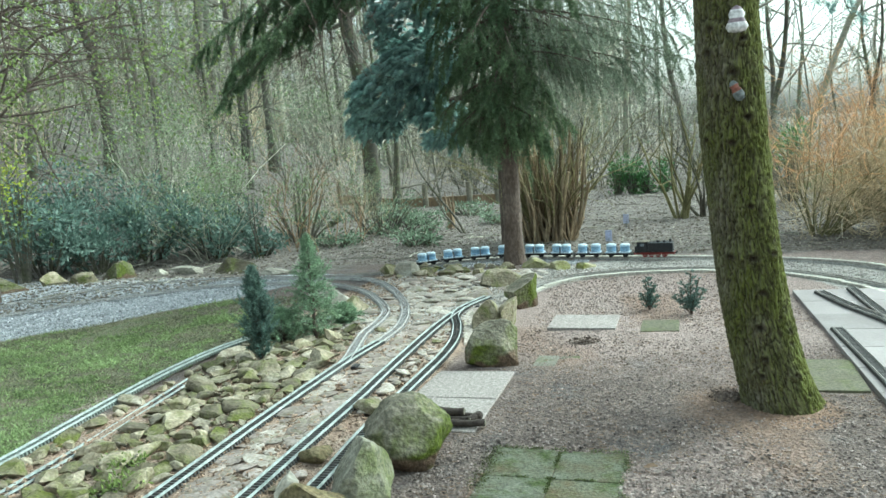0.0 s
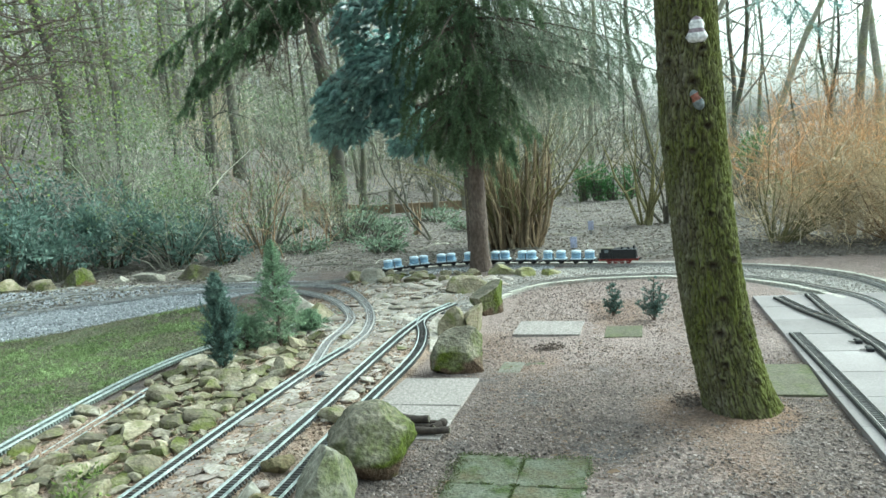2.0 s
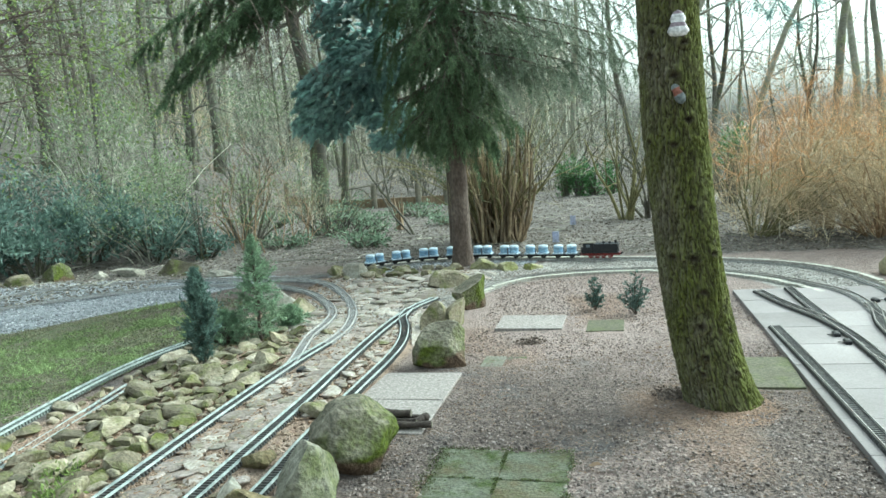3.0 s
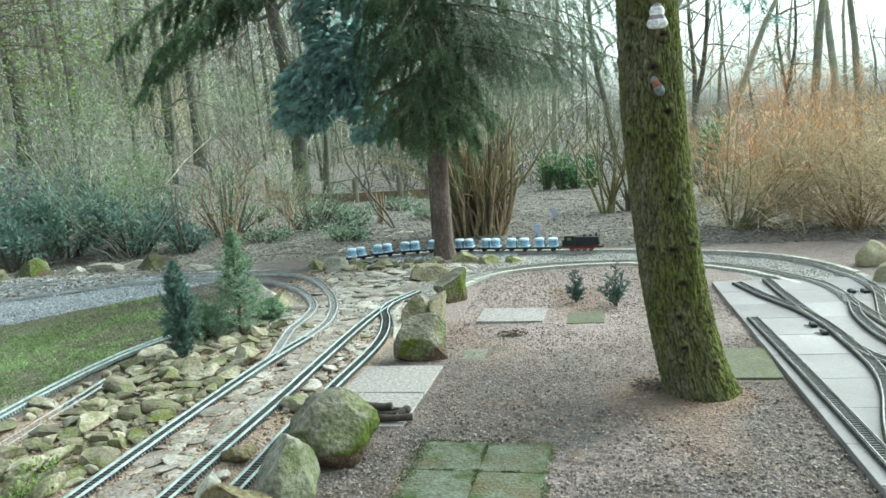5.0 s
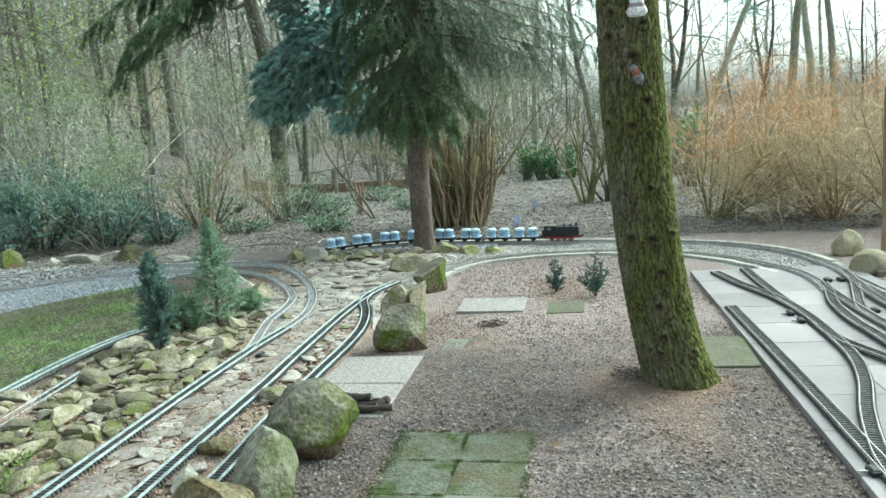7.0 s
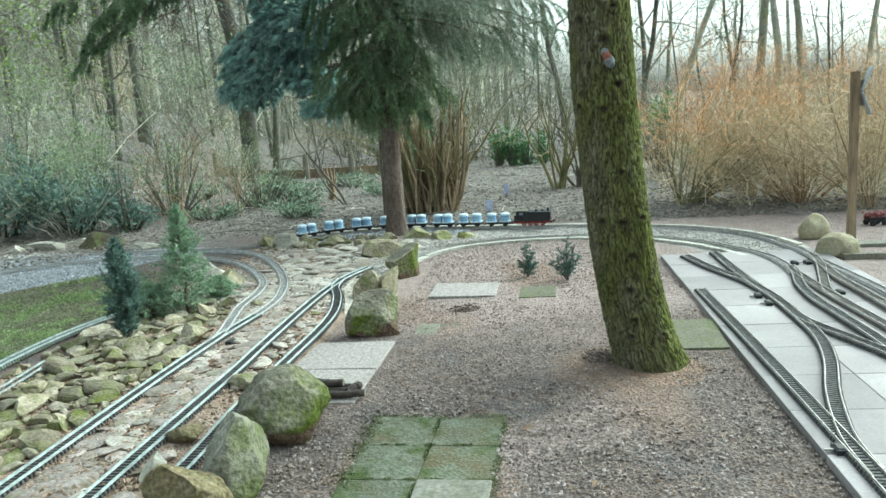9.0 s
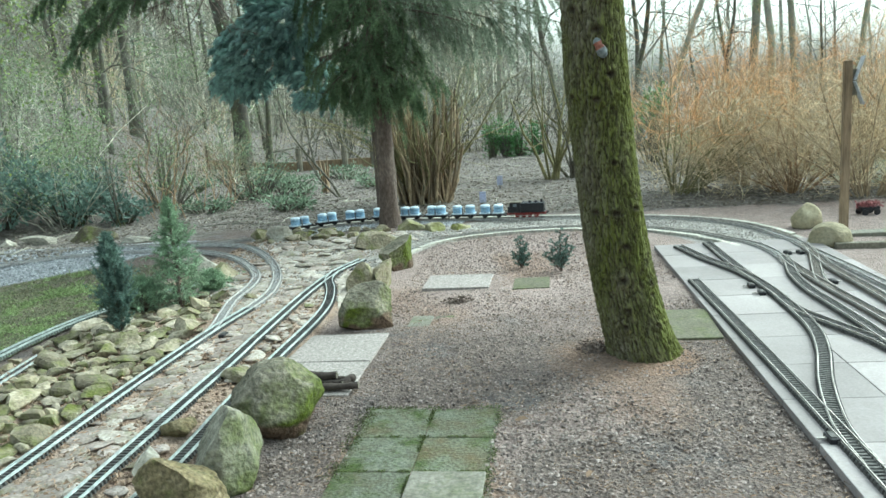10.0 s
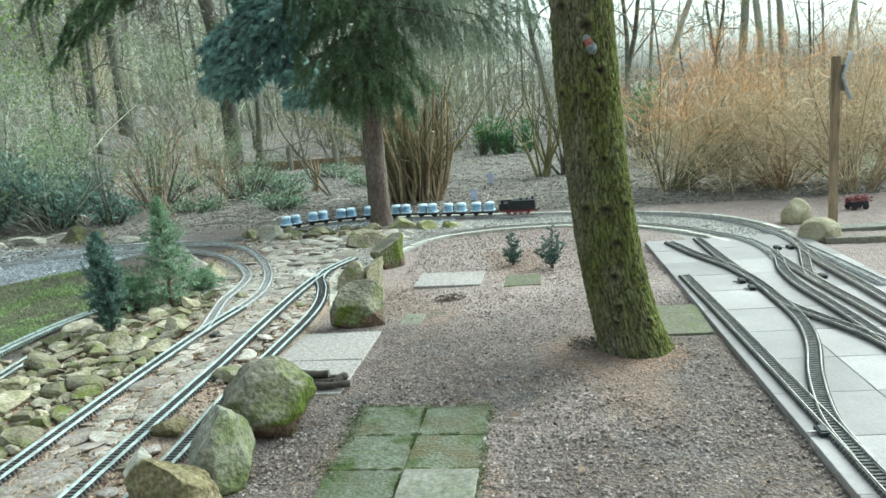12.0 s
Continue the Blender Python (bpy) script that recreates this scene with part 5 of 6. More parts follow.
def wild_tree(seed, h, r, leaf=None, leaf_n=0, first=0.35, limbs=16, bark=None):
    """A tall bare woodland tree."""
    rng = np.random.default_rng(seed)
    t = thing("woodland_tree", Matrix.Identity(4), "tall bare grey-brown woodland tree with fine twigs", "tree", "woodland trees")
    s = Soup()
    pts, p, d = [], np.array([0, 0, -0.2]), np.array([rng.normal() * 0.05, rng.normal() * 0.05, 1.0])
    n = 12
    for i in range(n + 1):
        pts.append(p.copy())
        d = d + rng.normal(size=3) * (0.05, 0.05, 0)
        d /= np.linalg.norm(d)
        p = p + d * h / n
    rad = np.array([r * (1.25 if i == 0 else 1) * (1 - 0.88 * i / n) for i in range(n + 1)])
    s.tube(pts, rad, 9)
    s.made("trunk", bark or WOOD_BARK, t, True)
    s, fine, ends = Soup(), Soup(), []
    for k in range(limbs):
        u = first + (0.97 - first) * (k + rng.uniform()) / limbs
        i = int(u * n)
        a = k * 2.4 + rng.uniform(-0.5, 0.5)
        grow(s, pts[i], (math.cos(a), math.sin(a), rng.uniform(0.3, 1.1)), h * 0.30 * (1.15 - 0.7 * u) * rng.uniform(0.6, 1.2), rad[i] * 0.42, rng, 3, 4, 0.75, 0.06, (3, 5), 0.58, ends, 5, fine)
    s.made("limb_work", LIMB, t)
    fine.made("crown", TWIG, t)
    if leaf:
        g = Soup()
        e = np.array([q for q, _ in ends])
        w = np.array([q for _, q in ends])
        i = rng.integers(0, len(e), leaf_n)
        g.leaves(e[i] + rng.normal(size=(leaf_n, 3)) * 0.08, w[i] + rng.normal(size=(leaf_n, 3)), 0.07 * rng.uniform(0.6, 1.3, leaf_n), 0.04, rng)
        tagged(g.made("leafage", leaf, t), kind="stuff")
    return t


def put(src, x, y, turn=0.0, scale=1.0, used=set()):
    m = pose(x, y, gz(x, y), 0, 0, turn)
    if src.name not in used:
        used.add(src.name)
        src.scale = (scale,) * 3
        src.matrix_basis = m @ Matrix.Diagonal((scale, scale, scale, 1))
        return src
    old = src.scale.copy()
    src.scale = (scale,) * 3
    ob = copy_thing(src, m)
    src.scale = old
    return ob


rng = np.random.default_rng(77)
TREES = [wild_tree(101, 11, 0.13), wild_tree(102, 9, 0.09), wild_tree(103, 12, 0.18), wild_tree(104, 8, 0.06, LEAF_LIGHT, 1600, 0.15), wild_tree(105, 10, 0.10, LEAF_PALE, 1800, 0.2), wild_tree(106, 7, 0.05, LEAF_PALE, 1000, 0.15), wild_tree(107, 12, 0.11, first=0.45, limbs=12, bark=HAZED_BARK), wild_tree(108, 11, 0.10, first=0.4, limbs=12, bark=HAZED_BARK)]
spots = []
for x, y, k, a, s in ((-5.68, 13.3, 2, 0, 0.9), (-5.3, 13.6, 5, 0, 1.0), (-9.5, 16.5, 0, 80, 1.0), (-10.6, 17.2, 0, 200, 1.1), (-9.9, 14.6, 5, 10, 1.0), (-13.0, 16.2, 1, 60, 1.0), (-12.7, 16.9, 1, 150, 1.2), (-6.3, 16.2, 1, 30, 0.9), (-7.95, 12.9, 3, 0, 0.8), (-11.6, 13.4, 2, 40, 0.8), (-9.6, 11.9, 5, 70, 0.9), (-12.9, 12.6, 1, 20, 1.0), (-8.6, 11.2, 5, 200, 0.8), (4.9, 21.0, 6, 30, 1.1), (5.8, 22.4, 7, 100, 1.2), (6.6, 23.2, 6, 200, 1.0), (3.1, 24.0, 7, 10, 1.1), (0.4, 22.5, 7, 10, 1.2), (8.3, 24.0, 7, 60, 1.0)):
    ob = put(TREES[k], x, y, a, s)
    if k in (2, 5) and x > -6:
        ob.matrix_basis = ob.matrix_basis @ pose(0, 0, 0, 0, 3, 0)
    spots.append((x, y))
while len(spots) < 84:
    r, a = 19 + 31 * rng.uniform() ** 0.9, radians(rng.uniform(-30, 58))
    x, y = -r * math.sin(a), r * math.cos(a)
    if min(math.hypot(x - p, y - q) for p, q in spots) < 1.2 + r * 0.03 or (a < radians(14) and r < 27) or (a < radians(3) and rng.uniform() < 0.5):
        continue
    put(TREES[rng.integers(0, 6) if a > radians(12) and r < 32 else rng.integers(4, 8)], x, y, rng.uniform(0, 360), rng.uniform(0.8, 1.3))
    spots.append((x, y))
for k in range(26):
    a, r = radians(60 + 268 * k / 26), rng.uniform(14, 24)
    put(TREES[k % 3], -r * math.sin(a), r * math.cos(a), k * 40, 1.0)


def far_wood():
    """Distant woodland: many slim trunks and sprays of twigs."""
    rng = np.random.default_rng(9)
    s = Soup()
    for i in range(1000):
        r, a = rng.uniform(38, 95), radians(rng.uniform(-45, 75))
        x, y = -r * math.sin(a), r * math.cos(a)
        if a < radians(4) and rng.uniform() < 0.87:
            continue
        z, h, w = gz(x, y), rng.uniform(7, 15), rng.uniform(0.05, 0.2)
        s.tube([(x, y, z - 0.3), (x + rng.normal() * 0.3, y, z + h * 0.5), (x + rng.normal() * 0.8, y, z + h)], [w, w * 0.7, w * 0.15], 5, False)
        n = 130
        b = np.stack([x + rng.normal(size=n) * 1.6, y + rng.normal(size=n) * 1.6, z + (h if a > radians(4) else 4.6) * rng.uniform(0.02, 1.0, n)], 1)
        if a <= radians(4):
            b[:14, 2] = z + h * rng.uniform(0.3, 1.0, 14)
        s.blades(b, rng.normal(size=(n, 3)) + (0, 0, 0.3), rng.uniform(0.6, 2.2, n), 0.055, rng)
    return tagged(s.made("distant_woodland", TWIG), "hazy bare grey-brown distant woodland", "woodland", kind="stuff")


far_wood()

# undergrowth between the garden and the wood
SHRUBS = [shrub("undergrowth_shrub", "bare twiggy woodland shrub", 201, 2.0, 0.35, 9, TWIG_DARK, group="undergrowth"),
          shrub("undergrowth_shrub", "bare woodland shrub with a few pale leaves", 202, 1.7, 0.4, 10, TWIG_DARK, LEAF_PALE, 350, 0.04, group="undergrowth"),
          shrub("undergrowth_shrub", "woodland shrub breaking into light green leaf", 203, 1.5, 0.4, 10, TWIG, LEAF_LIGHT, 1100, 0.04, group="undergrowth"),
          shrub("undergrowth_shrub", "straw-coloured thin bramble thicket", 204, 1.2, 0.45, 14, STRAW, group="undergrowth", r=0.007)]
for lo, hi, r0, r1, count, kinds, s0, s1 in ((24, 33, 8.4, 11.0, 4, (0, 2), 0.45, 0.7), (27, 44, 13, 17.5, 8, (2, 2, 1), 0.6, 1.0), (33, 37, 9.0, 10.5, 3, (2,), 0.5, 0.7), (36, 50, 10, 15.5, 6, (1, 2, 3), 0.3, 0.6), (20, 52, 18, 34, 44, (0, 1, 2, 3), 1.0, 1.9),
                                             (-26, 20, 16.5, 34, 80, (0, 1, 3), 0.6, 1.15), (-26, -6, 9.5, 14, 12, (0, 1, 3), 0.6, 1.0), (21, 27, 10.5, 13.5, 4, (1, 3), 0.3, 0.6), (23, 45, 10.5, 15.5, 6, (1, 2, 1, 2), 0.8, 1.2), (14, 22, 15, 18, 5, (1, 0), 0.8, 1.2), (-2, 9, 15.2, 18, 8, (0, 1, 0), 0.9, 1.4)):
    for _ in range(count):
        r, a = rng.uniform(r0, r1), radians(rng.uniform(lo, hi))
        put(SHRUBS[kinds[rng.integers(0, len(kinds))]], -r * math.sin(a), r * math.cos(a), rng.uniform(0, 360), rng.uniform(s0, s1))


def cane_clump():
    """Dense sheaf of upright canes cut at the top, thinner shoots arching out."""
    rng = np.random.default_rng(5)
    t = thing("cane_clump", pose(-1.48, 8.45, 0.015), "dense clump of brown upright canes with thin shoots", "shrub")
    g = Soup()
    for i in range(170):
        a, q = rng.uniform(0, 2 * math.pi), rng.uniform() ** 0.5 * 0.29
        h = rng.uniform(0.35, 1.3)
        o = np.array([math.cos(a) * q, math.sin(a) * q, -0.03])
        e = o + np.array([math.cos(a) * q * 0.45 * h + rng.normal() * 0.10, math.sin(a) * q * 0.45 * h + rng.normal() * 0.10, h])
        r = rng.uniform(0.008, 0.018)
        s = Soup()
        s.tube([o, (o + e) / 2 + rng.normal(size=3) * 0.045, e], [r * 1.15, r, r * 0.85], 6)
        s.made("cane", CANE, t)
    ends = []
    for i in range(56):
        a, q = rng.uniform(0, 2 * math.pi), rng.uniform() ** 0.5 * 0.25
        o = np.array([math.cos(a) * q, math.sin(a) * q, 0.2])
        grow(g, o, (math.cos(a) * 0.6, math.sin(a) * 0.6, 1), rng.uniform(0.9, 1.9), 0.010, rng, 2, 4, 0.6, -0.05, (2, 4), 0.5, ends)
    g.made("shoot_spray", CANE_GREEN, t)


cane_clump()


def big_shrub(name, x, y, h, w, stems, tip_mat, base_mat, label, seed, lean=0.5, density=3, bias=0.0):
    """A broad shrub: olive stems below, coloured fine twigs above."""
    rng = np.random.default_rng(seed)
    t = thing(name, pose(x, y, gz(x, y)), label, "shrub")
    s, tips, lower = Soup(), Soup(), Soup()
    for i in range(stems):
        a = rng.uniform(0, 2 * math.pi)
        q = rng.uniform() ** 0.5
        o = np.array([math.cos(a), math.sin(a), 0]) * 0.12 * q + np.array([0, 0, -0.03])
        d = np.array([math.cos(a) * lean * q * 1.6 + bias, math.sin(a) * lean * q * 1.6, 1.0])
        d /= np.linalg.norm(d)
        ln = h * rng.uniform(0.55, 0.9)
        pts = [o]
        for k in range(6):
            d = d + rng.normal(size=3) * 0.13 + np.array([math.cos(a), math.sin(a), 0]) * 0.03 * w
            d /= np.linalg.norm(d)
            pts.append(pts[-1] + d * ln / 6)
        s.tube(pts, np.linspace(0.0085, 0.003, 7), 4, False)
        for k in range(density * 3):
            j = rng.integers(1, 7)
            nd = d + rng.normal(size=3) * 0.75
            nd[2] += 0.1
            nd /= np.linalg.norm(nd)
            grow(tips if pts[j][2] > h * 0.38 else lower, pts[j], nd, h * rng.uniform(0.18, 0.38), 0.0038, rng, 2, 3, 0.55, 0.1, (2, 5), 0.6, None, 4)
    s.made("stem_work", base_mat, t)
    tips.made("crown", tip_mat, t)
    lower.made("lower_tangle", STRAW, t, False, "straw-coloured tangled lower twigs")
    return t


big_shrub("orange_shrub", 1.22, 8.1, 1.55, 0.8, 44, ORANGE, CANE_GREEN, "broad dense shrub with orange-brown winter twigs", 11, 0.4, 3, 0.42)
big_shrub("orange_shrub", 1.95, 8.4, 1.6, 0.8, 26, ORANGE, CANE, "rounded orange-brown winter shrub", 16, 0.35, 3)
big_shrub("straw_shrub", 2.2, 7.8, 1.2, 0.9, 34, STRAW, RUSTY, "tangled straw-coloured winter shrub", 12, 0.6, 3)


def vine_tangle():
    """Curling pale vines hung through the orange shrub."""
    rng = np.random.default_rng(66)
    t = thing("vine_tangle", pose(1.75, 7.95, gz(1.75, 7.95)), "curling pale dry vines tangled in the shrub", "vine")
    s = Soup()
    for i in range(46):
        p = np.array([rng.uniform(-0.25, 0.55), rng.normal() * 0.15, rng.uniform(0.35, 1.0)])
        d, turn = rng.normal(size=3) * (1, 0.5, 0.6), rng.normal(size=3) * (0.15, 0.9, 0.15)
        pts = [p]
        for k in range(14):
            d = d / np.linalg.norm(d)
            pts.append(pts[-1] + d * 0.055)
            d = d + np.cross(turn, d) * 0.35 + rng.normal(size=3) * 0.12 + (0, 0, -0.03)
        s.tube(pts, np.linspace(0.006, 0.003, 15), 4, False)
    for x, lean in ((-0.1, 0.3), (0.25, -0.25), (0.5, 0.1)):
        grow(s, (x, 0, -0.02), (lean, 0, 1), 0.6, 0.009, rng, 1, 4, 0.5, 0.0, (2, 4), 0.7)
    s.made("stem_work", VINE, t)


vine_tangle()
big_shrub("straw_shrub", 2.7, 7.3, 1.5, 0.9, 30, STRAW, CANE, "tall straw-coloured winter shrub behind the post", 13, 0.4, 3)
big_shrub("orange_shrub", 3.4, 8.0, 1.7, 0.9, 30, ORANGE, CANE, "tall orange-brown winter shrub", 14, 0.4, 3)
big_shrub("straw_shrub", 4.3, 7.6, 1.6, 0.9, 26, STRAW, CANE, "straw-coloured winter shrub at the garden edge", 15, 0.4, 3)


def forked_shrub(x, y, h, stems, label, seed, mat, r=0.02, lean=0.45):
    rng = np.random.default_rng(seed)
    t = thing("forked_shrub", pose(x, y, gz(x, y)), label, "shrub")
    s = Soup()
    for i in range(stems):
        a = rng.uniform(0, 2 * math.pi) if stems > 3 else math.pi * (0.9 + 0.5 * i)
        grow(s, (rng.normal() * 0.03, rng.normal() * 0.03, -0.03), (math.cos(a) * lean, math.sin(a) * lean, 1), h * rng.uniform(0.7, 1.0), r * rng.uniform(0.6, 1.1), rng, 2, 6, 0.4, 0.1, (2, 4), 0.5)
    s.made("stem_work", mat, t)


def leaning_shrub():
    rng = np.random.default_rng(41)
    t = thing("leaning_shrub", pose(-2.75, 9.4, gz(-2.75, 9.4)), "thin dark leaning shrub with crooked stems", "shrub")
    for c in (((0, 0, -0.03), (-0.12, 0, 0.2), (-0.33, 0, 0.48), (-0.55, 0, 0.8), (-0.62, 0, 1.0), (-0.70, 0, 1.3)), ((-0.3, 0, 0.44), (-0.36, 0.05, 0.75), (-0.40, 0.05, 1.22)), ((-0.05, 0.0, 0.0), (-0.3, 0.1, 0.25), (-0.45, 0.1, 0.55))):
        s = Soup()
        c = spline(c, 0.06)
        s.tube(c, np.linspace(0.016, 0.006, len(c)), 6)
        for k in range(5):
            grow(s, c[rng.integers(len(c) // 3, len(c))], (rng.normal() * 0.6 - 0.2, rng.normal() * 0.4, 0.8), rng.uniform(0.2, 0.5), 0.006, rng, 1, 4, 0.5, 0.05, (2, 4), 0.6)
        s.made("stem", WOOD_BARK, t)


def broken_stump():
    t = thing("tree_stump", pose(-3.13, 10.0, gz(-3.13, 10.0)), "jagged broken stump with split orange-brown wood", "stump")
    rng = np.random.default_rng(19)
    for i in range(9):
        s = Soup()
        a = i * 0.7
        o = np.array([math.cos(a) * 0.035, math.sin(a) * 0.035, -0.03])
        s.tube([o, o * (1.1, 1.1, 1) + (rng.normal() * 0.02, 0, 0.15), o * (0.8, 0.8, 1) + (rng.normal() * 0.05, 0, rng.uniform(0.3, 0.62))], [0.034, 0.026, 0.004], 5)
        s.made("splinter", OLDWOOD if i % 3 else CANE, t)


leaning_shrub()
broken_stump()
forked_shrub(-0.1, 10.0, 1.5, 9, "mossy many-stemmed old shrub", 42, CANE_GREEN, 0.03, 0.35)
forked_shrub(0.15, 10.1, 1.3, 6, "thin bare many-stemmed shrub", 43, WOOD_BARK, 0.02, 0.4)


def leafy_mass(name, x, y, rx, ry, h, n, mat, label, seed, size=0.07, cat="shrub", group="", low=0.25):
    """An evergreen bush: stems and a crown of separate leaves with gaps."""
    rng = np.random.default_rng(seed)
    t = thing(name, pose(x, y, gz(x, y)), label, cat, group)
    s, g = Soup(), Soup()
    c = []
    for i in range(26):
        a, q = rng.uniform(0, 2 * math.pi), rng.uniform() ** 0.5
        e = np.array([math.cos(a) * rx * q, math.sin(a) * ry * q, h * rng.uniform(low, 1.0) ** 0.8 * (1 - 0.25 * q * (low < 0.5)) * rng.uniform(0.8, 1.25)])
        s.tube([(e[0] * 0.3, e[1] * 0.3, -0.03), e * (0.7, 0.7, 0.6), e], [0.014, 0.009, 0.004], 4, False)
        c.append(e)
    c = np.array(c)
    i = rng.integers(0, len(c), n)
    d = rng.normal(size=(n, 3))
    d /= np.linalg.norm(d, axis=1)[:, None]
    p = c[i] + d * np.array([rx, ry, h * 0.7]) * 0.3 * rng.uniform(0.2, 1, n)[:, None]
    p[:, 2] = np.maximum(p[:, 2], 0.02)
    g.leaves(p, d + (0, 0, 0.2), size * rng.uniform(0.6, 1.3, n), size * 0.42, rng)
    tagged(s.made("stem_work", WOOD_BARK, t), kind="stuff")
    tagged(g.made("leafage", mat, t), kind="stuff")


for i, (x, y, rx, ry, h, n) in enumerate(((-7.1, 6.9, 0.85, 0.6, 0.8, 2300), (-6.3, 7.7, 0.65, 0.5, 0.72, 1900), (-5.55, 7.95, 0.5, 0.4, 0.5, 1100), (-4.95, 8.05, 0.3, 0.3, 0.3, 350), (-7.9, 8.3, 0.8, 0.7, 0.95, 2000), (-6.9, 8.8, 0.6, 0.5, 0.75, 1300), (-5.9, 9.0, 0.45, 0.4, 0.5, 600), (-8.2, 7.0, 0.7, 0.6, 1.0, 1700), (-6.5, 7.1, 0.4, 0.35, 0.45, 700))):
    leafy_mass("evergreen_bush", x, y, rx, ry, h, n, LEAF_DARK, "dark glossy evergreen bush at the wood's edge", 300 + i, 0.08, group="evergreen bushes")
leafy_mass("spring_bush", -6.45, 9.7, 0.45, 0.4, 0.95, 2200, LEAF_LIGHT, "airy light green budding bush", 327, 0.04)
shrub_r = shrub("rusty_shrub", "upright thin shrub with rusty brown stems", 207, 1.25, 0.5, 11, RUSTY, LEAF_LIGHT, 160, 0.03, r=0.008, lean=0.18)
put(shrub_r, -4.65, 8.5, 0, 1.0)
put(shrub_r, -4.2, 8.9, 120, 0.8)
forked_shrub(-4.85, 7.85, 0.95, 3, "thin dark leaning sapling by the tracks", 44, WOOD_BARK, 0.011, 0.35)
leafy_mass("spring_bush", -4.9, 9.0, 0.5, 0.5, 0.9, 700, LEAF_LIGHT, "airy light green budding bush", 320, 0.04)
leafy_mass("spring_bush", -4.0, 9.6, 0.5, 0.5, 0.7, 600, LEAF_PALE, "thin pale green budding bush", 321, 0.04)
leafy_mass("evergreen_bush", 1.32, 11.4, 0.32, 0.3, 0.95, 700, LEAF_GREEN, "dark green bush behind the orange shrub", 328, 0.06, low=0.5)
leafy_mass("evergreen_bush", 2.05, 10.6, 0.6, 0.35, 0.5, 900, LEAF_GREEN, "low dark green bush behind the orange shrub", 329, 0.06)
leafy_mass("yellow_bush", -7.0, 6.5, 0.25, 0.25, 1.15, 260, LEAF_YELLOW, "bush tips with bright yellow-green leaves", 322, 0.055, low=0.85)
for i, (x, h) in enumerate(((-1.2, 0.62), (-0.95, 0.66), (-0.7, 0.6), (-0.4, 0.64))):
    leafy_mass("boxwood", x, 14.0, 0.15, 0.14, h, 900, LEAF_GREEN, "small dense upright dark green bush", 340 + i, 0.05, group="far green bushes", low=0.05)
leafy_mass("weed", -2.10, 2.23, 0.10, 0.08, 0.06, 160, LEAF_FRESH, "small bright green weed between rockery stones", 350, 0.028, group="rockery weeds")
leafy_mass("weed", -1.97, 2.06, 0.09, 0.08, 0.05, 130, LEAF_FRESH, "small bright green weed between rockery stones", 351, 0.028, group="rockery weeds")
leafy_mass("groundcover", -3.1, 8.4, 0.3, 0.25, 0.16, 260, LEAF_PALE, "low pale grey-green groundcover plant", 325, 0.07)
leafy_mass("groundcover", -3.6, 9.6, 0.6, 0.4, 0.25, 420, LEAF_PALE, "low pale grey-green groundcover plant", 326, 0.07)

leafy_mass("groundcover", -3.9, 10.6, 0.45, 0.35, 0.2, 330, LEAF_PALE, "low pale grey-green groundcover plant", 330, 0.06, group="groundcover plants")
leafy_mass("groundcover", -4.6, 11.2, 0.45, 0.35, 0.25, 330, LEAF_PALE, "low pale grey-green groundcover plant", 331, 0.06, group="groundcover plants")
leafy_mass("groundcover", -2.4, 10.4, 0.45, 0.35, 0.14, 330, LEAF_PALE, "low pale grey-green groundcover plant", 332, 0.06, group="groundcover plants")
leafy_mass("groundcover", -5.2, 10.2, 0.45, 0.35, 0.2, 330, LEAF_PALE, "low pale grey-green groundcover plant", 333, 0.06, group="groundcover plants")
leafy_mass("groundcover", -3.3, 11.6, 0.45, 0.35, 0.2, 330, LEAF_PALE, "low pale grey-green groundcover plant", 334, 0.06, group="groundcover plants")
leafy_mass("groundcover", -4.2, 8.6, 0.45, 0.35, 0.16, 330, LEAF_PALE, "low pale grey-green groundcover plant", 335, 0.06, group="groundcover plants")

# ---- low fence and edging at the wood ----
def fence(xs):
    t = thing("log_fence", Matrix.Identity(4), "low rustic fence of short posts and brown edging boards", "fence", "log fences")
    for i, x in enumerate(xs):
        y = 13.6 + 0.1 * math.sin(i * 2.1)
        part("post", shifted(lathe([(0.06, -0.1), (0.055, 0.36), (0.05, 0.42), (0.04, 0.43)], 10), x, y, gz(x, y)), GREYWOOD, t)
    for a, b in zip(xs, xs[1:]):
        za, zb = gz(a, 13.66), gz(b, 13.66)
        bm = box(-0.03, math.hypot(b - a, zb - za) + 0.03, -0.02, 0.02, -0.03, 0.17, 0.008)
        bmesh.ops.rotate(bm, cent=(0, 0, 0), matrix=Matrix.Rotation(-math.atan2(zb - za, b - a), 3, "Y"), verts=bm.verts[:])
        part("board", shifted(bm, a, 13.66 + 0.012 * (int(a * 10) % 2), za), OLDWOOD, t)


fence([-6.45, -5.25, -4.68, -3.85, -3.34, -2.6])
fence([0.75, 1.05, 1.35, 1.7, 2.05, 2.4])


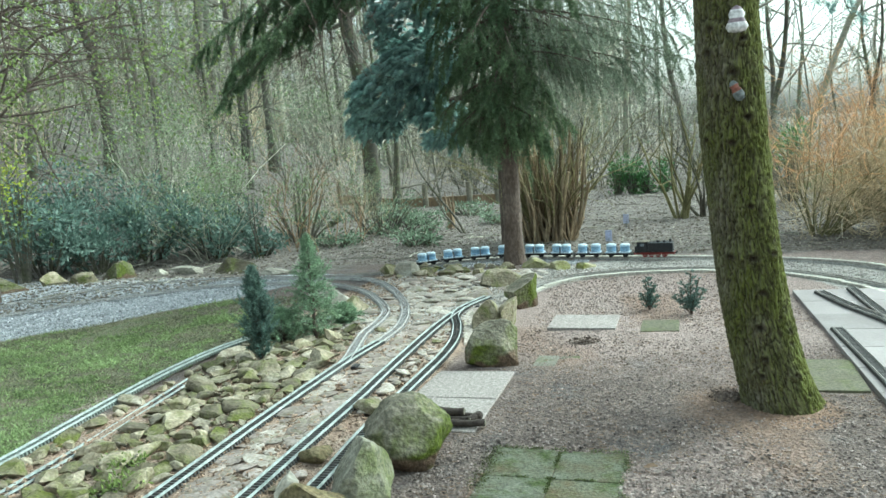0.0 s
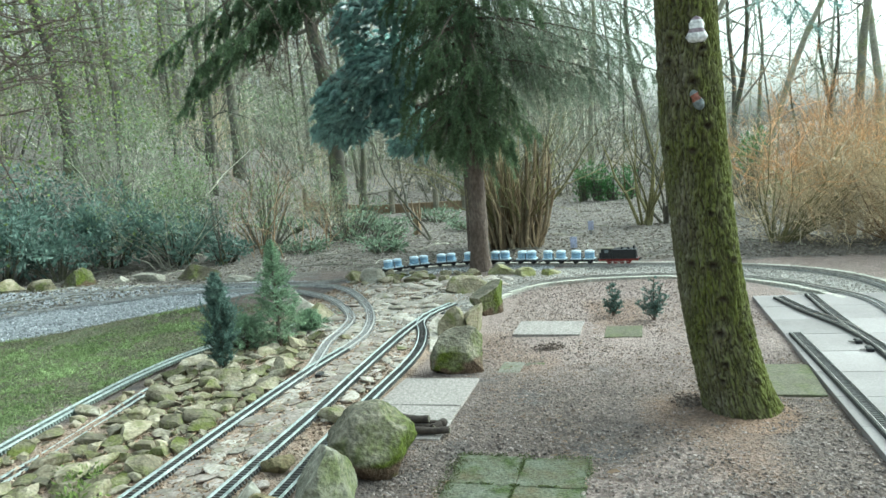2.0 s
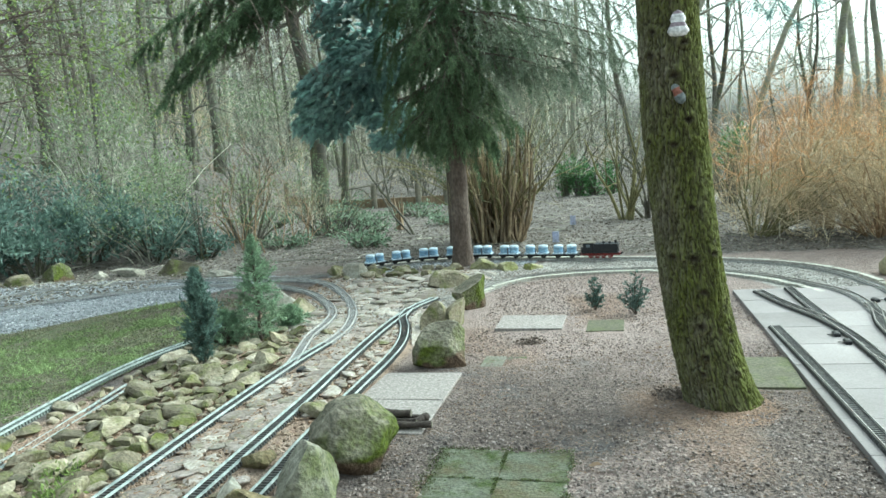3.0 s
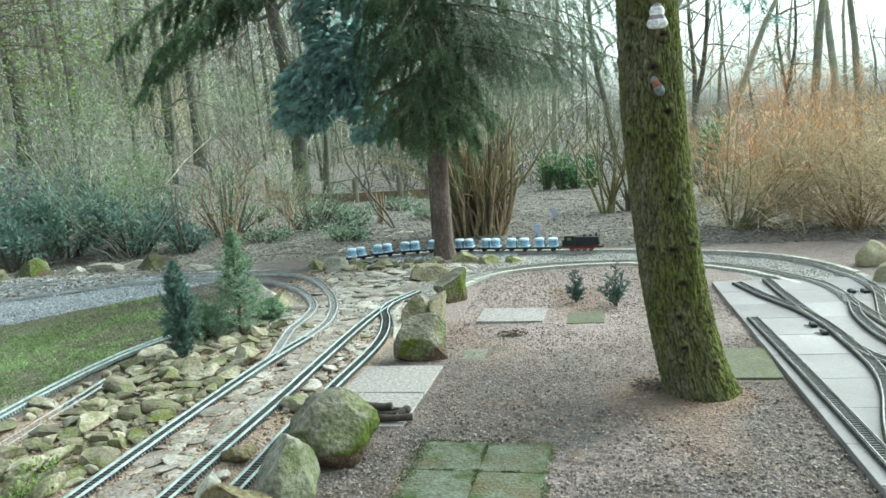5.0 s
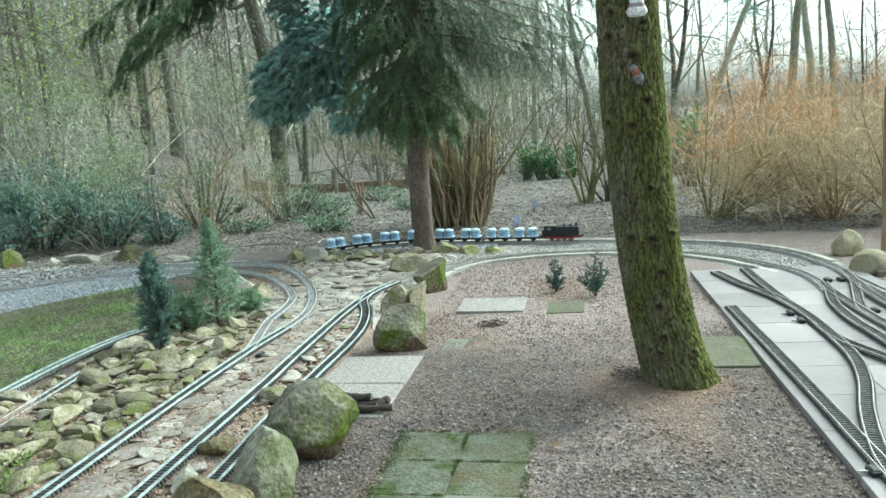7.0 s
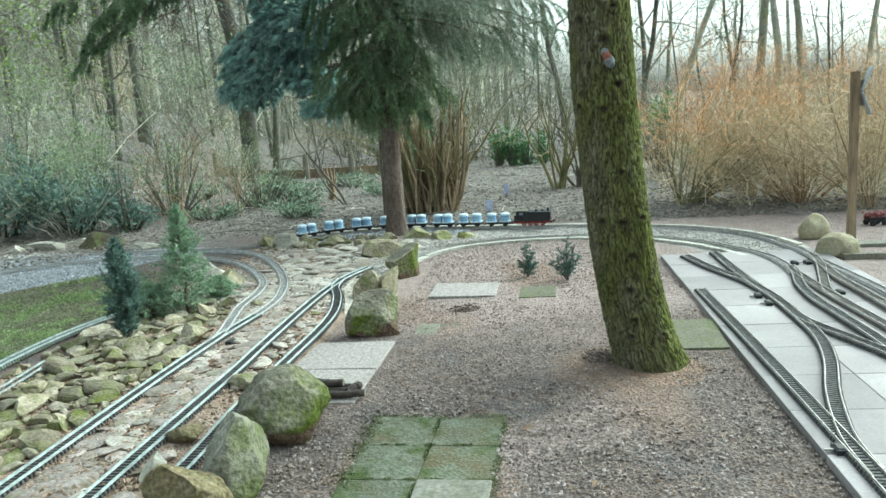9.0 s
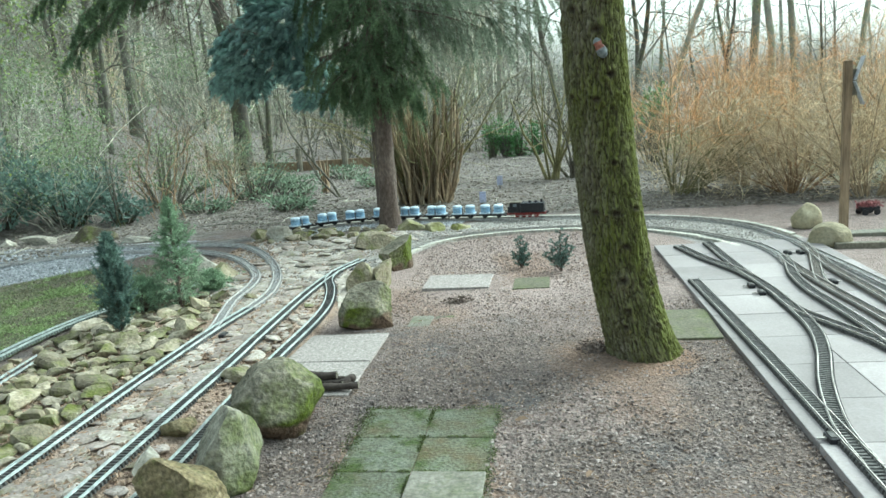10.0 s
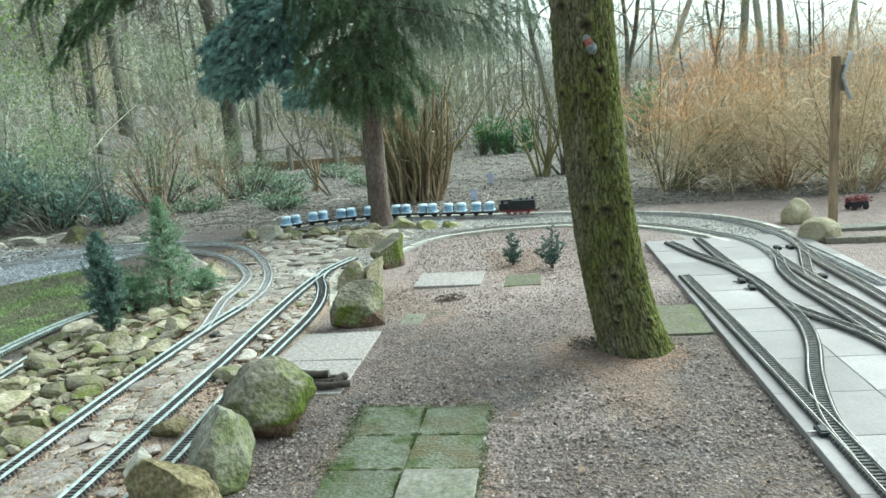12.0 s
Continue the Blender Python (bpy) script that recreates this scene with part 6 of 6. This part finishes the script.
# ---- post with metal wings ----
def sign_post():
    t = thing("signal_post", pose(1.985, 5.80, 0.0), "brown wooden post with a small zinc wing sign", "post")
    part("post", box(-0.026, 0.026, -0.026, 0.026, -0.05, 1.2, 0.006), OLDWOOD, t)
    for s, a in ((1, 35), (-1, -35)):
        bm = box(0.0, 0.008, -0.035, 0.035, -0.085, 0.085, 0.003)
        bmesh.ops.rotate(bm, cent=(0, 0, 0), matrix=Matrix.Rotation(radians(a * 0.6), 3, "Y"), verts=bm.verts[:])
        part("wing", shifted(bm, 0.06, -0.02, 1.06 + s * 0.085), PALE_ZINC, t, "pale grey zinc wing")
    part("bracket", box(0.026, 0.06, -0.012, 0.0, 0.96, 1.14, 0.003), GREYWOOD, t)


sign_post()
slab(1.86, 2.9, 5.60, 5.72, 0.03, PALE_SLAB, "long pale stone step beside the wooden edging")
edge = part("timber_edging", box(-0.6, 0.6, -0.025, 0.025, -0.03, 0.035, 0.006), GREYWOOD, None)
edge.matrix_basis = pose(2.35, 5.24, 0.005, 0, 0, -2)
tagged(edge, "dark weathered timber edging board in the ground", "edging")


def planter_cart():
    t = thing("planter_cart", pose(2.36, 6.38, gz(2.36, 6.38), 0, 0, 10), "small dark garden cart planter filled with red flowers", "planter")
    t.scale = (0.66, 0.66, 0.66)
    part("tray", box(-0.11, 0.11, -0.06, 0.06, 0.05, 0.10, 0.006), BLACK, t)
    for sx in (-0.07, 0.07):
        for sy in (-0.07, 0.07):
            part("wheel", shifted(lathe([(0.036, -0.008), (0.038, -0.005), (0.038, 0.005), (0.036, 0.008)], 16, "y"), sx, sy, 0.037), BLACK, t)
    rng = np.random.default_rng(55)
    g = Soup()
    n = 260
    g.leaves(np.stack([rng.uniform(-0.13, 0.13, n), rng.uniform(-0.07, 0.07, n), rng.uniform(0.095, 0.15, n)], 1), rng.normal(size=(n, 3)), 0.035, 0.025, rng)
    g.made("flower_mass", PETAL, t, False, "red flowers")


planter_cart()


def plant_tag(x, y):
    t = thing("plant_tag", pose(x, y, gz(x, y), 0, 0, 8), "small pale lilac plastic tag on a stick", "garden tag", "plant tags")
    part("stick", box(-0.004, 0.004, -0.003, 0.003, -0.04, 0.09), ZINC, t)
    part("plate", box(-0.033, 0.033, -0.003, 0.003, 0.06, 0.17, 0.0025), LILAC, t)


plant_tag(-0.79, 7.78)
plant_tag(-0.72, 9.2)


# ---- pale edging stones along the loops ----
def edging(ctrl, side, a, b, step, label):
    t = thing("track_edging", Matrix.Identity(4), label, "edging", kind="structure")
    c = spline(ctrl, 0.01)
    d = np.gradient(c, axis=0)
    d /= np.linalg.norm(d, axis=1)[:, None]
    n = len(c)
    i = int(a * n)
    k = 0
    while i + int(step * 100) < min(n, int(b * n)):
        j = i + int(step * 100) - 2
        p, q = c[i] + side * np.array([d[i][1], -d[i][0]]), c[j] + side * np.array([d[j][1], -d[j][0]])
        m = (p + q) / 2
        ob = part("edging_stone", box(-step / 2, step / 2, -0.022, 0.022, -0.03, 0.018, 0.004), KERB, t)
        ob.matrix_basis = pose(m[0], m[1], gz(*m) + random.uniform(0, 0.004), 0, 0, math.degrees(math.atan2(*(q - p)[::-1])))
        i, k = j + 2, k + 1


edging(T2FAR, 0.085, 0.10, 0.86, 0.22, "row of pale edging stones inside the loop")
edging(OUTER, 0.10, 0.10, 0.80, 0.26, "row of pale edging stones along the outer loop")


# ---- twigs hanging into view at the wood side ----
def overhang():
    rng = np.random.default_rng(61)
    t = thing("overhanging_tree", pose(-6.1, 5.3, gz(-6.1, 5.3)), "slender tree with spreading mossy twigs and young leaves", "tree")
    s, g, ends = Soup(), Soup(), []
    s.tube([(0, 0, -0.1), (0.05, 0.0, 1.6), (-0.1, 0.1, 3.4)], [0.06, 0.05, 0.03], 8)
    for i in range(40):
        a = radians(rng.uniform(-60, 100))
        grow(s, (0, 0, rng.uniform(1.5, 3.2)), (math.cos(a), math.sin(a), rng.uniform(-0.15, 0.35)), rng.uniform(1.0, 2.2), 0.016, rng, 3, 4, 0.6, -0.02, (3, 5), 0.6, ends)
    e = np.array([q for q, _ in ends])
    n = 8000
    i = rng.integers(0, len(e), n)
    g.leaves(e[i] + rng.normal(size=(n, 3)) * 0.06, rng.normal(size=(n, 3)), 0.036 * rng.uniform(0.6, 1.4, n), 0.022, rng)
    s.made("limb_work", SPRUCE_BARK, t)
    tagged(g.made("leafage", LEAF_FRESH, t), kind="stuff")


overhang()


# ---- ground cover pieces: lawn, leaves, chips ----
def scatter_grass():
    rng = np.random.default_rng(71)
    n = 240000
    x, y = rng.uniform(-5.9, -2.72, n), rng.uniform(1.6, 5.4, n)
    line = 4.0 + (x + 4.66) * 1.25
    tuft = np.array([1.1 * noise.noise((a * 1.6, b * 1.6, 1)) + 0.7 * noise.noise((a * 5.5, b * 5.5, 4)) + 0.45 * noise.noise((a * 16, b * 16, 8)) for a, b in zip(x, y)])
    inside = y < line - 0.05 + rng.normal(size=n) * 0.06
    bare = sstep(3.9, 5.0, y + 0.7 * (x + 3.0)) * (x > -3.7)
    green = inside & (tuft > 0.10 + 0.5 * bare + rng.normal(size=n) * 0.22)
    straw = inside & ~green & (rng.uniform(size=n) < 0.45)
    for keep, name, mat, label, lo, hi in ((green, "lawn_grass", GRASS, "short patchy mossy lawn grass", 0.012, 0.030), (straw, "lawn_thatch", THATCH, "dull brown-green moss and thatch in the lawn", 0.008, 0.018)):
        s = Soup()
        px, py = x[keep], y[keep]
        p = np.stack([px, py, height(px, py) + 0.002], 1)
        w = rng.normal(size=(len(px), 3)) * (0.8, 0.8, 0.2) + (0, 0, 0.5)
        s.blades(p, w, rng.uniform(lo, hi, len(px)) * (1 + 0.9 * np.clip(tuft[keep], 0, 1)), 0.006, rng)
        tagged(s.made(name, mat), label, "grass", kind="stuff")


def scatter_litter():
    rng = np.random.default_rng(72)
    s = Soup()
    n = 46000
    r, a = 7.2 + 14 * rng.uniform(size=n) ** 1.3, np.radians(rng.uniform(-28, 52, n))
    x, y = -r * np.sin(a), r * np.cos(a)
    keep = (y > 7.05) | (x < -4.2)
    x, y = x[keep], y[keep]
    s.leaves(np.stack([x, y, height(x, y) + 0.016], 1), rng.normal(size=(len(x), 3)) * (1, 1, 0.12), rng.uniform(0.015, 0.05, len(x)), 0.018, rng)
    tagged(s.made("fallen_leaves", LITTER), "brown fallen leaves on bare soil", "leaf litter", kind="stuff")


def scatter_twigs():
    rng = np.random.default_rng(73)
    s = Soup()
    for _ in range(900):
        r, a = 7.6 + 15 * rng.uniform() ** 1.3, radians(rng.uniform(-26, 52))
        x, y = -r * math.sin(a), r * math.cos(a)
        if y < 7.3 and x > -4.5:
            continue
        z, d, ln = gz(x, y) + 0.012, rng.uniform(0, 2 * math.pi), rng.uniform(0.12, 0.6)
        q = np.array([math.cos(d), math.sin(d), 0]) * ln
        s.tube([(x, y, z), (x + q[0] * 0.5 + rng.normal() * 0.03, y + q[1] * 0.5, z + rng.uniform(0, 0.03)), (x + q[0], y + q[1], gz(x + q[0], y + q[1]) + 0.012)], [0.005, 0.004, 0.002], 4, False)
    tagged(s.made("fallen_twigs", TWIG), "thin grey fallen twigs on the soil", "twigs", kind="stuff")


def dead_leaf(x, y, turn, size=0.05):
    z = gz(x, y) + 0.014
    v = [(-size, 0, 0), (-size * 0.4, size * 0.45, 0.008), (size * 0.3, size * 0.4, 0.012), (size, 0, 0.004), (size * 0.3, -size * 0.4, 0.01), (-size * 0.4, -size * 0.45, 0.003), (0, 0, 0.002)]
    ob = mesh_ob("dead_leaf", v, [(6, 0, 1), (6, 1, 2), (6, 2, 3), (6, 3, 4), (6, 4, 5), (6, 5, 0)], DRY_LEAF, None, True)
    ob.matrix_basis = pose(x, y, z, 5, 0, turn)
    tagged(ob, "single curled brown dead leaf on the mulch", "leaf", "dead leaves")


def chips(name, label, mat, n, region, lo, hi, seed, flat=0.5):
    """Small angular chips, eight faces each."""
    rng = np.random.default_rng(seed)
    x, y = region(rng, n)
    m = len(x)
    base = np.array([(1, 0, 0), (-1, 0, 0), (0, 1, 0), (0, -1, 0), (0, 0, 1), (0, 0, -1)], float)
    f = np.array([(0, 2, 4), (2, 1, 4), (1, 3, 4), (3, 0, 4), (2, 0, 5), (1, 2, 5), (3, 1, 5), (0, 3, 5)])
    sc = rng.uniform(lo, hi, (m, 1, 1)) * rng.uniform(0.5, 1.3, (m, 6, 1))
    v = base[None] * sc * np.array([1, 0.75, flat])
    a = rng.uniform(0, 2 * math.pi, m)
    rot = np.zeros((m, 3, 3))
    rot[:, 0, 0], rot[:, 0, 1], rot[:, 1, 0], rot[:, 1, 1], rot[:, 2, 2] = np.cos(a), -np.sin(a), np.sin(a), np.cos(a), 1
    tl = rng.normal(size=m) * 0.4
    rt = np.zeros((m, 3, 3))
    rt[:, 0, 0], rt[:, 1, 1], rt[:, 1, 2], rt[:, 2, 1], rt[:, 2, 2] = 1, np.cos(tl), -np.sin(tl), np.sin(tl), np.cos(tl)
    v = np.einsum("mij,mkj->mki", rot @ rt, v) + np.stack([x, y, height(x, y) + 0.004], 1)[:, None]
    s = Soup()
    s.v, s.n = [v.reshape(-1, 3)], m * 6
    s.f = (f[None] + (np.arange(m) * 6)[:, None, None]).reshape(-1, 3).tolist()
    tagged(s.made(name, mat), label, "gravel", kind="stuff")


def mulch_region(rng, n):
    x, y = rng.uniform(-1.1, 0.8, n), 1.5 + 5.0 * rng.uniform(size=n) ** 1.5
    ok = (x < 0.63 - 0.0405 * (y - 5.5) - 0.005) & ((x > -1.0) | (y > 5.6))
    for x0, x1, y0, y1 in ((-0.74, -0.27, 1.76, 2.72), (-1.35, -0.87, 2.84, 3.68), (-0.88, -0.44, 4.52, 4.9), (-0.33, -0.07, 4.46, 4.76), (0.40, 0.72, 3.44, 3.94)):
        ok &= ~((x > x0) & (x < x1) & (y > y0) & (y < y1))
    return x[ok], y[ok]


def grey_region(rng, n):
    x, y = rng.uniform(-6.5, -2.6, n), rng.uniform(4.0, 6.6, n)
    ok = (y > 4.1 + (x + 4.66) * 1.25) & (x + y * 0.1 < -2.2)
    return x[ok], y[ok]


def loop_region(rng, n):
    a, q = rng.uniform(-0.6, math.pi + 0.3, n), rng.uniform(0.78, 1.04, n)
    return -0.1 + 1.62 * q * np.cos(a), 4.9 + 2.0 * q * np.sin(a)


def train_region(rng, n):
    x, y = rng.uniform(-2.7, -0.9, n), rng.uniform(6.3, 7.15, n)
    line = spline(OUTER, 0.04)
    d = np.min(np.hypot(x[:, None] - line[:, 0], y[:, None] - line[:, 1]), 1)
    ok = (d < 0.24 + rng.normal(size=n) * 0.05) & (d > 0.02)
    return x[ok], y[ok]


def coarse_region(rng, n):
    x, y = mulch_region(rng, n)
    drift = np.array([noise.noise((a * 2.2, b * 2.2, 12)) for a, b in zip(x, y)]) + rng.normal(size=len(x)) * 0.2
    ok = (drift < 0.12) & (y < 3.1 + rng.normal(size=len(x)) * 0.5)
    return x[ok], y[ok]


def bed_region(rng, n):
    x, y = rng.uniform(-2.6, -1.36, n), 1.6 + 4.9 * rng.uniform(size=n) ** 1.3
    return x, y


def far_bed_region(rng, n):
    x, y = rng.uniform(-2.5, -1.2, n), rng.uniform(4.2, 6.6, n)
    return x, y


def dry_needles():
    """Fallen needles and straw lying on the mulch."""
    rng = np.random.default_rng(88)
    s = Soup()
    x, y = mulch_region(rng, 16000)
    drift = np.array([noise.noise((a * 2.2, b * 2.2, 12)) for a, b in zip(x, y)]) + rng.normal(size=len(x)) * 0.2
    x, y = x[drift > 0.0], y[drift > 0.0]
    s.blades(np.stack([x, y, height(x, y) + 0.014], 1), rng.normal(size=(len(x), 3)) * (1, 1, 0.06), rng.uniform(0.012, 0.035, len(x)), 0.0028, rng)
    tagged(s.made("dry_needles", DRY_LEAF), "fallen tan needles and straw on mulch", "needle litter", kind="stuff")
    s = Soup()
    x, y = bed_region(rng, 9000)
    drift = np.array([noise.noise((a * 3.1, b * 2.6, 17)) for a, b in zip(x, y)]) + rng.normal(size=len(x)) * 0.2
    x, y = x[drift > 0.0], y[drift > 0.0]
    s.blades(np.stack([x, y, height(x, y) + 0.016], 1), rng.normal(size=(len(x), 3)) * (1, 1, 0.1), rng.uniform(0.012, 0.035, len(x)), 0.003, rng)
    tagged(s.made("bed_needles", RUST_NEEDLE), "rusty fallen needles between the rockery stones", "needle litter", kind="stuff")


def bark_heap(x, y, w, d, h, seed, label):
    """A loose little heap of bark crumbs."""
    rng = np.random.default_rng(seed)
    t = thing("bark_heap", pose(x, y, gz(x, y)), label, "bark", "bark heaps")
    n = 24
    v, f = [], []
    for j in range(n):
        for i in range(n):
            a, b = 2 * i / (n - 1) - 1, 2 * j / (n - 1) - 1
            k = max(0.0, 1 - a * a - b * b) ** 0.8
            z = h * k * (1 + 0.7 * noise.noise((a * 3 + seed, b * 3, 0)) + 0.5 * noise.noise((a * 9, b * 9, seed)))
            v.append((a * w / 2, b * d / 2, z - 0.012))
    f = [(j * n + i, j * n + i + 1, (j + 1) * n + i + 1, (j + 1) * n + i) for j in range(n - 1) for i in range(n - 1)]
    mesh_ob("heap", v, f, BARK_HEAP, t)
    s = Soup()
    m = 160
    a, q = rng.uniform(0, 2 * math.pi, m), rng.uniform(size=m) ** 0.6
    p = np.stack([np.cos(a) * q * w * 0.5, np.sin(a) * q * d * 0.5, h * np.maximum(0, 1 - q * q) + 0.004], 1)
    s.leaves(p, rng.normal(size=(m, 3)) * (1, 1, 0.4), rng.uniform(0.008, 0.022, m), 0.008, rng)
    tagged(s.made("bark_litter", BARK_HEAP, t), kind="stuff")


bark_heap(-0.60, 4.26, 0.20, 0.12, 0.022, 3, "small brown heap of bark crumbs in the mulch")
bark_heap(0.12, 3.38, 0.17, 0.20, 0.03, 4, "dark heap of bark crumbs at the pine foot")
scatter_grass()
dry_needles()
scatter_litter()
scatter_twigs()
for i, (x, y) in enumerate(((-0.17, 2.60), (0.05, 2.2), (0.1, 4.1), (-0.02, 5.4))):
    dead_leaf(x, y, i * 57, 0.026 if i == 0 else 0.018)
chips("bed_grit", "small broken stone and dry needles between rockery stones", FLAT_GRIT, 7000, bed_region, 0.004, 0.02, 84, 0.6)
chips("mulch_chips", "loose brown bark chips and grit", CHIP, 26000, mulch_region, 0.003, 0.010, 81)
chips("coarse_chips", "coarse grey-brown bark chips on the mulch", COARSE, 17000, coarse_region, 0.005, 0.0125, 87, 0.55)
chips("pale_grit", "pale sandy grit between the far stones", PALE_BALLAST, 9000, far_bed_region, 0.004, 0.015, 89, 0.5)
chips("train_ballast", "blue-grey ballast beneath the train", GREY_CHIP, 6000, train_region, 0.006, 0.015, 86, 0.7)
chips("grey_ballast", "loose grey ballast between lawn and tracks", GREY_CHIP, 9000, grey_region, 0.006, 0.016, 82, 0.7)
chips("loop_ballast", "pale grey ballast between the loops", PALE_BALLAST, 7000, loop_region, 0.005, 0.013, 83, 0.7)


# ---- concrete platform ----
def platform():
    t = thing("platform", pose(0.812, 1.0, 0.0, 0, 0, 2.32), "pale concrete slab platform under the station tracks", "platform", kind="structure")
    me = None
    for c in range(3):
        for r in range(13):
            w, l = 0.352, 0.346
            if me is None:
                ob = part("platform_slab", box(-w / 2 + 0.0015, w / 2 - 0.0015, -l / 2 + 0.0015, l / 2 - 0.0015, -0.05, 0, 0.0025), CONCRETE, t)
                me = ob.data
            else:
                ob = new("platform_slab", me)
                ob.parent = t
            ob.matrix_basis = pose(w * (c + 0.5), l * (r + 0.5), PLAT_TOP + random.uniform(-0.0015, 0.0), random.uniform(-0.15, 0.15), random.uniform(-0.15, 0.15), 0)


platform()


# ---- rockery stones ----
def rockery():
    beds = [thing("rockery", Matrix.Identity(4), "rockery bed of angular mossy stones beside the tracks", "rockery", kind="structure"), thing("stone_paving", Matrix.Identity(4), "flat pale stones set between the tracks", "paving", kind="structure")]
    protos = []
    kinds_of = [FLAT, FLAT, FLAT, PALE_FLAT, PALE_FLAT, PALE_FLAT] + [STONE, PALE_STONE, STONE, PALE_STONE, STONE, PALE_STONE, STONE, MOSS_STONE, STONE, PALE_STONE]
    for k, mat in enumerate(kinds_of):
        v, f = rock_data(500 + k, 3, 11, 0.07, 0.28, 0.66) if k > 5 else rock_data(500 + k, 3, 5, 0.12, 0.5, 0.85)
        v = v / np.abs(v).max(0)
        me = bpy.data.meshes.new("stone")
        me.from_pydata((v * (0.5, 0.5, 0.5)).tolist(), [], f)
        me.materials.append(mat)
        if k < 6 or k % 2:
            me.polygons.foreach_set("use_smooth", [True] * len(me.polygons))
        protos.append(me)
    rng = np.random.default_rng(91)
    tp = np.concatenate(ALL_TRACKS)
    placed = []

    def zone(n, x0, x1, y0, y1, lo, hi, kinds, flat, tries=60, clear=0.045, bed=0):
        for _ in range(n):
            for _ in range(tries):
                x, y, q = rng.uniform(x0, x1), rng.uniform(y0, y1), rng.uniform(lo, hi)
                if np.min(np.hypot(tp[:, 0] - x, tp[:, 1] - y)) < clear + q * 0.38:
                    continue
                if any((x - a) ** 2 + (y - b) ** 2 < ((q + c) * 0.36) ** 2 for a, b, c in placed):
                    continue
                placed.append((x, y, q))
                ob = new("stone", protos[rng.integers(*kinds)])
                ob.parent = beds[bed]
                hz = q * flat * rng.uniform(0.8, 1.3)
                ob.matrix_basis = pose(x, y, gz(x, y) + hz * (0.25 if flat > 0.3 else 0.1), rng.normal() * 20 * flat, rng.normal() * 20 * flat, rng.uniform(0, 360)) @ Matrix.Diagonal((q * rng.uniform(0.95, 1.5), q * rng.uniform(0.8, 1.05), hz, 1))
                break

    zone(40, -2.6, -1.9, 1.75, 2.6, 0.08, 0.15, (12, 15), 0.46)
    zone(64, -2.6, -1.88, 1.75, 4.3, 0.10, 0.17, (6, 16), 0.46)
    zone(250, -2.62, -1.86, 1.75, 4.3, 0.045, 0.095, (6, 16), 0.6)
    zone(16, -1.43, -1.36, 1.8, 4.3, 0.05, 0.09, (0, 8), 0.35)
    zone(34, -2.6, -1.5, 6.0, 6.85, 0.07, 0.16, (6, 16), 0.55)
    zone(110, -1.76, -1.52, 1.6, 4.4, 0.07, 0.16, (0, 4), 0.18, 120, 0.024, 1)
    zone(110, -2.25, -1.22, 4.4, 6.5, 0.08, 0.17, (2, 6), 0.3, 120, 0.03, 1)
    zone(30, -2.05, -1.8, 3.9, 5.4, 0.06, 0.12, (3, 6), 0.2, 120, 0.025, 1)
    zone(24, -1.5, -1.36, 3.0, 4.7, 0.05, 0.10, (0, 6), 0.2, 120, 0.025, 1)


rockery()
